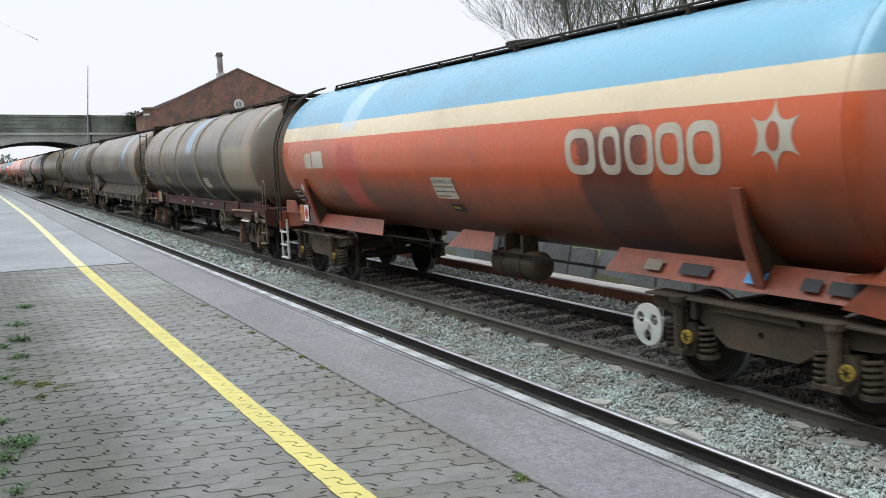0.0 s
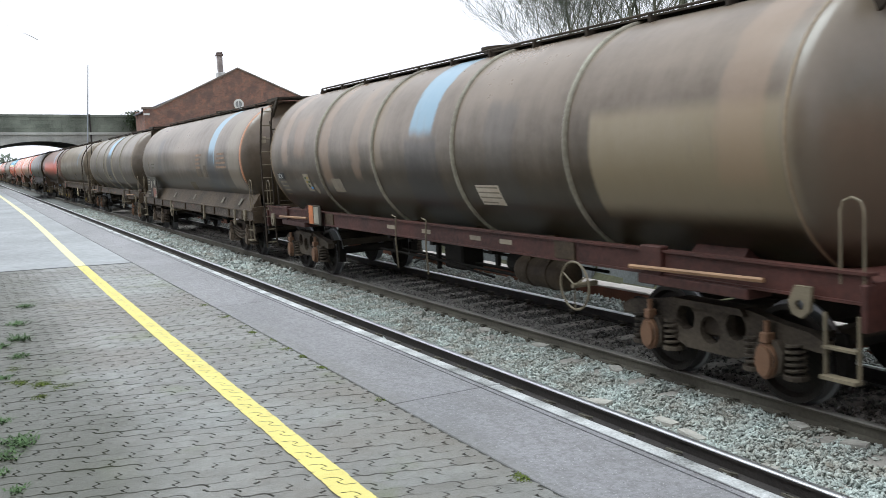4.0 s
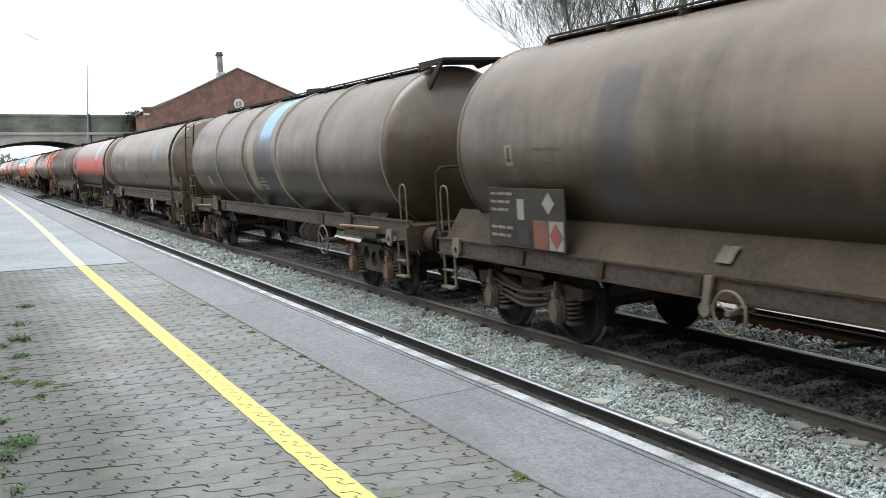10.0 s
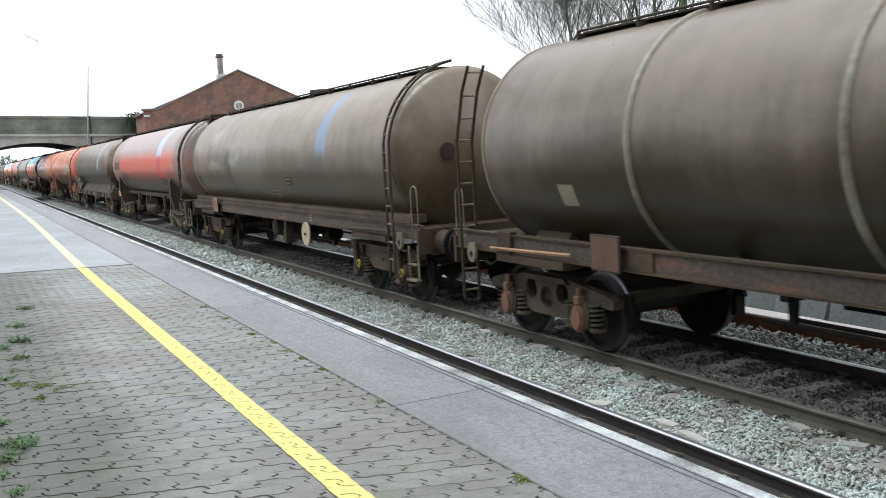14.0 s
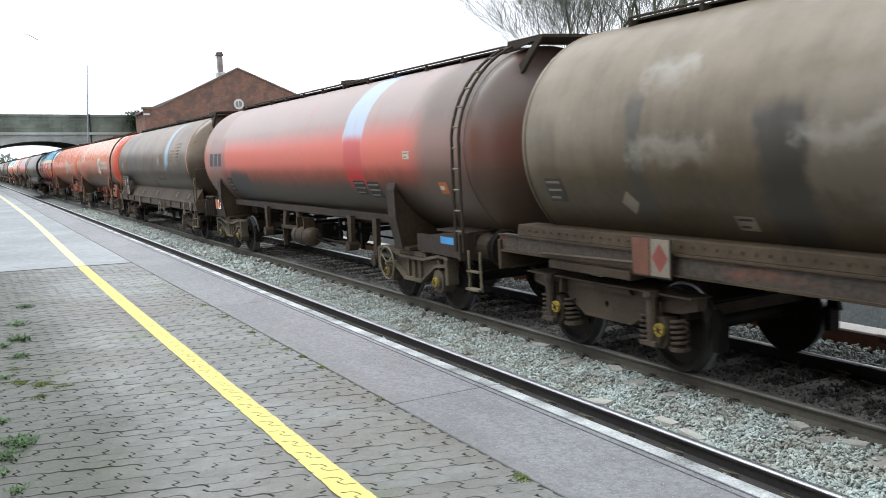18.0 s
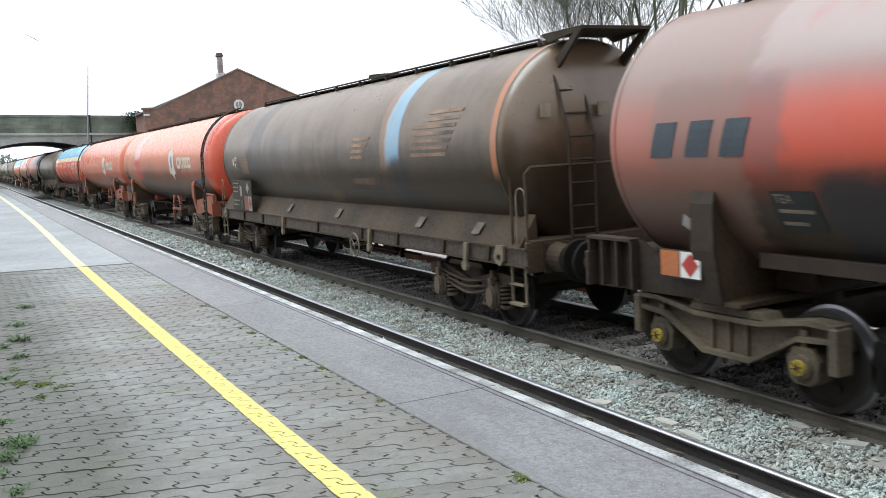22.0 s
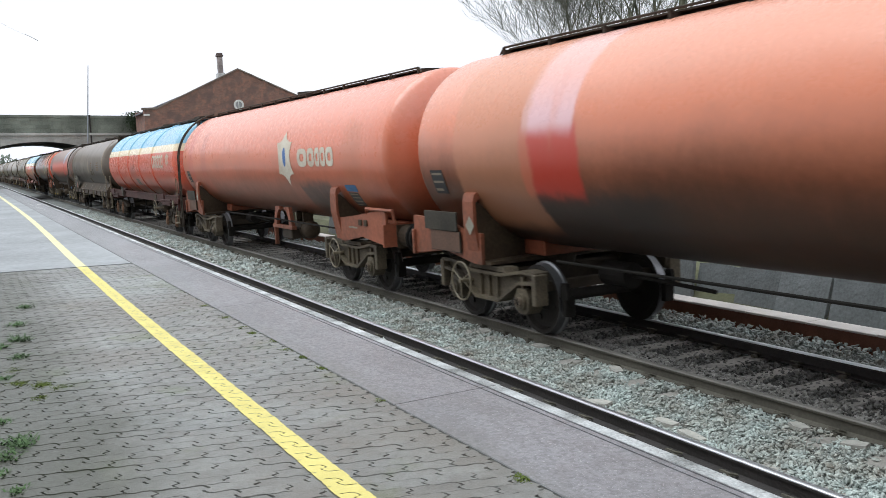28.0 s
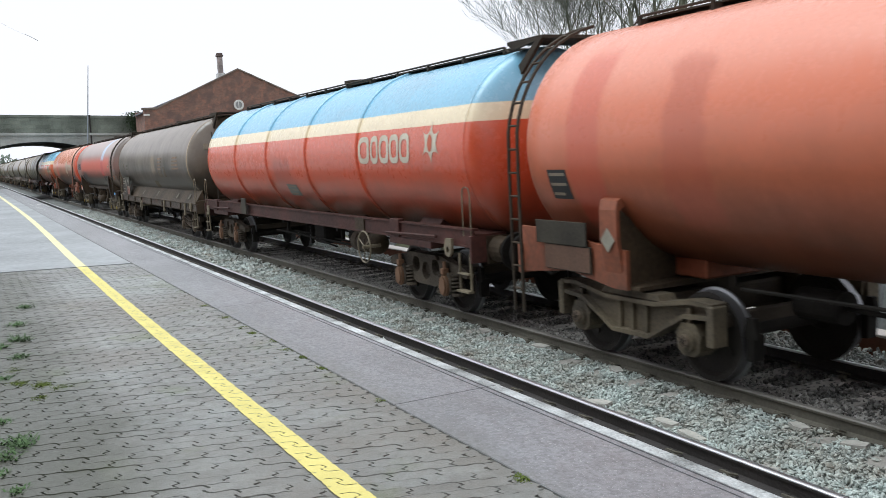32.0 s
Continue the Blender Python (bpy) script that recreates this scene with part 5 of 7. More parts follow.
def wagon(kind, f, r, F, R, paint, style, bog, ribs=(), label="", frame_mat=None, ladders="", walk_span=(0.06, 0.97)):
    """f, r: ends of the barrel; F, R: middles of the bogies, all along the train. style: sole, skirt, saddle or wing."""
    mid = (F + R) / 2
    w = thing("tank_wagon", label, "tank wagon", "train of tank wagons")
    f, r, F, R = f - mid, r - mid, F - mid, R - mid
    dome = [(0.0, 1.0), (0.05, 0.993), (0.10, 0.97), (0.15, 0.925), (0.20, 0.86), (0.27, 0.73), (0.34, 0.54), (0.39, 0.34), (0.42, 0.16), (0.43, 0.0)]
    prof = [(f + d, TR * k) for d, k in dome[::-1]] + [(f + (r - f) * i / 24, TR) for i in range(1, 24)] + [(r - d, TR * k) for d, k in dome]
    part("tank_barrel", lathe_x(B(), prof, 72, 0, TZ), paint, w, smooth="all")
    for x in ribs:
        part("rib", lathe_x(B(), [(x - mid + 0.045 * math.cos(a), TR - 0.012 + 0.05 * math.sin(a)) for a in np.linspace(math.pi, 0, 8)], 72, 0, TZ), RIB if kind in (1, 3) else paint, w, "welded strengthening ring", smooth="all")
    for x in (f - 0.02, r + 0.02) if kind not in (7, 8) else ():
        part("end_seam", lathe_x(B(), [(x - 0.02, TR - 0.005), (x - 0.018, TR + 0.008), (x + 0.018, TR + 0.008), (x + 0.02, TR - 0.005)], 72, 0, TZ), SEAM if kind in (1, 3, 10) else paint, w, "pale worn weld at the tank end" if kind in (1, 3, 10) else "", smooth="all")
    fm = frame_mat or FRAME
    hx, rx = F + 1.95, R - 1.95
    if style in ("sole", "skirt"):
        z0, z1, y = ((1.11, 1.33, 1.26) if kind == 4 else (1.10, 1.35, 1.26) if style == "sole" else (0.95, 1.18, 1.30))
        for s in (-1, 1):
            chan = [(s * y, z0), (s * y, z1), (s * (y - 0.1), z1), (s * (y - 0.1), z1 - 0.025), (s * (y - 0.025), z1 - 0.025), (s * (y - 0.025), z0 + 0.025), (s * (y - 0.1), z0 + 0.025), (s * (y - 0.1), z0)]
            part("solebar", prism(B(), chan, rx, hx, "x"), RUSTY_FRAME if not frame_mat else fm, w)
            bm = box(B(), rx, hx, min(s * y, s * (y + 0.03)), max(s * y, s * (y + 0.03)), z0 - 0.004, z0 + 0.02)
            box(bm, rx, hx, min(s * y, s * (y + 0.03)), max(s * y, s * (y + 0.03)), z1 - 0.02, z1 + 0.004)
            part("solebar_flange", bm, fm, w)
            if kind == 4:
                part("riveted_ledge", prism(B(), [(s * 1.235, 1.335), (s * 1.215, 1.455), (s * 1.19, 1.465), (s * 0.94, 1.465), (s * 0.94, 1.335)], rx + 0.4, hx - 0.4, "x"), fm, w, "riveted plate between solebar and tank")
                bm = B()
                for i in range(int((hx - rx - 1.0) / 0.16)):
                    cyl(bm, (rx + 0.5 + 0.16 * i, s * 1.2, 1.4), (rx + 0.5 + 0.16 * i, s * 1.236, 1.4), 0.014, 6)
                tagged(part("rivets", bm, fm, w), kind="stuff")
            if style == "skirt":
                bm = prism(B(), [(s * 1.30, 1.18), (s * 1.27, 1.20), (s * 1.02, 1.58), (s * 1.0, 1.56), (s * 1.24, 1.18)], rx + 0.5, hx - 0.5, "x")
                for e, q in ((hx - 0.5, 1), (rx + 0.5, -1)):
                    prism(bm, [(s * 1.28, 1.18), (s * 1.02, 1.58), (s * 1.0, 1.18)], e, e + q * 0.3, "x")
                part("skirt_plate", bm, fm, w, "sloping plate from solebar to tank")
                for x in (R + 1.9, R + 3.4, 0.0, F - 3.4, F - 1.9, F - 0.3, F + 1.0, R + 0.3):
                    shared("gusset%d" % s, lambda p: part("solebar_gusset", prism(B(), [(-0.05, 0.97), (0.05, 0.97), (0.1, 1.17), (0.0, 1.17)], s * 1.3, s * 1.335), FRAME, p), w, pose(x, 0, 0))
            else:
                for x in (R + 1.6, R + 3.0, -1.0, 1.0, F - 3.0, F - 1.6):
                    shared("cradle_stay%d" % s, lambda p: part("cradle_stay", box(B(), -0.04, 0.04, min(s * 1.2, s * 0.6), max(s * 1.2, s * 0.6), 1.1, 1.3), FRAME, p), w, pose(x, 0, 0))
                if kind in (1, 3, 9):
                    for c, q in ((F, -1), (R, 1)):
                        part("solebar_post", box(B(), c - 0.72, c - 0.4, min(s * 1.2, s * 1.31), max(s * 1.2, s * 1.31), 1.0, 1.39, 0.01), fm, w, "box-section post on the solebar")
                        part("solebar_doubler", box(B(), c + q * 2.1 - 0.2, c + q * 2.1 + 0.2, min(s * 1.25, s * 1.285), max(s * 1.25, s * 1.285), 1.12, 1.34, 0.006), FRAME, w)
        part("centre_sill", box(B(), rx, hx, -0.35, 0.35, 0.92, 1.12), STEEL, w)
        for c in (F, R):
            for s in (-1, 1):
                part("saddle", prism(B(), [(s * 1.0, 1.1), (s * 1.0, 1.25), (s * 0.85, 1.42), (s * 0.2, 1.2), (s * 0.2, 1.0)], c - 0.35, c + 0.35, "x"), fm, w)
            if style == "sole":
                part("bogie_cover", box(B(), c - 0.75, c + 0.75, -1.32, -1.02, 1.0, 1.1, 0.01), fm, w)
                part("tie_bar", tube(B(), [(c - 0.85, -1.33, 1.16), (c + 0.95, -1.33, 1.2)], 0.025, 6), TIE if kind in (1, 3) else fm, w)
    else:
        for c, sg in ((F, 1), (R, -1)):
            for s in (-1, 1):
                bm = B()
                if style == "wing":
                    x0, x1 = c - 0.04, c + 0.05
                    web = prism(B(), [(s * 1.22, 1.98), (s * 1.31, 1.96), (s * 1.29, 1.8), (s * 1.21, 1.5), (s * 1.04, 1.05), (s * 0.2, 1.05), (s * 0.2, 1.2), (s * 0.9, 1.36), (s * 1.12, 1.62)], x0 + 0.02, x1 - 0.02, "x")
                    prism(bm, [(s * 1.24, 2.01), (s * 1.345, 1.985), (s * 1.315, 1.8), (s * 1.235, 1.5), (s * 1.06, 1.04), (s * 1.03, 1.04), (s * 1.19, 1.5), (s * 1.27, 1.8)], x0 - 0.02, x1 + 0.01, "x")
                else:
                    top = 1.97 if kind == 5 else 1.86
                    x0 = c - (0.42 if sg > 0 else 0.23)
                    prof = [(1.315, top - 0.13), (1.29, top - 0.03), (1.23, top), (1.15, top - 0.01), (1.15, top - 0.06), (1.27, top - 0.14), (1.27, 1.4), (1.17, 0.89), (1.22, 0.89), (1.315, 1.4)]
                    prism(bm, [(s * p, q) for p, q in prof], x0, x0 + 0.29, "x")
                    web = prism(B(), [(s * 1.27, top - 0.1), (s * 1.28, 1.4), (s * 1.18, 0.9), (s * 0.2, 0.9), (s * 0.2, 1.15), (s * 0.8, 1.32), (s * 1.1, 1.62)], x0 + 0.2, x0 + 0.26, "x")
                    prism(web, [(s * 1.2, 0.88), (s * 1.2, 0.92), (s * 0.15, 0.95), (s * 0.15, 0.88)], x0 - 0.1, x0 + 0.5, "x")
                part("saddle_web", web, FRAME, part("saddle_bracket", bm, fm, w, "fin-shaped tank support above the bogie"))
            bm = box(B(), min(c - sg * 0.5, c + sg * 1.95), max(c - sg * 0.5, c + sg * 1.95), -0.5, 0.5, 0.95, 1.2, 0.02)
            for s in (-1, 1):
                if style == "wing":
                    prism(bm, [(c + sg * 0.9, 1.0), (c + sg * 1.95, 0.92), (c + sg * 1.95, 1.5), (c + sg * 1.45, 1.5), (c + sg * 1.2, 1.26)], s * 1.1, s * 1.05)
                elif kind == 5:
                    prism(bm, [(c + sg * 0.3, 0.9), (c + sg * 1.95, 0.87), (c + sg * 1.95, 1.42 if sg < 0 else 1.26), (c + sg * 1.2, 1.42 if sg < 0 else 1.22), (c + sg * 0.7, 1.16), (c + sg * 0.3, 1.16)], s * 1.16, s * 1.1)
                    for q in (1.2, 1.45, 1.7, 1.93) if sg < 0 else ():
                        box(bm, c + sg * q - 0.015, c + sg * q + 0.015, min(s * 1.16, s * 1.26), max(s * 1.16, s * 1.26), 0.9, 1.4)
                    if sg < 0:
                        box(bm, c - 1.95, c - 1.2, min(s * 1.1, s * 1.27), max(s * 1.1, s * 1.27), 1.4, 1.43)
                else:
                    prism(bm, [(c - sg * 0.12, 0.88), (c + sg * 0.1, 0.88), (c + sg * 0.9, 1.0), (c + sg * 1.5, 0.94), (c + sg * 1.95, 0.9), (c + sg * 1.95, 1.47), (c + sg * 1.5, 1.46), (c + sg * 0.4, 1.34), (c - sg * 0.12, 1.3)], s * 1.25, s * 1.2)
            part("end_frame", bm, fm, w, "short end frame carrying the buffers")
            part("end_deck", box(B(), min(c + sg * 0.95, c + sg * 1.95), max(c + sg * 0.95, c + sg * 1.95), -1.14, 1.14, 1.24, 1.27), fm, w)
        if style == "wing":
            for s in (-1, 1):
                for a, b, c, d in ((3.6, 3.66, 7.75, 7.75), (-7.3, -7.2, -2.9, -2.6), (-0.2, 0.0, 0.9, 1.1)):
                    bm = B()
                    lo = [bm.verts.new((x, s * 1.09, 1.03)) for x in (a, d)]
                    hi = [bm.verts.new((x, s * 0.91, 1.27)) for x in (b, c)]
                    bm.faces.new((lo[0], lo[1], hi[1], hi[0]))
                    bmesh.ops.solidify(bm, geom=bm.faces[:], thickness=0.02)
                    part("skirt_plate", bm, fm, w, "short sloping red side plate")
        else:
            for s in (-1, 1):
                if kind == 5:
                    part("side_sill", box(B(), R + 0.3, F - 0.2, s * 0.95 - 0.04, s * 0.95 + 0.04, 1.24, 1.38, 0.008), fm, w)
                    for x, low in ((2.95, 0.72), (4.14, 0.55), (-2.4, 0.7)):
                        bm = prism(B(), [(x - 0.1, 1.3), (x + 0.1, 1.3), (x + 0.06, 0.8), (x + 0.05, low), (x - 0.09, low), (x - 0.08, 0.8)], s * 1.08, s * 1.0)
                        lathe_y(bm, [(-0.1, 0.0), (-0.1, 0.1), (0.1, 0.1), (0.1, 0.0)], 14, x, low + 0.02)
                        bmesh.ops.translate(bm, verts=[v for v in bm.verts if abs(v.co.y) < 0.5], vec=(0, s * 1.04, 0))
                        part("brake_hanger", bm, FRAME, w)
                ho = 1.1 if kind in (7, 8) else -0.9
                bm = box(B(), ho - 0.72, ho + 0.72, min(s * 0.97, s * 0.85), max(s * 0.97, s * 0.85), 0.82, 0.9, 0.01)
                for q in (-1, 1):
                    curve = [(ho + q * (0.16 + 0.3 * math.sin(v)), 0.9 + 0.36 * math.cos(v)) for v in np.linspace(0, math.pi / 2, 6)]
                    prism(bm, curve + [(ho + q * 0.66, 0.9), (ho + q * 0.5, 1.32), (ho + q * 0.16, 1.32)], s * 0.95, s * 0.87)
                part("hanger_box", box(B(), ho - 0.1, ho + 0.55, min(s * 0.93, s * 0.6), max(s * 0.93, s * 0.6), 0.6, 0.82, 0.02), STEEL, w)
                part("hanger_frame", bm, ORANGEFRAME if kind in (7, 8) else FRAME, w)
                part("hanger_leg", box(B(), ho - 0.7, ho - 0.62, min(s * 0.95, s * 0.87), max(s * 0.95, s * 0.87), 0.42, 0.86), ORANGEFRAME if kind in (7, 8) else FRAME, w)
    for sg, e in ((1, hx), (-1, rx)):
        part("headstock", box(B(), e - 0.06 if sg > 0 else e, e if sg > 0 else e + 0.06, -1.3, 1.3, 0.88, 1.26, 0.01), fm, w)
        turn = pose(0, 0, 0, 0, 0, 0 if sg > 0 else 180)
        for y in (-0.87, 0.87):
            shared("buffer", buffer_piece, w, pose(e, y, 1.05) @ turn)
        shared("coupling", coupling_piece, w, pose(e, 0, 1.03) @ turn)
        if style in ("sole", "skirt"):
            for y in (-1.26, 1.26) if kind != 4 or sg > 0 else ():
                shared("staple", staple_piece, w, pose(e - sg * 0.16, y, 1.24))
            if not (sg < 0 and ("r" in ladders or kind == 4)):
                shared("step", step_piece, w, pose(e - sg * 0.25, -1.27, 0.98))
            if kind != 4 or sg > 0:
                shared("eye", eye_piece, w, pose(e - sg * 0.6, -1.335, 1.08))
            part("end_deck", box(B(), min(e, e - sg * 0.9), max(e, e - sg * 0.9), -1.2, 1.2, 1.24, 1.27), fm, w)
    for c in (F, R):
        bogie(bog, w, c)
    if kind in (0, 7, 8):
        part("brake_pipe", tube(B(), [(R + 1.4, -0.9, 1.0), (-1.5, -0.95, 1.02), (1.0, -0.95, 1.02), (F - 1.4, -0.9, 1.0)], 0.02, 6), DARK, w)
        part("brake_cylinder", cyl(cyl(B(), (R + 1.5, -0.2, 0.8), (R + 2.0, -0.2, 0.8), 0.16, 16), (R + 2.0, -0.2, 0.8), (R + 3.4, -0.2, 0.76), 0.025, 8), DARK, w)
    else:
        shared("gear", brake_gear_piece, w, pose(0, 0, 0))
    span = f - r
    top_gear(w, r + span * walk_span[0], r + span * walk_span[1], f, r, (style != "saddle" or kind == 5) and kind != 4)
    if "r" in ladders:
        end_ladder(w, r - 0.62, -1)
    if "f" in ladders:
        end_ladder(w, f + 0.5, 1, 1.25, -0.62, -0.24)
        for y in (-0.86, -0.06):
            part("hazard_plate", box(B(), f + (0.36 if y < -0.5 else 0.46), f + (0.38 if y < -0.5 else 0.48), y - 0.07, y + 0.07, 2.78, 2.95), PALE, w, "small faded plate on the tank end")
    if "b" in ladders:
        side_ladder(w, r - 0.2, 0.45 if kind == 8 else 1.1, steps=FRAME)
    if kind == 4:
        part("end_manhole", cyl(cyl(B(), (f + 0.2, -0.55, 2.44), (f + 0.42, -0.55, 2.44), 0.1, 16), (f + 0.42, -0.55, 2.44), (f + 0.45, -0.55, 2.44), 0.125, 16), STEEL, w, "round cover on the tank end")
    if "s" in ladders:
        side_ladder(w, f + {4: 0.1, 5: -0.08}.get(kind, -0.4), 1.05 if kind == 5 else 0.5)
    train.append((w, mid))
    return w


train = []
EMBLEM = curved_star([(0, 0.32), (-0.26, 0.17), (-0.26, -0.17), (0, -0.32), (0.26, -0.17), (0.26, 0.17)], [(-0.026, 0.03), (-0.09, 0.0), (-0.026, -0.03), (0.026, -0.03), (0.09, 0.0), (0.026, 0.03)])
FATSTAR = curved_star([(0, 0.59), (-0.5, 0.335), (-0.5, -0.335), (0, -0.59), (0.5, -0.335), (0.5, 0.335)], [(-0.12, 0.30), (-0.26, 0.0), (-0.12, -0.30), (0.12, -0.30), (0.26, 0.0), (0.12, 0.30)])


def tag_label(w, x0, x1, z0, z1, base=BLACKP, n=3, ink=PALE):
    lb = part("data_panel", sticker(B(), x0, x1, z0, z1, 0.006), base, w, "stuck-on data panel")
    part("panel_print", label_lines(B(), x0, x1, z0, z1, n), ink, lb)


def lettering(parent, text, x, z, high, material, y=None, lift=0.011):
    """Words in the built-in font, laid on the tank's side or on a flat board at y."""
    cu = bpy.data.curves.new("lettering", "FONT")
    cu.body, cu.size, cu.resolution_u = text, high * 1.42, 2
    source = bpy.data.objects.new("lettering", cu)
    me = bpy.data.meshes.new_from_object(source)
    bpy.data.objects.remove(source)
    bpy.data.curves.remove(cu)
    for v in me.vertices:
        v.co = on_tank(x + v.co.x, z + v.co.y, lift) if y is None else (x + v.co.x, y, z + v.co.y)
    me.materials.clear()
    me.materials.append(material)
    ob = new("lettering", me)
    ob.parent = parent
    return ob


def flat_panel(w, x0, x1, z0, z1, y=-1.34, lean=0.0, diamonds=()):
    bm = box(B(), x0, x1, y - 0.012, y + 0.012, z0, z1, 0.004)
    pn = part("data_board", bm, PLATE, w, "dusty data board on the solebar")
    for cx, cz, h, mm in diamonds:
        bm = prism(B(), [(cx - h, cz), (cx, cz - h), (cx + h, cz), (cx, cz + h)], y - 0.018, y - 0.014)
        part("hazard_diamond", bm, mm, pn)
    return pn


def board(parent, x0, x1, z0, z1, y, mm, name="marking"):
    return part(name, box(B(), x0, x1, y - 0.004, y, z0, z1), mm, parent)


# 1: red, cream and blue
w = wagon(0, 27.7, 13.73, 26.55, 14.87, PAINT[0], "wing", "deep", label="red bogie tank wagon with cream and blue bands", frame_mat=mat("dusty_red_side_plate", (0.31, 0.075, 0.036), 0.4, var=0.5, scale=3, alt=(0.10, 0.045, 0.03)), ladders="b")
name_row(w, ((3.31, 3.86), (3.93, 4.29), (4.36, 4.8), (4.83, 5.23), (5.27, 5.7)), 2.1, 2.6, 0.6, CREAM, "plain cream shape of the owner's name")
RED_EYE = mat("red_emblem_centre", (0.5, 0.1, 0.045), 0.5, var=0.2, scale=6)
EYE_SHAPE = [(0.075 * math.cos(a), 0.125 * math.sin(a)) for a in np.linspace(0, math.tau, 20, endpoint=False)]
em = part("emblem", emblem(B(), 6.32, 2.43, EMBLEM), CREAM, w, "six-pointed cream star emblem")
part("emblem_centre", emblem(B(), 6.3, 2.43, EYE_SHAPE, 0.010), RED_EYE, em)
lb = part("data_panel", sticker(B(), -0.2, 0.45, 1.74, 2.05, 0.006), CREAM, w, "cream warning panel")
lettering(lb, "NO NAKED LIGHT", -0.17, 1.965, 0.06, BLACKP)
part("panel_print", label_lines(B(), -0.2, 0.45, 1.74, 1.95, 3), PALE, lb)
tag_label(w, 0.05, 0.42, 1.55, 1.66, BLACKP, 1, BOX_YELLOW)
tag_label(w, -5.6, -5.24, 2.2, 2.49, CREAM, 1, CREAM)
tag_label(w, -5.19, -4.6, 2.2, 2.52, CREAM, 1, CREAM)
tag_label(w, -6.95, -6.5, 1.48, 1.76, BLACKP, 3, CREAM)
part("hazard_diamond", emblem(B(), -6.22, 1.77, [(0.15, 0), (0, 0.14), (-0.15, 0), (0, -0.14)]), WHITE, w, "white hazard diamond")
shared("white_wheel", white_wheel_piece, w, pose(4.47, -1.22, 0.56))
shared("reservoir", reservoir_piece, w, pose(1.3, -0.75, 0.86))
shared("white_step", white_step_piece, w, pose(-7.6, -1.25, 1.1))
for x0, x1, mm in ((4.25, 4.5, PALE), (4.78, 5.2, BLACKP), (5.66, 5.9, BLUEP), (6.3, 6.5, BLACKP), (6.58, 7.0, BLACKP)):
    bm = B()
    vs = [bm.verts.new(p) for p in ((x0, -1.05, 1.085), (x1, -1.05, 1.085), (x1, -0.975, 1.185), (x0, -0.975, 1.185))]
    bm.faces.new(vs)
    bmesh.ops.translate(bm, verts=bm.verts, vec=(0, -0.035, 0.02))
    part("side_plate_marking", bm, mm, w)
pn = flat_panel(w, -6.55, -6.0, 1.1, 1.46, -1.2)
board(pn, -6.54, -6.29, 1.12, 1.45, -1.213, WARN, "warning_panel")
board(pn, -6.27, -6.01, 1.12, 1.45, -1.213, WHITE, "warning_card")
part("hazard_diamond", prism(B(), [(-6.25, 1.285), (-6.14, 1.14), (-6.03, 1.285), (-6.14, 1.43)], -1.22, -1.216), REDP, pn)
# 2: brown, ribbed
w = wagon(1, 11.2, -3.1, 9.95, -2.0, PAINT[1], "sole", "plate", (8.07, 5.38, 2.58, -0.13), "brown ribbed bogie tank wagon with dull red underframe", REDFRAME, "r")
tag_label(w, 1.85, 2.45, 1.68, 1.95, CREAM, 4, PALE)
tag_label(w, -3.6, -3.1, 1.75, 2.0, PALE, 1, PALE)
lb = part("data_panel", sticker(B(), -6.8, -6.35, 1.96, 2.1, 0.006), BLACKP, w, "black panel with the wagon code")
lettering(lb, "TDA", -6.78, 1.985, 0.1, WHITE)
part("panel_print", label_lines(B(), -6.78, -6.3, 1.6, 1.95, 4, 0.008), PALE, w)
st = part("owner_sticker", sticker(B(), -5.14, -4.82, 1.74, 2.08), PALE, w, "pale sticker with blue and yellow shapes")
for x, z, mm in ((-5.08, 1.98, IVY), (-4.96, 1.98, BOX_YELLOW), (-5.06, 1.9, BOX_YELLOW), (-4.94, 1.9, IVY), (-5.02, 1.82, IVY), (-4.9, 1.78, BLUEP)):
    part("sticker_shape", sticker(B(), x, x + 0.09, z, z + 0.045, 0.009), mm, st)
part("owner_sticker", emblem(B(), -4.62, 1.78, [(0.12, 0), (0.04, 0.13), (-0.08, 0.1), (-0.12, -0.02), (0.0, -0.12)]), PALE, w, "ragged pale sticker")
pn = flat_panel(w, -4.76, -4.1, 1.1, 1.48, -1.36)
board(pn, -4.75, -4.5, 1.11, 1.47, -1.375, WARN, "warning_panel")
board(pn, -4.46, -4.2, 1.13, 1.45, -1.375, DIM_WHITE, "white_card")
shared("handwheel", handwheel_piece, w, pose(4.2, -1.38, 0.86))
shared("reservoir", reservoir_piece, w, pose(2.85, -0.85, 0.82))
for x in (-0.62, 0.46):
    part("hook_handrail", tube(B(), [(x - 0.14, -1.3, 0.6), (x - 0.05, -1.36, 1.05), (x, -1.36, 1.42), (x - 0.14, -1.36, 1.44)], 0.013, 6), RAIL_YELLOW, w)
for x in (-1.2, 0.1, 1.6, 2.4):
    board(w, x, x + 0.3, 1.2, 1.26, -1.262, PALE, "solebar_marking")
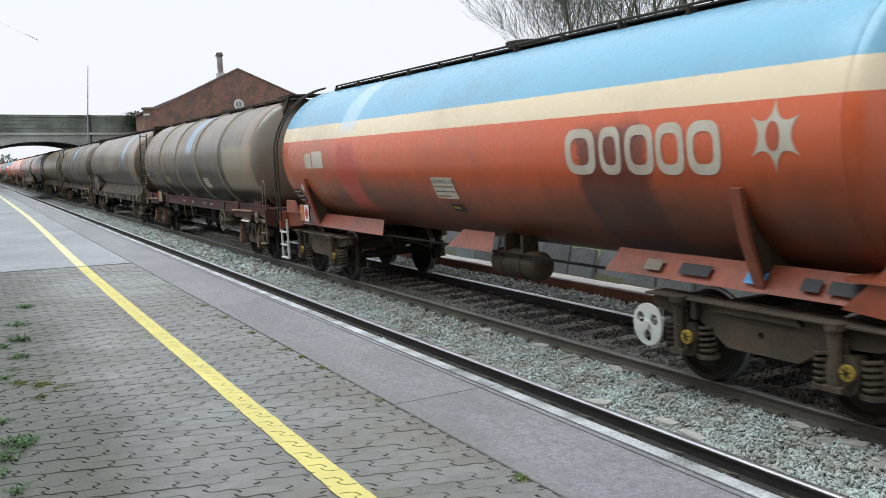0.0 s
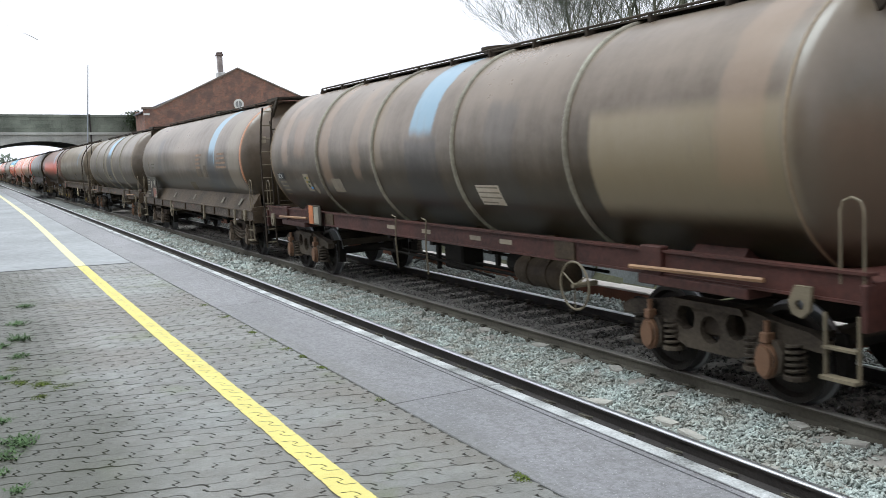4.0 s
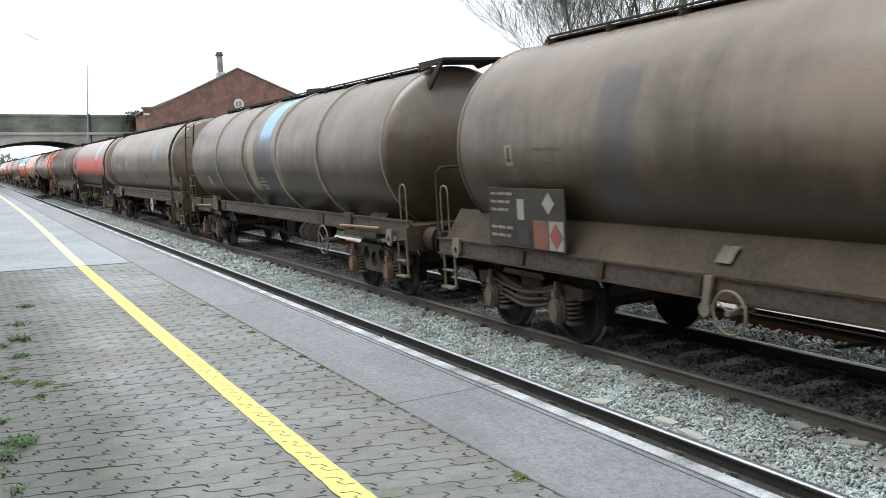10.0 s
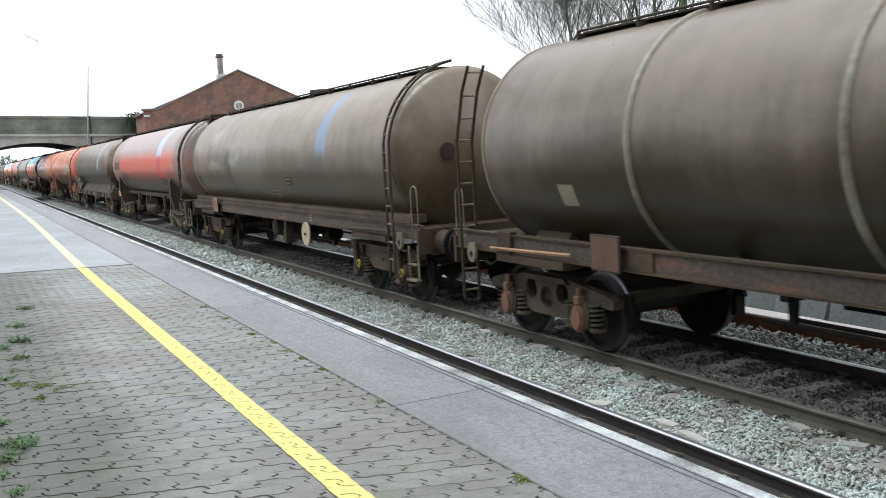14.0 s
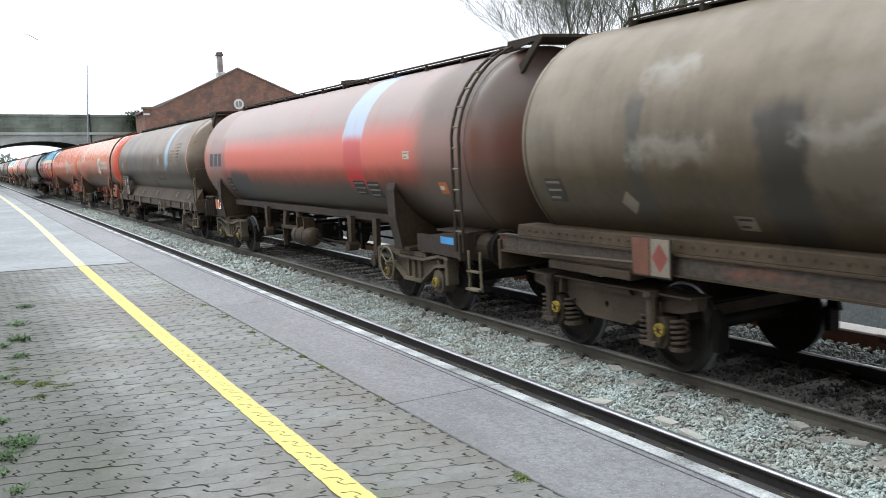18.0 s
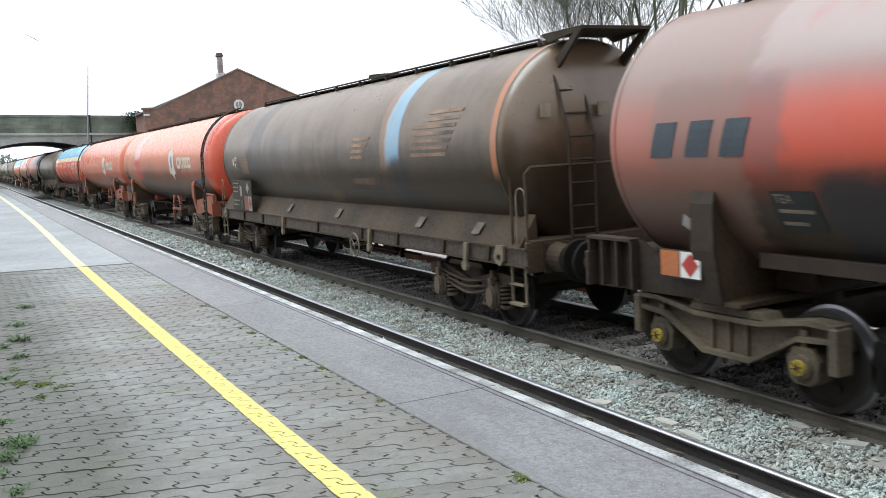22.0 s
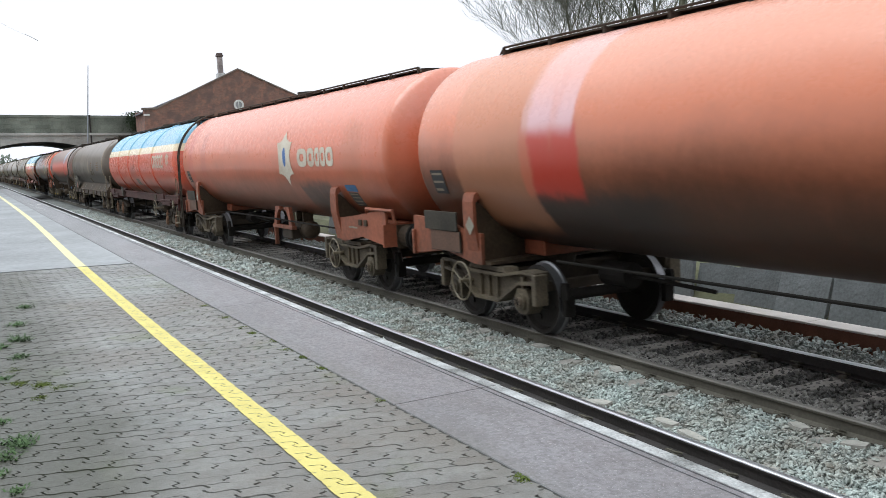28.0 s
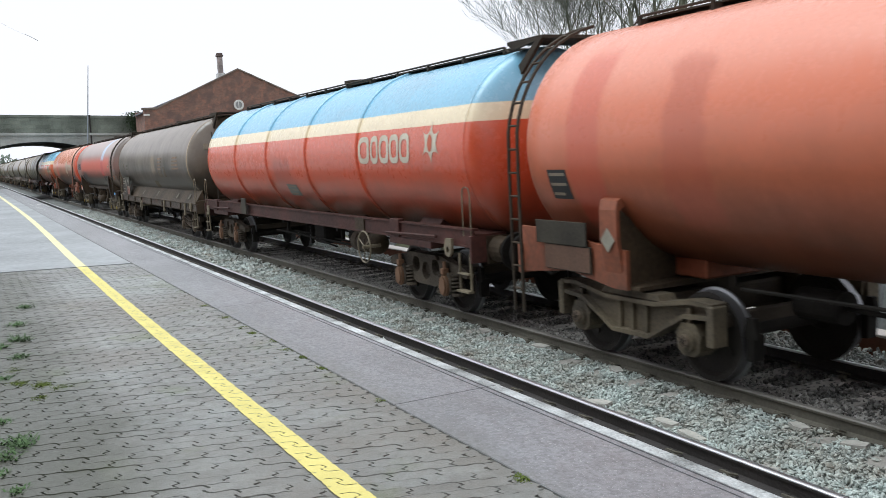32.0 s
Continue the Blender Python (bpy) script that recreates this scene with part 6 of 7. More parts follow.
# 3: brown, smooth, skirted
w = wagon(2, -5.65, -19.5, -7.07, -18.4, PAINT[2], "skirt", "bowed", (), "brown smooth bogie tank wagon with skirted underframe", None, "f")
def striped_wagon(w, dark):
    for i in range(4 if not dark else 7):
        z = (2.22 + 0.115 * i) if not dark else (2.36 + 0.1 * i)
        if i < 4:
            part("stripe_marking", sticker(B(), 2.1 + 0.03 * i, 2.68 + 0.08 * i, z, z + 0.055, 0.006, 0.04), STRIPE, w, "faded painted stripe")
        if dark:
            part("stripe_marking", sticker(B(), 4.55 + (0.5 if i > 4 else 0.0), 5.68 + 0.065 * i, z, z + 0.05, 0.006, 0.035), STRIPE, w, "faded painted stripe")
        else:
            part("stripe_marking", sticker(B(), 4.55 + 0.06 * i, 5.6 - 0.03 * i, z, z + 0.055, 0.006, 0.04), STRIPE, w, "faded painted stripe")
    tan = mat("scuffed_tan_patch", (0.13, 0.095, 0.055), 0.6, var=0.5, scale=8, alt=(0.06, 0.045, 0.03))
    if not dark:
        part("scuffed_patch", sticker(B(), 2.06, 2.72, 1.98, 2.2, 0.004, 0.04), tan, w, "pale scuffed patch")
        part("scuffed_patch", sticker(B(), 3.0, 3.35, 1.98, 2.3, 0.004, 0.03), tan, w, "pale scuffed patch")
    else:
        part("name_panel", sticker(B(), 1.82, 3.2, 1.83, 2.1, 0.006, 0.12), mat("dark_brown_name_panel", (0.05, 0.038, 0.03), 0.5, var=0.3), w, "dark painted name panel")
        part("panel_print", sticker(B(), 2.05, 2.95, 1.92, 2.03, 0.009, 0.05), mat("faded_orange_print", (0.13, 0.075, 0.045), 0.6, var=0.4, scale=25), w)
    part("scuffed_patch", sticker(B(), 0.5, 1.2, 1.58, 1.82, 0.005, 0.1), tan, w, "pale scuffed patch")
    pn = flat_panel(w, -6.0, -4.3, 1.2, 1.93, -1.36, 0, ((-4.62, 1.76, 0.13, DIM_WHITE),))
    board(pn, -4.95, -4.63, 1.22, 1.56, -1.373, DIM_WARN, "warning_panel")
    board(pn, -4.62, -4.33, 1.22, 1.56, -1.373, DIM_WHITE, "warning_card")
    part("hazard_diamond", prism(B(), [(-4.61, 1.39), (-4.475, 1.24), (-4.34, 1.39), (-4.475, 1.54)], -1.382, -1.378), DIM_RED, pn)
    bm = B()
    for i in range(5):
        for x0, x1 in ((-5.93, -5.8), (-5.77, -5.6), (-5.57, -5.42 - 0.05 * (i % 3))):
            box(bm, x0, x1, -1.377, -1.373, 1.84 - 0.1 * i - (0.12 if i > 2 else 0), 1.875 - 0.1 * i - (0.12 if i > 2 else 0))
    part("panel_print", bm, PALE, pn)
    board(pn, -5.3, -5.15, 1.55, 1.8, -1.373, DIM_WHITE)
    board(pn, -5.28, -5.05, 1.25, 1.45, -1.374, BLACKP)
    card = part("anchor_card", sticker(B(), -5.56, -5.38, 2.2, 2.46), PALE, w, "small cream card with a dark mark")
    part("card_mark", sticker(B(), -5.5, -5.45, 2.25, 2.42, 0.009), BLACKP, card)
    part("card_mark", sticker(B(), -5.53, -5.41, 2.25, 2.285, 0.009), BLACKP, card)
    if not dark:
        part("panel_print", sticker(B(), -4.92, -4.38, 2.37, 2.408, 0.009), SKIRT_CARD, w)
        part("panel_print", sticker(B(), -4.92, -4.53, 2.245, 2.283, 0.009), SKIRT_CARD, w)
    for x in (-2.1, 2.7, 6.1):
        shared("lever", lever_piece, w, pose(x, -1.35, 1.08))
    shared("handwheel2", lambda p: handwheel_piece(p, RAIL_YELLOW, 0.2), w, pose(-1.78 if not dark else 2.1, -1.38, 0.87))
    for x in (-2.1, 0.8, 4.3, 6.1):
        bm = B()
        a, b = Vector((x, -1.225, 1.29)), Vector((x, -1.13, 1.44))
        vs = [bm.verts.new(a), bm.verts.new(a + Vector((0.2, 0, 0))), bm.verts.new(b + Vector((0.24, 0, 0))), bm.verts.new(b + Vector((0.04, 0, 0)))]
        bm.faces.new(vs)
        bmesh.ops.translate(bm, verts=bm.verts, vec=(0, -0.02, 0.0))
        part("skirt_marking", bm, SKIRT_CARD, w)
    for x in ((7.55, 7.2) if dark else (-7.7,)):
        part("end_handrail", tube(B(), [(x, -1.25, 1.2), (x, -1.25, 2.1), (x + 0.05, -1.2, 2.18), (x + 0.05, 0.2, 2.18), (x + 0.05, 1.2, 2.18), (x, 1.25, 2.1), (x, 1.25, 1.2)], 0.02, 6), FRAME, w)
    shared("reservoir", reservoir_piece, w, pose(0.9, 0.6, 0.8))
striped_wagon(w, False)
lettering(w, "2", 6.0, 1.03, 0.07, PALE, -1.304)
# 4: brown, ribbed, dark middle
w = wagon(3, -22.12, -36.04, -23.4, -35.15, PAINT[3], "sole", "plate", (-25.22, -27.85, -30.5, -33.1), "brown ribbed bogie tank wagon with blackened middle", None, "r")
tag_label(w, -0.3, 0.28, 1.72, 1.98, PALE, 3, BLACKP)
tag_label(w, -5.2, -4.9, 1.75, 2.0, PALE, 1, PALE)
pn = flat_panel(w, -4.5, -4.0, 1.08, 1.48, -1.36)
board(pn, -4.48, -4.02, 1.1, 1.46, -1.373, BROWN_BOARD, "rusty_panel")
shared("handwheel", handwheel_piece, w, pose(4.2, -1.38, 0.84))
shared("reservoir", reservoir_piece, w, pose(2.2, -0.85, 0.82))
for x in (-0.4, 0.5):
    part("hook_handrail", tube(B(), [(x, -1.28, 1.1), (x, -1.36, 1.15), (x, -1.36, 1.4), (x + 0.12, -1.36, 1.4)], 0.014, 6), RAIL_YELLOW, w)
# 5: grey brown, smooth
w = wagon(4, -39.0, -53.12, -40.2, -52.0, PAINT[4], "sole", "deep", (), "grey-brown smooth bogie tank wagon with scuffed sides", None, "s")
tag_label(w, -0.05, 0.55, 1.57, 1.82, PALE, 3, BLACKP)
tag_label(w, 1.42, 1.85, 1.87, 2.05, BLACKP, 2, BOX_YELLOW)
tag_label(w, -6.68, -6.35, 1.78, 2.05, mat("grimy_dark_label", (0.05, 0.046, 0.038), 0.6, var=0.3), 3, PALE)
tag_label(w, -3.82, -3.58, 1.58, 1.72, PALE, 2, BLACKP)
part("hazard_diamond", emblem(B(), -5.22, 1.8, [(0.14, 0), (0, 0.13), (-0.14, 0), (0, -0.13)]), PALE, w, "faded hazard diamond")
pn = flat_panel(w, -5.06, -4.48, 1.08, 1.48, -1.34)
board(pn, -5.05, -4.79, 1.1, 1.47, -1.353, DIM_WARN, "warning_panel")
board(pn, -4.77, -4.49, 1.1, 1.47, -1.353, PALE, "warning_card")
part("hazard_diamond", prism(B(), [(-4.75, 1.285), (-4.63, 1.14), (-4.51, 1.285), (-4.63, 1.43)], -1.36, -1.356), DIM_RED, pn)
bm = lathe_y(B(), [(-1.1, 0.0), (-1.1, 0.15), (-1.07, 0.19), (-0.4, 0.19), (-0.37, 0.0)], 20, -0.26, 0.88)
box(bm, -0.32, -0.2, -0.9, -0.6, 1.0, 1.14)
part("brake_cylinder", bm, STEEL, w, "dark dusty brake cylinder", smooth=True)
bm = box(B(), 0.74, 0.92, -1.2, -1.04, 0.6, 0.9, 0.012)
box(bm, 0.76, 0.9, -1.18, -1.06, 0.9, 1.12)
part("hanging_post", bm, FRAME, w, "square post hanging under the solebar")
part("gear_box", box(B(), 1.92, 2.24, -1.16, -0.75, 0.84, 1.12, 0.015), DARK, w)
# the box's pale face is built as a plate of its own
part("gear_plate", box(B(), 2.25, 2.47, -1.18, -1.15, 0.88, 1.115, 0.006), SKIRT_CARD, w, "pale plate forming one face of the gear box")
bm = lathe_y(B(), [(-1.372, 0.0), (-1.372, 0.215), (-1.38, 0.222), (-1.38, 0.232), (-1.37, 0.24), (-1.352, 0.24), (-1.352, 0.0)], 36, 2.77, 0.92)
disc = part("handwheel", bm, mat("cream_disc_paint", (0.42, 0.37, 0.25), 0.5, var=0.3, scale=5, alt=(0.30, 0.22, 0.12)), w, "solid cream disc brake handwheel")
part("hub", cyl(B(), (2.77, -1.4, 0.92), (2.77, -1.1, 0.92), 0.026, 10), DARK, disc)
for i in range(3):
    part("solebar_marking", box(B(), 2.76, 2.92 - 0.03 * (i % 2), -1.267, -1.26, 1.17 + 0.055 * i, 1.2 + 0.055 * i), PALE, w)
tube_run = tube(B(), [(0.9, -1.1, 1.02), (1.05, -1.15, 0.93), (1.25, -1.12, 1.08)], 0.012, 5)
part("brake_pipe", tube_run, DARK, w)
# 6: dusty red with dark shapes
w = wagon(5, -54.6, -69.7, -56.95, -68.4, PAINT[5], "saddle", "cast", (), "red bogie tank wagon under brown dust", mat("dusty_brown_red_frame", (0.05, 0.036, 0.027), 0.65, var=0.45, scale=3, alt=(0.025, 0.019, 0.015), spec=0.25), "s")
SHAPE_DARK = mat("dark_blue_grey_shapes", (0.06, 0.075, 0.09), 0.6, var=0.3)
for x0, x1 in ((-6.45, -6.05), (-5.97, -5.58), (-5.53, -5.14)):
    part("name_shape", sticker(B(), x0, x1 - 0.1, 2.27, 2.6, 0.006, 0.1), SHAPE_DARK, w, "dark slanted shape of the owner's name")
tag_label(w, 6.1, 6.32, 2.32, 2.44, CREAM, 2, PALE)
tag_label(w, 3.8, 4.3, 1.72, 1.97, BLACKP, 3, PALE)
tag_label(w, 4.4, 4.9, 1.68, 1.95, BLACKP, 3, PALE)
lb = part("data_panel", sticker(B(), -5.02, -4.55, 1.62, 1.97, 0.006), BLACKP, w, "black panel with the wagon code")
lettering(lb, "TEA", -4.99, 1.865, 0.08, PALE)
part("panel_print", label_lines(B(), -5.0, -4.57, 1.63, 1.85, 2), PALE, lb)
tag_label(w, 7.1, 7.35, 1.8, 1.98, WARN, 1, CREAM)
board(w, 7.15, 7.55, 1.1, 1.2, -1.32, BLUEP, "blue_plate")
shared("handwheel", handwheel_piece, w, pose(5.0, -1.25, 0.62))
shared("step", step_piece, w, pose(8.0, -1.25, 1.02))
shared("reservoir", reservoir_piece, w, pose(0.05, -0.95, 0.74))
shared("reservoir", reservoir_piece, w, pose(-0.7, 0.6, 0.8))
pn = flat_panel(w, -6.42, -5.85, 1.1, 1.38, -1.28)
board(pn, -6.41, -6.15, 1.12, 1.37, -1.293, WARN, "warning_panel")
board(pn, -6.13, -5.86, 1.12, 1.37, -1.293, WHITE, "warning_card")
part("hazard_diamond", prism(B(), [(-6.11, 1.245), (-5.995, 1.13), (-5.88, 1.245), (-5.995, 1.36)], -1.3, -1.296), REDP, pn)
part("hazard_diamond", emblem(B(), -6.2, 1.6, [(0.12, 0), (0, 0.12), (-0.12, 0), (0, -0.12)]), WHITE, w, "white hazard diamond")
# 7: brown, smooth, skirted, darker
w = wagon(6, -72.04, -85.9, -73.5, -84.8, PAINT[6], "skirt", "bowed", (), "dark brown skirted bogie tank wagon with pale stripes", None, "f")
striped_wagon(w, True)
tag_label(w, -5.83, -5.7, 2.3, 2.45, CREAM, 1, CREAM)
tag_label(w, -5.62, -5.45, 2.25, 2.5, CREAM, 1, BLACKP)
part("panel_frame", sticker(B(), -5.05, -4.45, 2.1, 2.5), mat("brown_panel_patch", (0.16, 0.10, 0.065), 0.6, var=0.25), w, "brown painted square")


def orange_wagon(kind, f, r, F, R, paint, ladders, label):
    w = wagon(kind, f, r, F, R, paint, "saddle", "cast_dull", (), label, ORANGEFRAME, ladders)
    part("emblem", emblem(B(), 2.85, 2.42, FATSTAR, inner=0.0), CREAM, w, "cream star emblem with a blue centre")
    part("emblem_centre", emblem(B(), 2.86, 2.45, [(0.10 * math.cos(a), 0.2 * math.sin(a)) for a in np.linspace(0, math.tau, 20, endpoint=False)], 0.010), LOGOBLUE, w)
    name_row(w, ((3.71, 4.28), (4.33, 4.71), (4.76, 5.02), (5.05, 5.34), (5.37, 5.75)), 2.24, 2.6, 0.42, CREAM, "plain cream shape of the owner's name")
    tag_label(w, -6.92, -6.55, 1.82, 2.16, BLACKP, 3, PALE)
    part("blue_label", sticker(B(), 5.97, 6.5, 1.78, 1.9), mat("faded_blue_label", (0.05, 0.16, 0.32), 0.6, var=0.35, scale=12), w, "faded blue label")
    tag_label(w, 6.0, 6.45, 1.5, 1.76, mat("grimy_label", (0.07, 0.065, 0.055), 0.6, var=0.35), 4, PALE)
    pn = flat_panel(w, -7.25, -6.25, 1.3, 1.57, -1.30)
    pn = flat_panel(w, -7.1, -6.2, 1.0, 1.3, -1.28, 0, ())
    board(pn, -7.09, -6.21, 1.01, 1.29, -1.293, BROWN_BOARD, "warning_panel")
    bm = prism(B(), [(-5.84, 1.28), (-5.72, 1.41), (-5.84, 1.54), (-5.96, 1.41)], -1.325, -1.321)
    part("hazard_diamond", bm, DIM_WHITE, w)
    part("front_handrail", tube(B(), [(6.9, -1.22, 1.35), (6.9, -1.25, 1.5), (8.0, -1.25, 1.5), (8.0, -1.22, 1.3)], 0.03, 6), ORANGEFRAME, w)
    for x in (6.62, 6.86):
        part("label_holder", box(B(), x - 0.07, x + 0.07, -1.275, -1.25, 1.2, 1.3, 0.005), FRAME, w, "small dusty label holder")
    part("frame_print", box(B(), 6.05, 6.45, -1.256, -1.252, 1.13, 1.16), PALE, w)
    shared("handwheel", handwheel_piece, w, pose(5.2, -1.25, 0.6))
    if kind == 7:
        shared("handwheel", handwheel_piece, w, pose(-6.3, -1.25, 0.6))
    shared("reservoir", reservoir_piece, w, pose(1.5, -0.55, 0.8))
    return w


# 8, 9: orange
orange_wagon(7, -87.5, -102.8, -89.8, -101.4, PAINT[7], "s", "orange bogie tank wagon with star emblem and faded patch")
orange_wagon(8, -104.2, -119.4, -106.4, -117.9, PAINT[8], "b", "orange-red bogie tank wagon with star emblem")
# 10: red, cream and blue, ribbed
w = wagon(9, -121.0, -135.7, -123.0, -134.9, PAINT[9], "sole", "plate", (-132.86, -130.21, -127.54, -124.84), "red ribbed bogie tank wagon with cream and blue bands", REDFRAME, "")
name_row(w, ((4.2, 4.68), (4.73, 5.04), (5.09, 5.46), (5.49, 5.84), (5.87, 6.23)), 2.27, 2.72, 0.6, CREAM, "plain cream shape of the owner's name")
em = part("emblem", emblem(B(), 6.95, 2.55, EMBLEM), CREAM, w, "six-pointed cream star emblem")
part("emblem_centre", emblem(B(), 6.93, 2.55, EYE_SHAPE, 0.010), RED_EYE, em)
tag_label(w, -0.25, 0.42, 1.63, 1.87, mat("grey_green_label", (0.12, 0.14, 0.12), 0.6, var=0.3), 3, PALE)
flat_panel(w, -3.6, -3.2, 1.12, 1.5, -1.36)
shared("handwheel", handwheel_piece, w, pose(4.25, -1.38, 0.86))
shared("reservoir", reservoir_piece, w, pose(3.2, -0.85, 0.83))
# 11: brown, skirted
w = wagon(10, -138.4, -152.3, -139.9, -151.0, PAINT[10], "skirt", "bowed", (), "brown skirted bogie tank wagon with tan smears", None, "f")
striped_wagon(w, False)
# the rest of the train follows, alike
for k, src in enumerate((5, 7, 0, 1, 4, 6, 3, 2, 1, 4, 6)):
    a, _ = train[src]
    mid = -145.45 - 16.62 * (k + 1)
    c = copy_thing(a, pose(0, 0, 0))
    train.append((c, mid))
wheels = [o for w, _ in train for b in w.children if b.name.startswith("bogie") and not b.name.startswith("bogie_") for o in b.children if o.name.startswith("wheelset")]


# ---- trees and scrub beyond the railway ----
def bare_tree(name, at, height, spread, stems, seed, label, levels=5, limb=0.13, lean=(0, 0)):
    rng = random.Random(seed)
    V, F, TV, TF = [], [], [], []

    def seg(a, b, ra, rb, n, thick):
        vs, fs = (TV, TF) if thick else (V, F)
        ra, rb = max(ra, 0.004), max(rb, 0.004)
        d = (b - a).normalized()
        u = d.orthogonal().normalized()
        w = d.cross(u)
        k0 = len(vs)
        for p, r in ((a, ra), (b, rb)):
            vs.extend((p + r * (math.cos(i * math.tau / n) * u + math.sin(i * math.tau / n) * w))[:] for i in range(n))
        fs.extend((k0 + i, k0 + (i + 1) % n, k0 + n + (i + 1) % n, k0 + n + i) for i in range(n))

    def grow(p, d, length, r, level):
        n = 3 if level < levels - 1 else 2
        for i in range(n):
            d = (d + Vector((rng.uniform(-1, 1), rng.uniform(-1, 1), rng.uniform(-0.5, 0.9))) * (0.3 if level > 1 else 0.2 if level else 0.09)).normalized()
            q = p + d * length / n
            r1 = r * (1 - 0.3 * (i + 1) / n)
            seg(p, q, r * (1 - 0.3 * i / n), r1, 7 if level < 2 else 3, level < 2)
            if level < levels and (i or level):
                for _ in range(2 if level < 3 or rng.random() < 0.3 else 1):
                    side = Vector((rng.uniform(-1, 1), rng.uniform(-1, 1), rng.uniform(0.0, 0.8))).normalized()
                    grow(q, (d * 0.9 + side * rng.uniform(0.55, 1.0)).normalized(), length * rng.uniform(0.5, 0.72), r1 * rng.uniform(0.38, 0.52), level + 1)
            p = q

    for s in range(stems):
        a = s * math.tau / stems + rng.uniform(-0.4, 0.4)
        out = spread * (0.0 if stems == 1 else 1.0)
        d = Vector((math.cos(a) * out + lean[0], math.sin(a) * out + lean[1], 1)).normalized()
        grow(Vector((0.25 * math.cos(a) * (stems > 1), 0.25 * math.sin(a) * (stems > 1), -0.5)), d, height * rng.uniform(0.5, 0.62), limb * 0.75 * rng.uniform(0.8, 1.15), 0)
    tree = thing(name, label, "tree", m=pose(*at))
    for nm, vs, fs, mm in (("trunk", TV, TF, BARK), ("crown", V, F, TWIG)):
        me = bpy.data.meshes.new(nm)
        me.from_pydata(vs, [], fs)
        me.materials.append(mm)
        ob = new(nm, me)
        ob.parent = tree
        if nm == "crown":
            ob["kind"] = "stuff"
    return tree


bare_tree("bare_tree", (-25.1, 18.4, 1.1), 9.2, 0.17, 7, 1, "bare many-stemmed winter tree on the bank", 5, 0.055)
bare_tree("bare_tree", (-24.6, 18.6, 1.1), 10.5, 0.15, 3, 2, "bare winter tree with slim grey stems", 5, 0.07)
bare_tree("bare_tree", (-20.6, 17.6, 1.1), 10.0, 0.25, 2, 3, "bare tree with thick mossy limbs", 5, 0.13, (-0.1, 0))
bare_tree("bare_tree", (-17.4, 18.4, 1.1), 10.0, 0.2, 3, 4, "bare winter tree with forked trunk", 5, 0.1)
bare_tree("bare_tree", (-14.2, 16.4, 1.0), 9.0, 0.22, 3, 5, "bare winter tree above the scrub", 5, 0.09)
bare_tree("bare_tree", (-11.4, 15.6, 0.9), 8.5, 0.25, 3, 6, "bare twiggy tree above the scrub", 5, 0.08)
bare_tree("bare_tree", (-22.8, 19.6, 1.2), 10.6, 0.2, 4, 8, "bare winter tree with pale upright twigs", 5, 0.07)
bare_tree("bare_tree", (-15.9, 19.8, 1.2), 10.6, 0.22, 4, 9, "bare winter tree with tangled twigs", 5, 0.09)
bare_tree("bare_tree", (-8.6, 15.0, 0.9), 8.5, 0.25, 3, 7, "bare twiggy tree beside the bank", 5, 0.11)


def scrub(name, x0, x1, y0, y1, top, stalks, leaves, seed, label):
    """Brambles and ivy: thin crossing stalks and small leaves."""
    rng = np.random.default_rng(seed)
    V, F = [], []
    for _ in range(stalks):
        x, y = rng.uniform(x0, x1), rng.uniform(y0, y1)
        p, d = Vector((x, y, 0.2)), Vector((rng.normal() * 0.4, rng.normal() * 0.4, 1.0))
        h, r = top * rng.uniform(0.5, 1.1), rng.uniform(0.006, 0.018)
        for i in range(4):
            d = (d + Vector((rng.normal(), rng.normal(), -0.25 * i)) * 0.35).normalized()
            q = p + d * h / 3
            k = len(V)
            u = d.orthogonal().normalized()
            w = d.cross(u)
            V += [(a + rr * (math.cos(t) * u + math.sin(t) * w))[:] for a, rr in ((p, r), (q, r * 0.75)) for t in (0, 2.1, 4.2)]
            F += [(k + j, k + (j + 1) % 3, k + 3 + (j + 1) % 3, k + 3 + j) for j in range(3)]
            p, r = q, r * 0.75
    holder = thing(name, label, "undergrowth", kind="stuff")
    me = bpy.data.meshes.new("stalks")
    me.from_pydata(V, [], F)
    me.materials.append(TWIG)
    new("stalks", me).parent = holder
    n = leaves
    c = np.stack([rng.uniform(x0, x1, n), rng.uniform(y0, y1, n), 0.15 + top * rng.beta(1.3, 1.8, n)], -1)
    a, b = rng.normal(size=(n, 3)), rng.normal(size=(n, 3))
    a /= np.linalg.norm(a, axis=1)[:, None]
    b -= a * (a * b).sum(1)[:, None]
    b /= np.linalg.norm(b, axis=1)[:, None]
    s = rng.uniform(0.025, 0.06, n)[:, None]
    pts = np.stack([c - a * s, c + b * s * 0.6, c + a * s, c - b * s * 0.6], 1).reshape(-1, 3)
    me = bpy.data.meshes.new("leaves")
    me.from_pydata(pts.tolist(), [], np.arange(4 * n).reshape(n, 4).tolist())
    me.materials.append(IVY)
    new("leaves", me).parent = holder


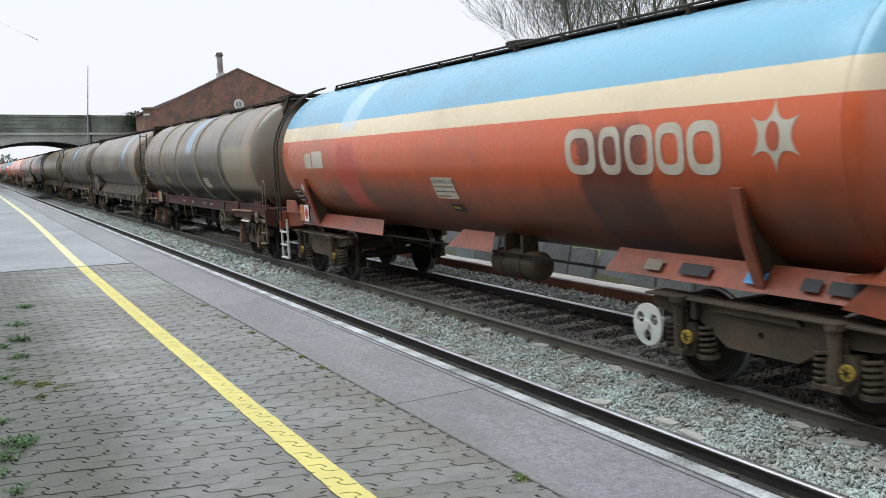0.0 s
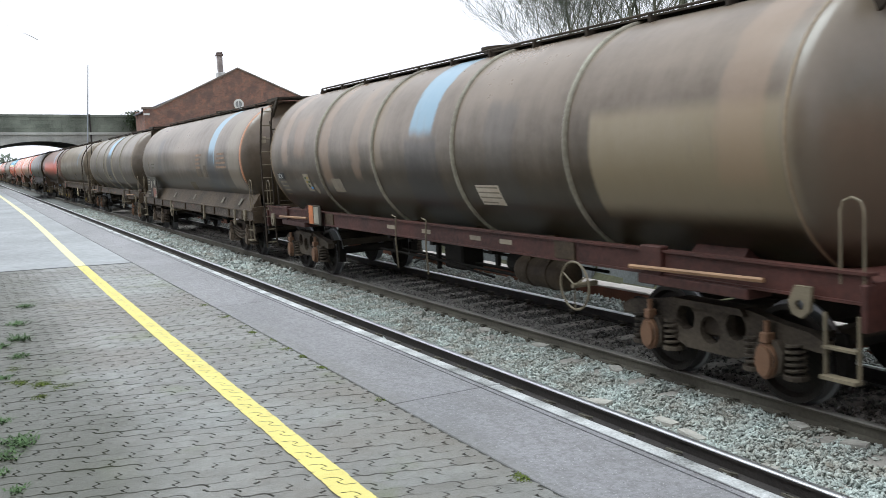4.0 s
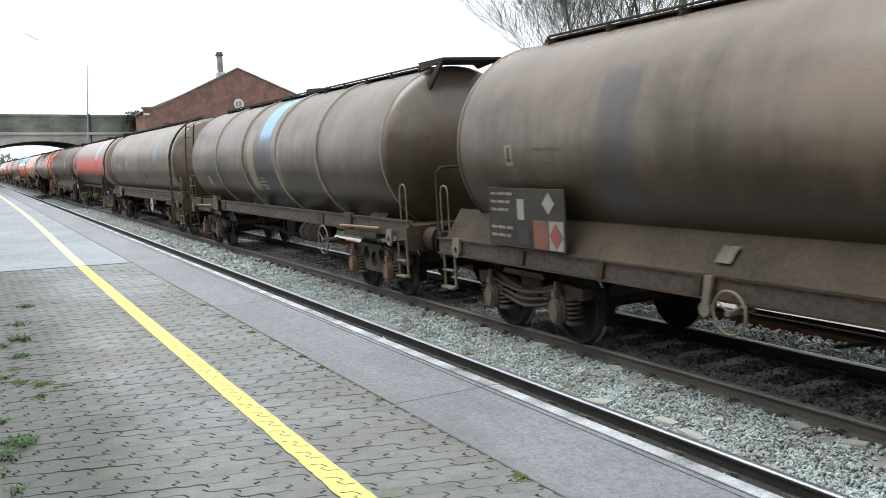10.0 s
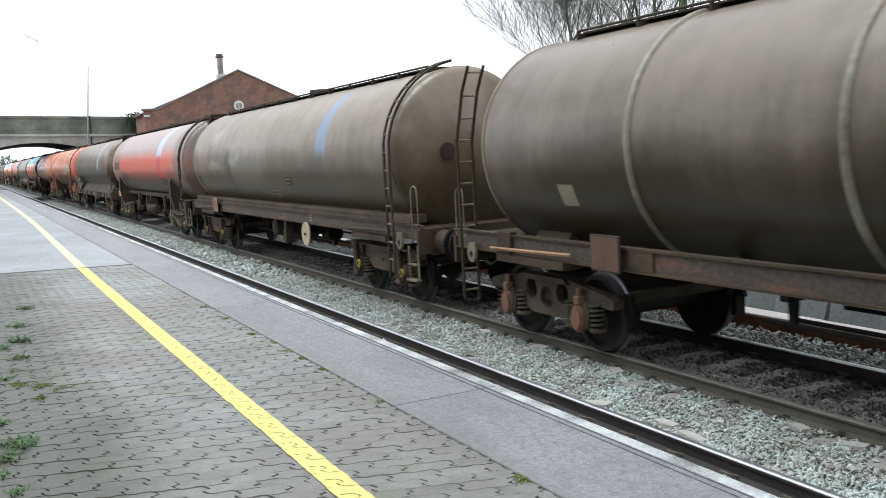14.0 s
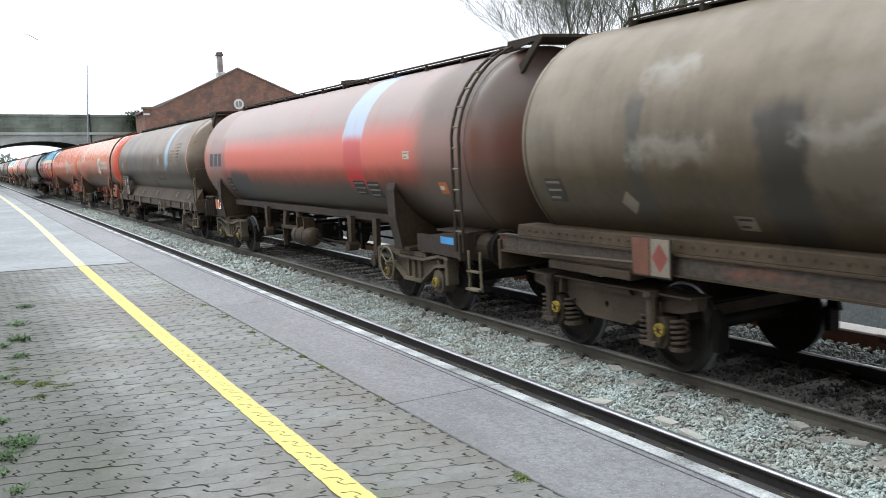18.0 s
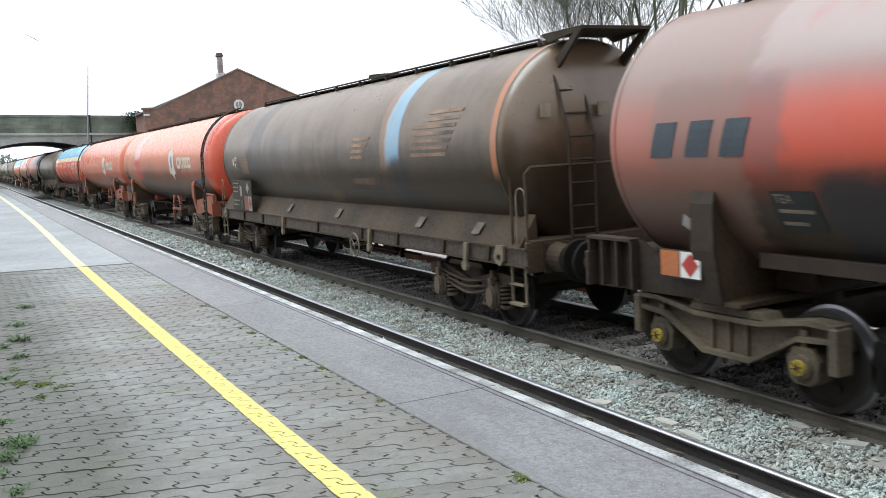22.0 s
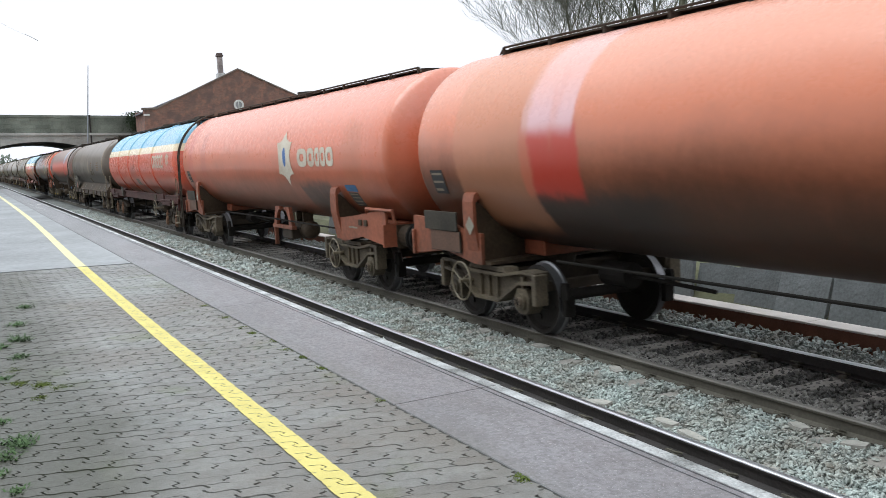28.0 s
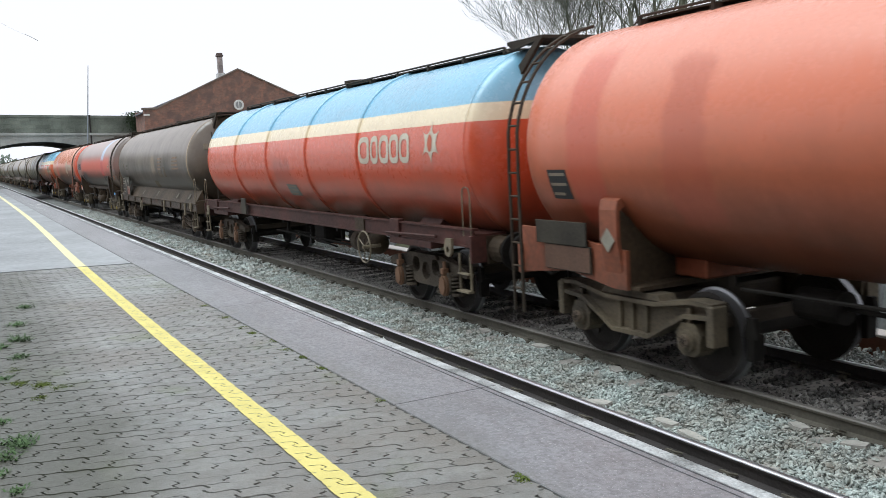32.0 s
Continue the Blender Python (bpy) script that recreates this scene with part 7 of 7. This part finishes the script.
scrub("brambles", -34, -4.5, 11.8, 13.4, 1.15, 900, 6000, 3, "tangled winter brambles with ivy behind the railway")
scrub("brambles", -28, -4.5, 13.8, 15.4, 2.0, 600, 3000, 4, "tall tangled scrub with ivy behind the fence")
fence = thing("palisade_fence", "pale green steel palisade fence behind the brambles", "fence", m=pose(0, 13.6, 0))
first = None
for k in range(150):
    x = -30 + 0.155 * k
    if first is None:
        first = part("pale", prism(B(), [(-0.035, 0.3), (0.035, 0.3), (0.035, 2.1), (0.012, 2.2), (0, 2.15), (-0.012, 2.2), (-0.035, 2.1)], -0.01, 0.01), GREEN_STEEL, fence, m=pose(x, 0, 0))
    else:
        o = new("pale", first.data)
        o.parent, o.matrix_basis = fence, pose(x, 0, 0)
for z in (0.7, 1.8):
    part("rail_bar", box(B(), -30.1, -6.7, 0.012, 0.05, z, z + 0.06), GREEN_STEEL, fence)

# an overhanging twig beside the platform, from a tree out to the side
overhang = thing("platform_tree", "small bare tree overhanging the platform", "tree", m=pose(-9.6, -3.2, 0.95))
bm = tube(B(), [(0, 0, -0.1), (0.05, 0.1, 1.2), (0.1, 0.35, 2.2), (0.05, 0.6, 3.6)], 0.09, 7, r2=0.03)
tube(bm, [(0.1, 0.35, 2.2), (0.35, 1.6, 2.75), (0.6, 2.6, 2.95), (0.66, 3.35, 2.92)], 0.035, 6, r2=0.008)
part("trunk", bm, BARK, overhang)
bm = tube(B(), [(0.66, 3.3, 2.93), (0.68, 3.55, 2.84), (0.69, 3.72, 2.74), (0.69, 3.83, 2.69)], 0.0006, 4, r2=0.0004)
tube(bm, [(0.69, 3.78, 2.715), (0.69, 3.83, 2.69), (0.69, 3.88, 2.66)], 0.0016, 5, r2=0.0028)
part("twig", bm, TWIG, overhang)


# ivy hanging over the bridge's end beside the brick building
rngi = np.random.default_rng(15)
n = 900
c = np.stack([rngi.uniform(-86.0, -85.2, n), 13.75 + rngi.normal(size=n) * 0.4, 4.9 + 2.1 * rngi.beta(2.2, 1.5, n)], -1)
a, b = rngi.normal(size=(n, 3)), rngi.normal(size=(n, 3))
a /= np.linalg.norm(a, axis=1)[:, None]
b /= np.linalg.norm(b, axis=1)[:, None]
s = rngi.uniform(0.06, 0.13, n)[:, None]
pts = np.stack([c - a * s, c + b * s * 0.6, c + a * s, c - b * s * 0.6], 1).reshape(-1, 3)
me = bpy.data.meshes.new("bridge_ivy")
me.from_pydata(pts.tolist(), [], np.arange(4 * n).reshape(n, 4).tolist())
me.materials.append(IVY)
tagged(new("bridge_ivy", me), "dark green ivy hanging over the bridge end", "ivy", kind="stuff")

# far woods seen through the arch
rngw = np.random.default_rng(9)
n = 5200
c = np.stack([rngw.uniform(-262, -238, n), rngw.uniform(-30, 95, n), np.zeros(n)], -1)
c[:, 2] = -0.6 + (2.2 + 2.4 * (0.5 + 0.5 * np.sin(c[:, 1] * 0.21)) + 1.5 * np.sin(c[:, 1] * 0.83)) * rngw.beta(1.2, 1.2, n) * (1 + 0.02 * np.clip(c[:, 1], 0, 60))
a, b = rngw.normal(size=(n, 3)), rngw.normal(size=(n, 3))
a /= np.linalg.norm(a, axis=1)[:, None]
b /= np.linalg.norm(b, axis=1)[:, None]
s = rngw.uniform(0.3, 0.9, n)[:, None]
pts = np.stack([c - a * s, c + b * s * 0.5, c + a * s, c - b * s * 0.5], 1).reshape(-1, 3)
me = bpy.data.meshes.new("far_woods")
me.from_pydata(pts.tolist(), [], np.arange(4 * n).reshape(n, 4).tolist())
me.materials.append(mat("far_winter_woods", (0.16, 0.19, 0.15), 0.95, var=0.3, scale=0.3, per=0.3))
tagged(new("far_woods", me), "grey-green winter woods beyond the bridge", "woods", kind="stuff")


# ---- platform paving: blocks with notched edges, painted line, weeds ----
ROW, LONG = 0.1125, 0.225


def wave(y):
    """The notched long edge of a paving block, repeating every half block."""
    u = (y / ROW) % 1.0
    return 0.005 * max(-1.0, min(1.0, 3.2 * math.sin(math.tau * u)))


NICK = ((0.0, 0.0), (0.024, 0.012), (0.046, 0.017), (0.066, -0.017), (0.088, -0.012), (ROW, 0.0))


def block_outline(gap, n):
    ys = [LONG * i / n for i in range(n + 1)]
    pts = [(wave(y) + gap, y) for y in ys]
    pts[0], pts[-1] = (gap, gap), (gap, LONG - gap)
    right = [(x, LONG + d - gap - 0.0032) for x, d in NICK[1:-1]]
    top = [(ROW + wave(y) - gap, y) for y in ys[::-1]]
    top[0], top[-1] = (ROW - gap, LONG - gap), (ROW - gap, gap)
    left = [(x, d + gap + 0.0032) for x, d in NICK[1:-1]][::-1]
    return pts + right + top + left


def block_shape(fine=16):
    """Verts and faces of one block: worn top, chamfer and short sides."""
    a, b = block_outline(0.003, fine), block_outline(0.0017, fine)
    n = len(a)
    v = [(x, y, 0.0) for x, y in a] + [(x, y, -0.004) for x, y in b] + [(x, y, -0.02) for x, y in b]
    f = [tuple(range(n))[::-1]]
    for r in (0, 1):
        f += [(r * n + i, r * n + (i + 1) % n, (r + 1) * n + (i + 1) % n, (r + 1) * n + i) for i in range(n)]
    return v, f


# the blocks are dirtier and greener along the platform's back, where few feet tread
STAINED = BLOCK.copy()
STAINED.name = "stained_paving_block"
sn, sl_ = STAINED.node_tree.nodes, STAINED.node_tree.links
pos, sep, nz = sn.new("ShaderNodeNewGeometry"), sn.new("ShaderNodeSeparateXYZ"), sn.new("ShaderNodeTexNoise")
nz.inputs["Scale"].default_value, nz.inputs["Detail"].default_value = 1.6, 6
sl_.new(pos.outputs["Position"], sep.inputs[0])
sl_.new(pos.outputs["Position"], nz.inputs["Vector"])
mul, dirt = sn.new("ShaderNodeMath"), sn.new("ShaderNodeMapRange")
mul.operation = "MULTIPLY_ADD"
mul.inputs[1].default_value = -1.5
sl_.new(nz.outputs[0], mul.inputs[0])
sl_.new(sep.outputs[1], mul.inputs[2])
for q, v in zip(dirt.inputs[1:], (0.22, -0.36, 0.0, 0.9)):
    q.default_value = v
sl_.new(mul.outputs[0], dirt.inputs[0])
bs = sn["Principled BSDF"].inputs["Base Color"]
# trodden dirt in brown clouds, and moss creeping over single blocks
last = bs.links[0].from_socket
for scale, shift, lo, hi, most, tint in ((0.55, 3.0, 0.40, 0.62, 0.8, (0.162, 0.146, 0.122, 1)), (7.0, 9.0, 0.52, 0.72, 0.6, (0.10, 0.098, 0.088, 1)), (60.0, 5.0, 0.50, 0.72, 0.5, (0.09, 0.088, 0.08, 1)), (90.0, 13.0, 0.62, 0.72, 0.5, (0.36, 0.36, 0.34, 1)), (1.1, 17.0, 0.56, 0.70, 0.7, (0.105, 0.13, 0.045, 1))):
    nn, mp, rg, mx = sn.new("ShaderNodeTexNoise"), sn.new("ShaderNodeMapping"), sn.new("ShaderNodeMapRange"), sn.new("ShaderNodeMixRGB")
    nn.inputs["Scale"].default_value, nn.inputs["Detail"].default_value, nn.inputs["Roughness"].default_value = scale, 6, 0.65
    mp.inputs["Location"].default_value = (shift, shift * 0.7, 0)
    sl_.new(pos.outputs["Position"], mp.inputs[0])
    sl_.new(mp.outputs[0], nn.inputs["Vector"])
    for q, v in zip(rg.inputs[1:], (lo, hi, 0.0, most)):
        q.default_value = v
    sl_.new(nn.outputs[0], rg.inputs[0])
    sl_.new(rg.outputs[0], mx.inputs[0])
    sl_.new(last, mx.inputs[1])
    mx.inputs[2].default_value = tint
    last = mx.outputs[0]
mixd = sn.new("ShaderNodeMixRGB")
sl_.new(dirt.outputs[0], mixd.inputs[0])
sl_.new(last, mixd.inputs[1])
mixd.inputs[2].default_value = (0.062, 0.064, 0.046, 1)
sl_.new(mixd.outputs[0], bs)
part("paved_strip", box(B(), BLOCK_X[1], PX1, -14, BLOCK_Y[1], Z_PLAT - 0.029, Z_PLAT), STAINED, platform)
part("paved_strip", box(B(), -16.32, BLOCK_X[1], -14, BLOCK_Y[0], Z_PLAT - 0.029, Z_PLAT), STAINED, platform)
bv, bf = block_shape()
SKEW = 0.33                         # the rows run a little aslant to the platform edge
bv = [(x + SKEW * y, y, z) for x, y, z in bv]
flip = [tuple(q[::-1]) for q in bf]
cv, cf = block_shape(6)
cv = [(x + SKEW * y, y, z) for x, y, z in cv]
cf = [tuple(q[::-1]) for q in cf]
Y_PHASE = 1.43
paving = thing("paving", "grey notched concrete paving blocks with mossy joints", "paving", kind="structure")
bme = bpy.data.meshes.new("paving_block")
bme.from_pydata(bv, [], flip)
bme.materials.append(STAINED)
spots, trims = [], []
rows = int((BLOCK_X[1] - BLOCK_X[0]) / ROW)
for i in range(-12, rows + 12):
    x = BLOCK_X[1] - ROW * (i + 1)
    j0 = Y_PHASE + (ROW if i % 2 else 0.0)
    k = math.ceil((BLOCK_Y[0] - j0) / LONG)
    while j0 + LONG * (k + 1) < BLOCK_Y[1] + 0.005:
        if BLOCK_X[0] < x and x + SKEW * (j0 + LONG * k - Y_PHASE) < BLOCK_X[1]:
            spots.append((x, j0 + LONG * k))
        k += 1
    left = BLOCK_Y[1] + 0.003 - (j0 + LONG * k)
    if left > 0.03 and BLOCK_X[0] < x and x + SKEW * (j0 + LONG * k - Y_PHASE) < BLOCK_X[1]:
        trims.append((x, j0 + LONG * k, left / LONG))
rng = random.Random(11)
chosen = [s for s in spots if -5.75 < s[0] < -3.9 and 0.0 < s[1] < 1.98][:300]
taken = set(chosen)
for x, y in chosen:
    ob = new("paving_block", bme)
    ob.parent = paving
    ob.matrix_basis = pose(x + SKEW * (y - Y_PHASE), y, Z_PLAT + rng.uniform(-0.003, 0.001), rng.uniform(-0.5, 0.5), rng.uniform(-0.5, 0.5), rng.uniform(-0.5, 0.5))
rest = [s for s in spots if s not in taken]
cells, faces, count = [], [], 0
for x, y, long in [(x, y, 1.0) for x, y in rest] + trims:
    v, f = (bv, flip) if -8.5 < x < -2.6 and y > -0.7 else (cv, cf)
    grow = np.array(v) * (1, long, 1)
    grow[:, 0] += SKEW * (grow[:, 1] - np.array(v)[:, 1])
    cells.append(grow + (x + SKEW * (y - Y_PHASE), y, Z_PLAT + rng.uniform(-0.003, 0.001)))
    faces += [tuple(i + count for i in q) for q in f]
    count += len(v)
me = bpy.data.meshes.new("paving_blocks_beyond")
me.from_pydata(np.concatenate(cells).tolist(), [], faces)
me.materials.append(STAINED)
ob = tagged(new("paving_blocks_beyond", me), kind="stuff")
ob.parent = paving


# painted safety line: a film on each row of blocks, broken at the joints
line = thing("safety_line", "worn yellow safety line painted across paving blocks", "line marking", kind="structure")
L0, L1 = 1.355, 1.493
def drift(x):
    """How far the line strays from the platform's edge further along."""
    u = max(0.0, -8.0 - x)
    return 0.0007 * u * u / math.sqrt(1.0 + (u / 20.0) ** 4)


film = B()
def strip(x, ya, yb, z):
    n = max(2, int((yb - ya) / 0.014))
    lo = [film.verts.new((x + SKEW * (ya + (yb - ya) * q / n - Y_PHASE) + wave(ya + (yb - ya) * q / n - Y_PHASE) + 0.0016, ya + (yb - ya) * q / n, z)) for q in range(n + 1)]
    hi = [film.verts.new((x + SKEW * (ya + (yb - ya) * q / n - Y_PHASE) + ROW + wave(ya + (yb - ya) * q / n - Y_PHASE) - 0.0016, ya + (yb - ya) * q / n, z)) for q in range(n + 1)]
    for q in range(n):
        film.faces.new((lo[q], hi[q], hi[q + 1], lo[q + 1]))
for i in range(rows):
    x = BLOCK_X[1] - ROW * (i + 1)
    z = Z_PLAT + 0.0045
    if i % 2:
        strip(x, L0 + drift(x) + rng.uniform(-0.004, 0.004), L1 + drift(x) + rng.uniform(-0.004, 0.004), z)
    else:
        for sg, edge in ((-1, L0 + drift(x)), (1, L1 + drift(x))):
            nick = [(max(0.0016, min(ROW - 0.0016, a)), Y_PHASE + d + sg * 0.0035) for a, d in NICK]
            vs = [film.verts.new((x + a + SKEW * (b - Y_PHASE), b, z)) for a, b in nick]
            out = [film.verts.new((x + a + SKEW * (edge - Y_PHASE), edge + rng.uniform(-0.003, 0.003), z)) for a, b in nick]
            for q in range(len(nick) - 1):
                film.faces.new((vs[q], vs[q + 1], out[q + 1], out[q]) if sg > 0 else (out[q], out[q + 1], vs[q + 1], vs[q]))
part("line_near", film, YELLOW, line)
# beyond the blocks the line is drawn in a paler yellow
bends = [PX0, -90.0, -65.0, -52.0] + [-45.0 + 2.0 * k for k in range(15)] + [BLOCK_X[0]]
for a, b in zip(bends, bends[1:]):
    part("line_far", prism(B(), [(a, L0 + drift(a)), (b, L0 + drift(b)), (b, L1 + drift(b)), (a, L1 + drift(a))], Z_PLAT - 0.01, Z_PLAT + 0.003, "z"), PALE_YELLOW, line, "paler yellow paint")
part("line_far", box(B(), BLOCK_X[1], PX1, L0, L1, Z_PLAT - 0.01, Z_PLAT + 0.003), YELLOW, line)


def tuft(x, y, size, blades, seed, label, material, flat=0.2, leaf=0.0):
    r = random.Random(seed)
    bm = B()
    for _ in range(blades):
        a, l = r.uniform(0, math.tau), (leaf or size) * r.uniform(0.4, 1.0)
        px, py = x + r.gauss(0, size * 0.45), y + r.gauss(0, size * 0.3)
        w = 0.004 + 0.004 * r.random()
        tip = Vector((px + l * math.cos(a) * 0.7, py + l * math.sin(a) * 0.7, Z_PLAT + l * flat * r.uniform(0.5, 1.2)))
        u = Vector((-math.sin(a), math.cos(a), 0)) * w
        c = Vector((px, py, Z_PLAT - 0.01))
        m1 = c.lerp(tip, 0.6) + Vector((0, 0, l * 0.12))
        vs = [bm.verts.new(c - u), bm.verts.new(c + u), bm.verts.new(m1 + u * 0.7), bm.verts.new(tip), bm.verts.new(m1 - u * 0.7)]
        bm.faces.new(vs)
    ob = part("weed_tuft", bm, material)
    return tagged(ob, label, "weeds", "weeds in the paving", "stuff")


GRASS = mat("weed_green", (0.07, 0.13, 0.045), 0.8, var=0.4, scale=30, per=0.3)
for n, (x, y, s, b) in enumerate(((-5.72, 0.12, 0.13, 90), (-5.5, 0.05, 0.1, 50), (-4.86, 0.07, 0.06, 40), (-9.25, 0.3, 0.14, 70), (-9.0, 0.1, 0.12, 50), (-6.3, 0.04, 0.07, 40), (-7.6, 0.1, 0.08, 40), (-8.4, 0.25, 0.1, 50), (-10.2, 0.3, 0.12, 50), (-11.4, 0.45, 0.12, 50), (-5.2, 0.0, 0.06, 30))):
    tuft(x, y, s * 1.15, int(b * 1.6), 20 + n, "green weeds growing in the paving joints", GRASS)
for n, (x, y, s, b) in enumerate(((-7.2, 0.34, 0.09, 120), (-7.0, 0.46, 0.08, 80), (-7.35, 0.2, 0.08, 90), (-6.8, 0.3, 0.06, 60), (-7.9, 0.2, 0.1, 80), (-8.0, 2.12, 0.05, 60), (-7.1, 2.14, 0.05, 60), (-6.3, 2.16, 0.04, 40), (-9.0, 2.13, 0.06, 50), (-9.9, 2.13, 0.06, 50), (-8.34, 2.13, 0.05, 50), (-7.52, 2.16, 0.05, 50), (-6.75, 2.17, 0.045, 50), (-5.24, 2.15, 0.035, 40), (-3.58, 2.16, 0.05, 50))):
    tuft(x, y, s * 1.4, b * 3, 40 + n, "yellow-green moss in the paving joints", MOSS, 0.2, 0.022)


# ---- what moves ----
ALONG = [(0, -32.61), (1, -28.62), (2, -24.66), (3, -20.65), (4.5, -14.62), (6, -8.25), (7, -4.17), (8, 0.0), (9, 4.23), (10, 8.40), (11, 12.53), (12, 16.93), (13, 21.29),
         (14, 25.60), (15.5, 32.25), (17, 39.10), (18, 43.67), (19, 48.21), (20, 52.71), (21, 57.27), (22, 61.97), (23, 66.71), (24, 71.32), (25, 76.07), (26.5, 83.2),
         (28, 90.48), (29, 95.37), (30, 100.23), (31, 105.16), (32, 110.06)]


def glide(t):
    """The train's way along the track at t seconds, smooth through the rows of ALONG."""
    i = max(0, min(len(ALONG) - 2, next((k for k in range(len(ALONG) - 1) if t <= ALONG[k + 1][0]), len(ALONG) - 2)))
    def slope(k):
        a, b = ALONG[max(0, k - 1)], ALONG[min(len(ALONG) - 1, k + 1)]
        return (b[1] - a[1]) / (b[0] - a[0])
    (t0, a), (t1, b) = ALONG[i], ALONG[i + 1]
    h = t1 - t0
    u = (t - t0) / h
    return (2 * u**3 - 3 * u**2 + 1) * a + (u**3 - 2 * u**2 + u) * h * slope(i) + (3 * u**2 - 2 * u**3) * b + (u**3 - u**2) * h * slope(i + 1)


def motions():
    times = [k * 0.5 for k in range(65)]
    for w, mid in train:
        walk(w, [(t, pose(mid + glide(t), YC, 0)) for t in times])
    ticks = [k * 4 / FPS for k in range(int(SECONDS * FPS / 4) + 1)]
    way = [glide(t) for t in ticks]
    for ws in wheels:
        at = ws.matrix_basis.translation.copy()
        walk(ws, [(t, Matrix.Translation(at) @ Matrix.Rotation(s / WHEEL, 4, "Y")) for t, s in zip(ticks, way)])


motions()
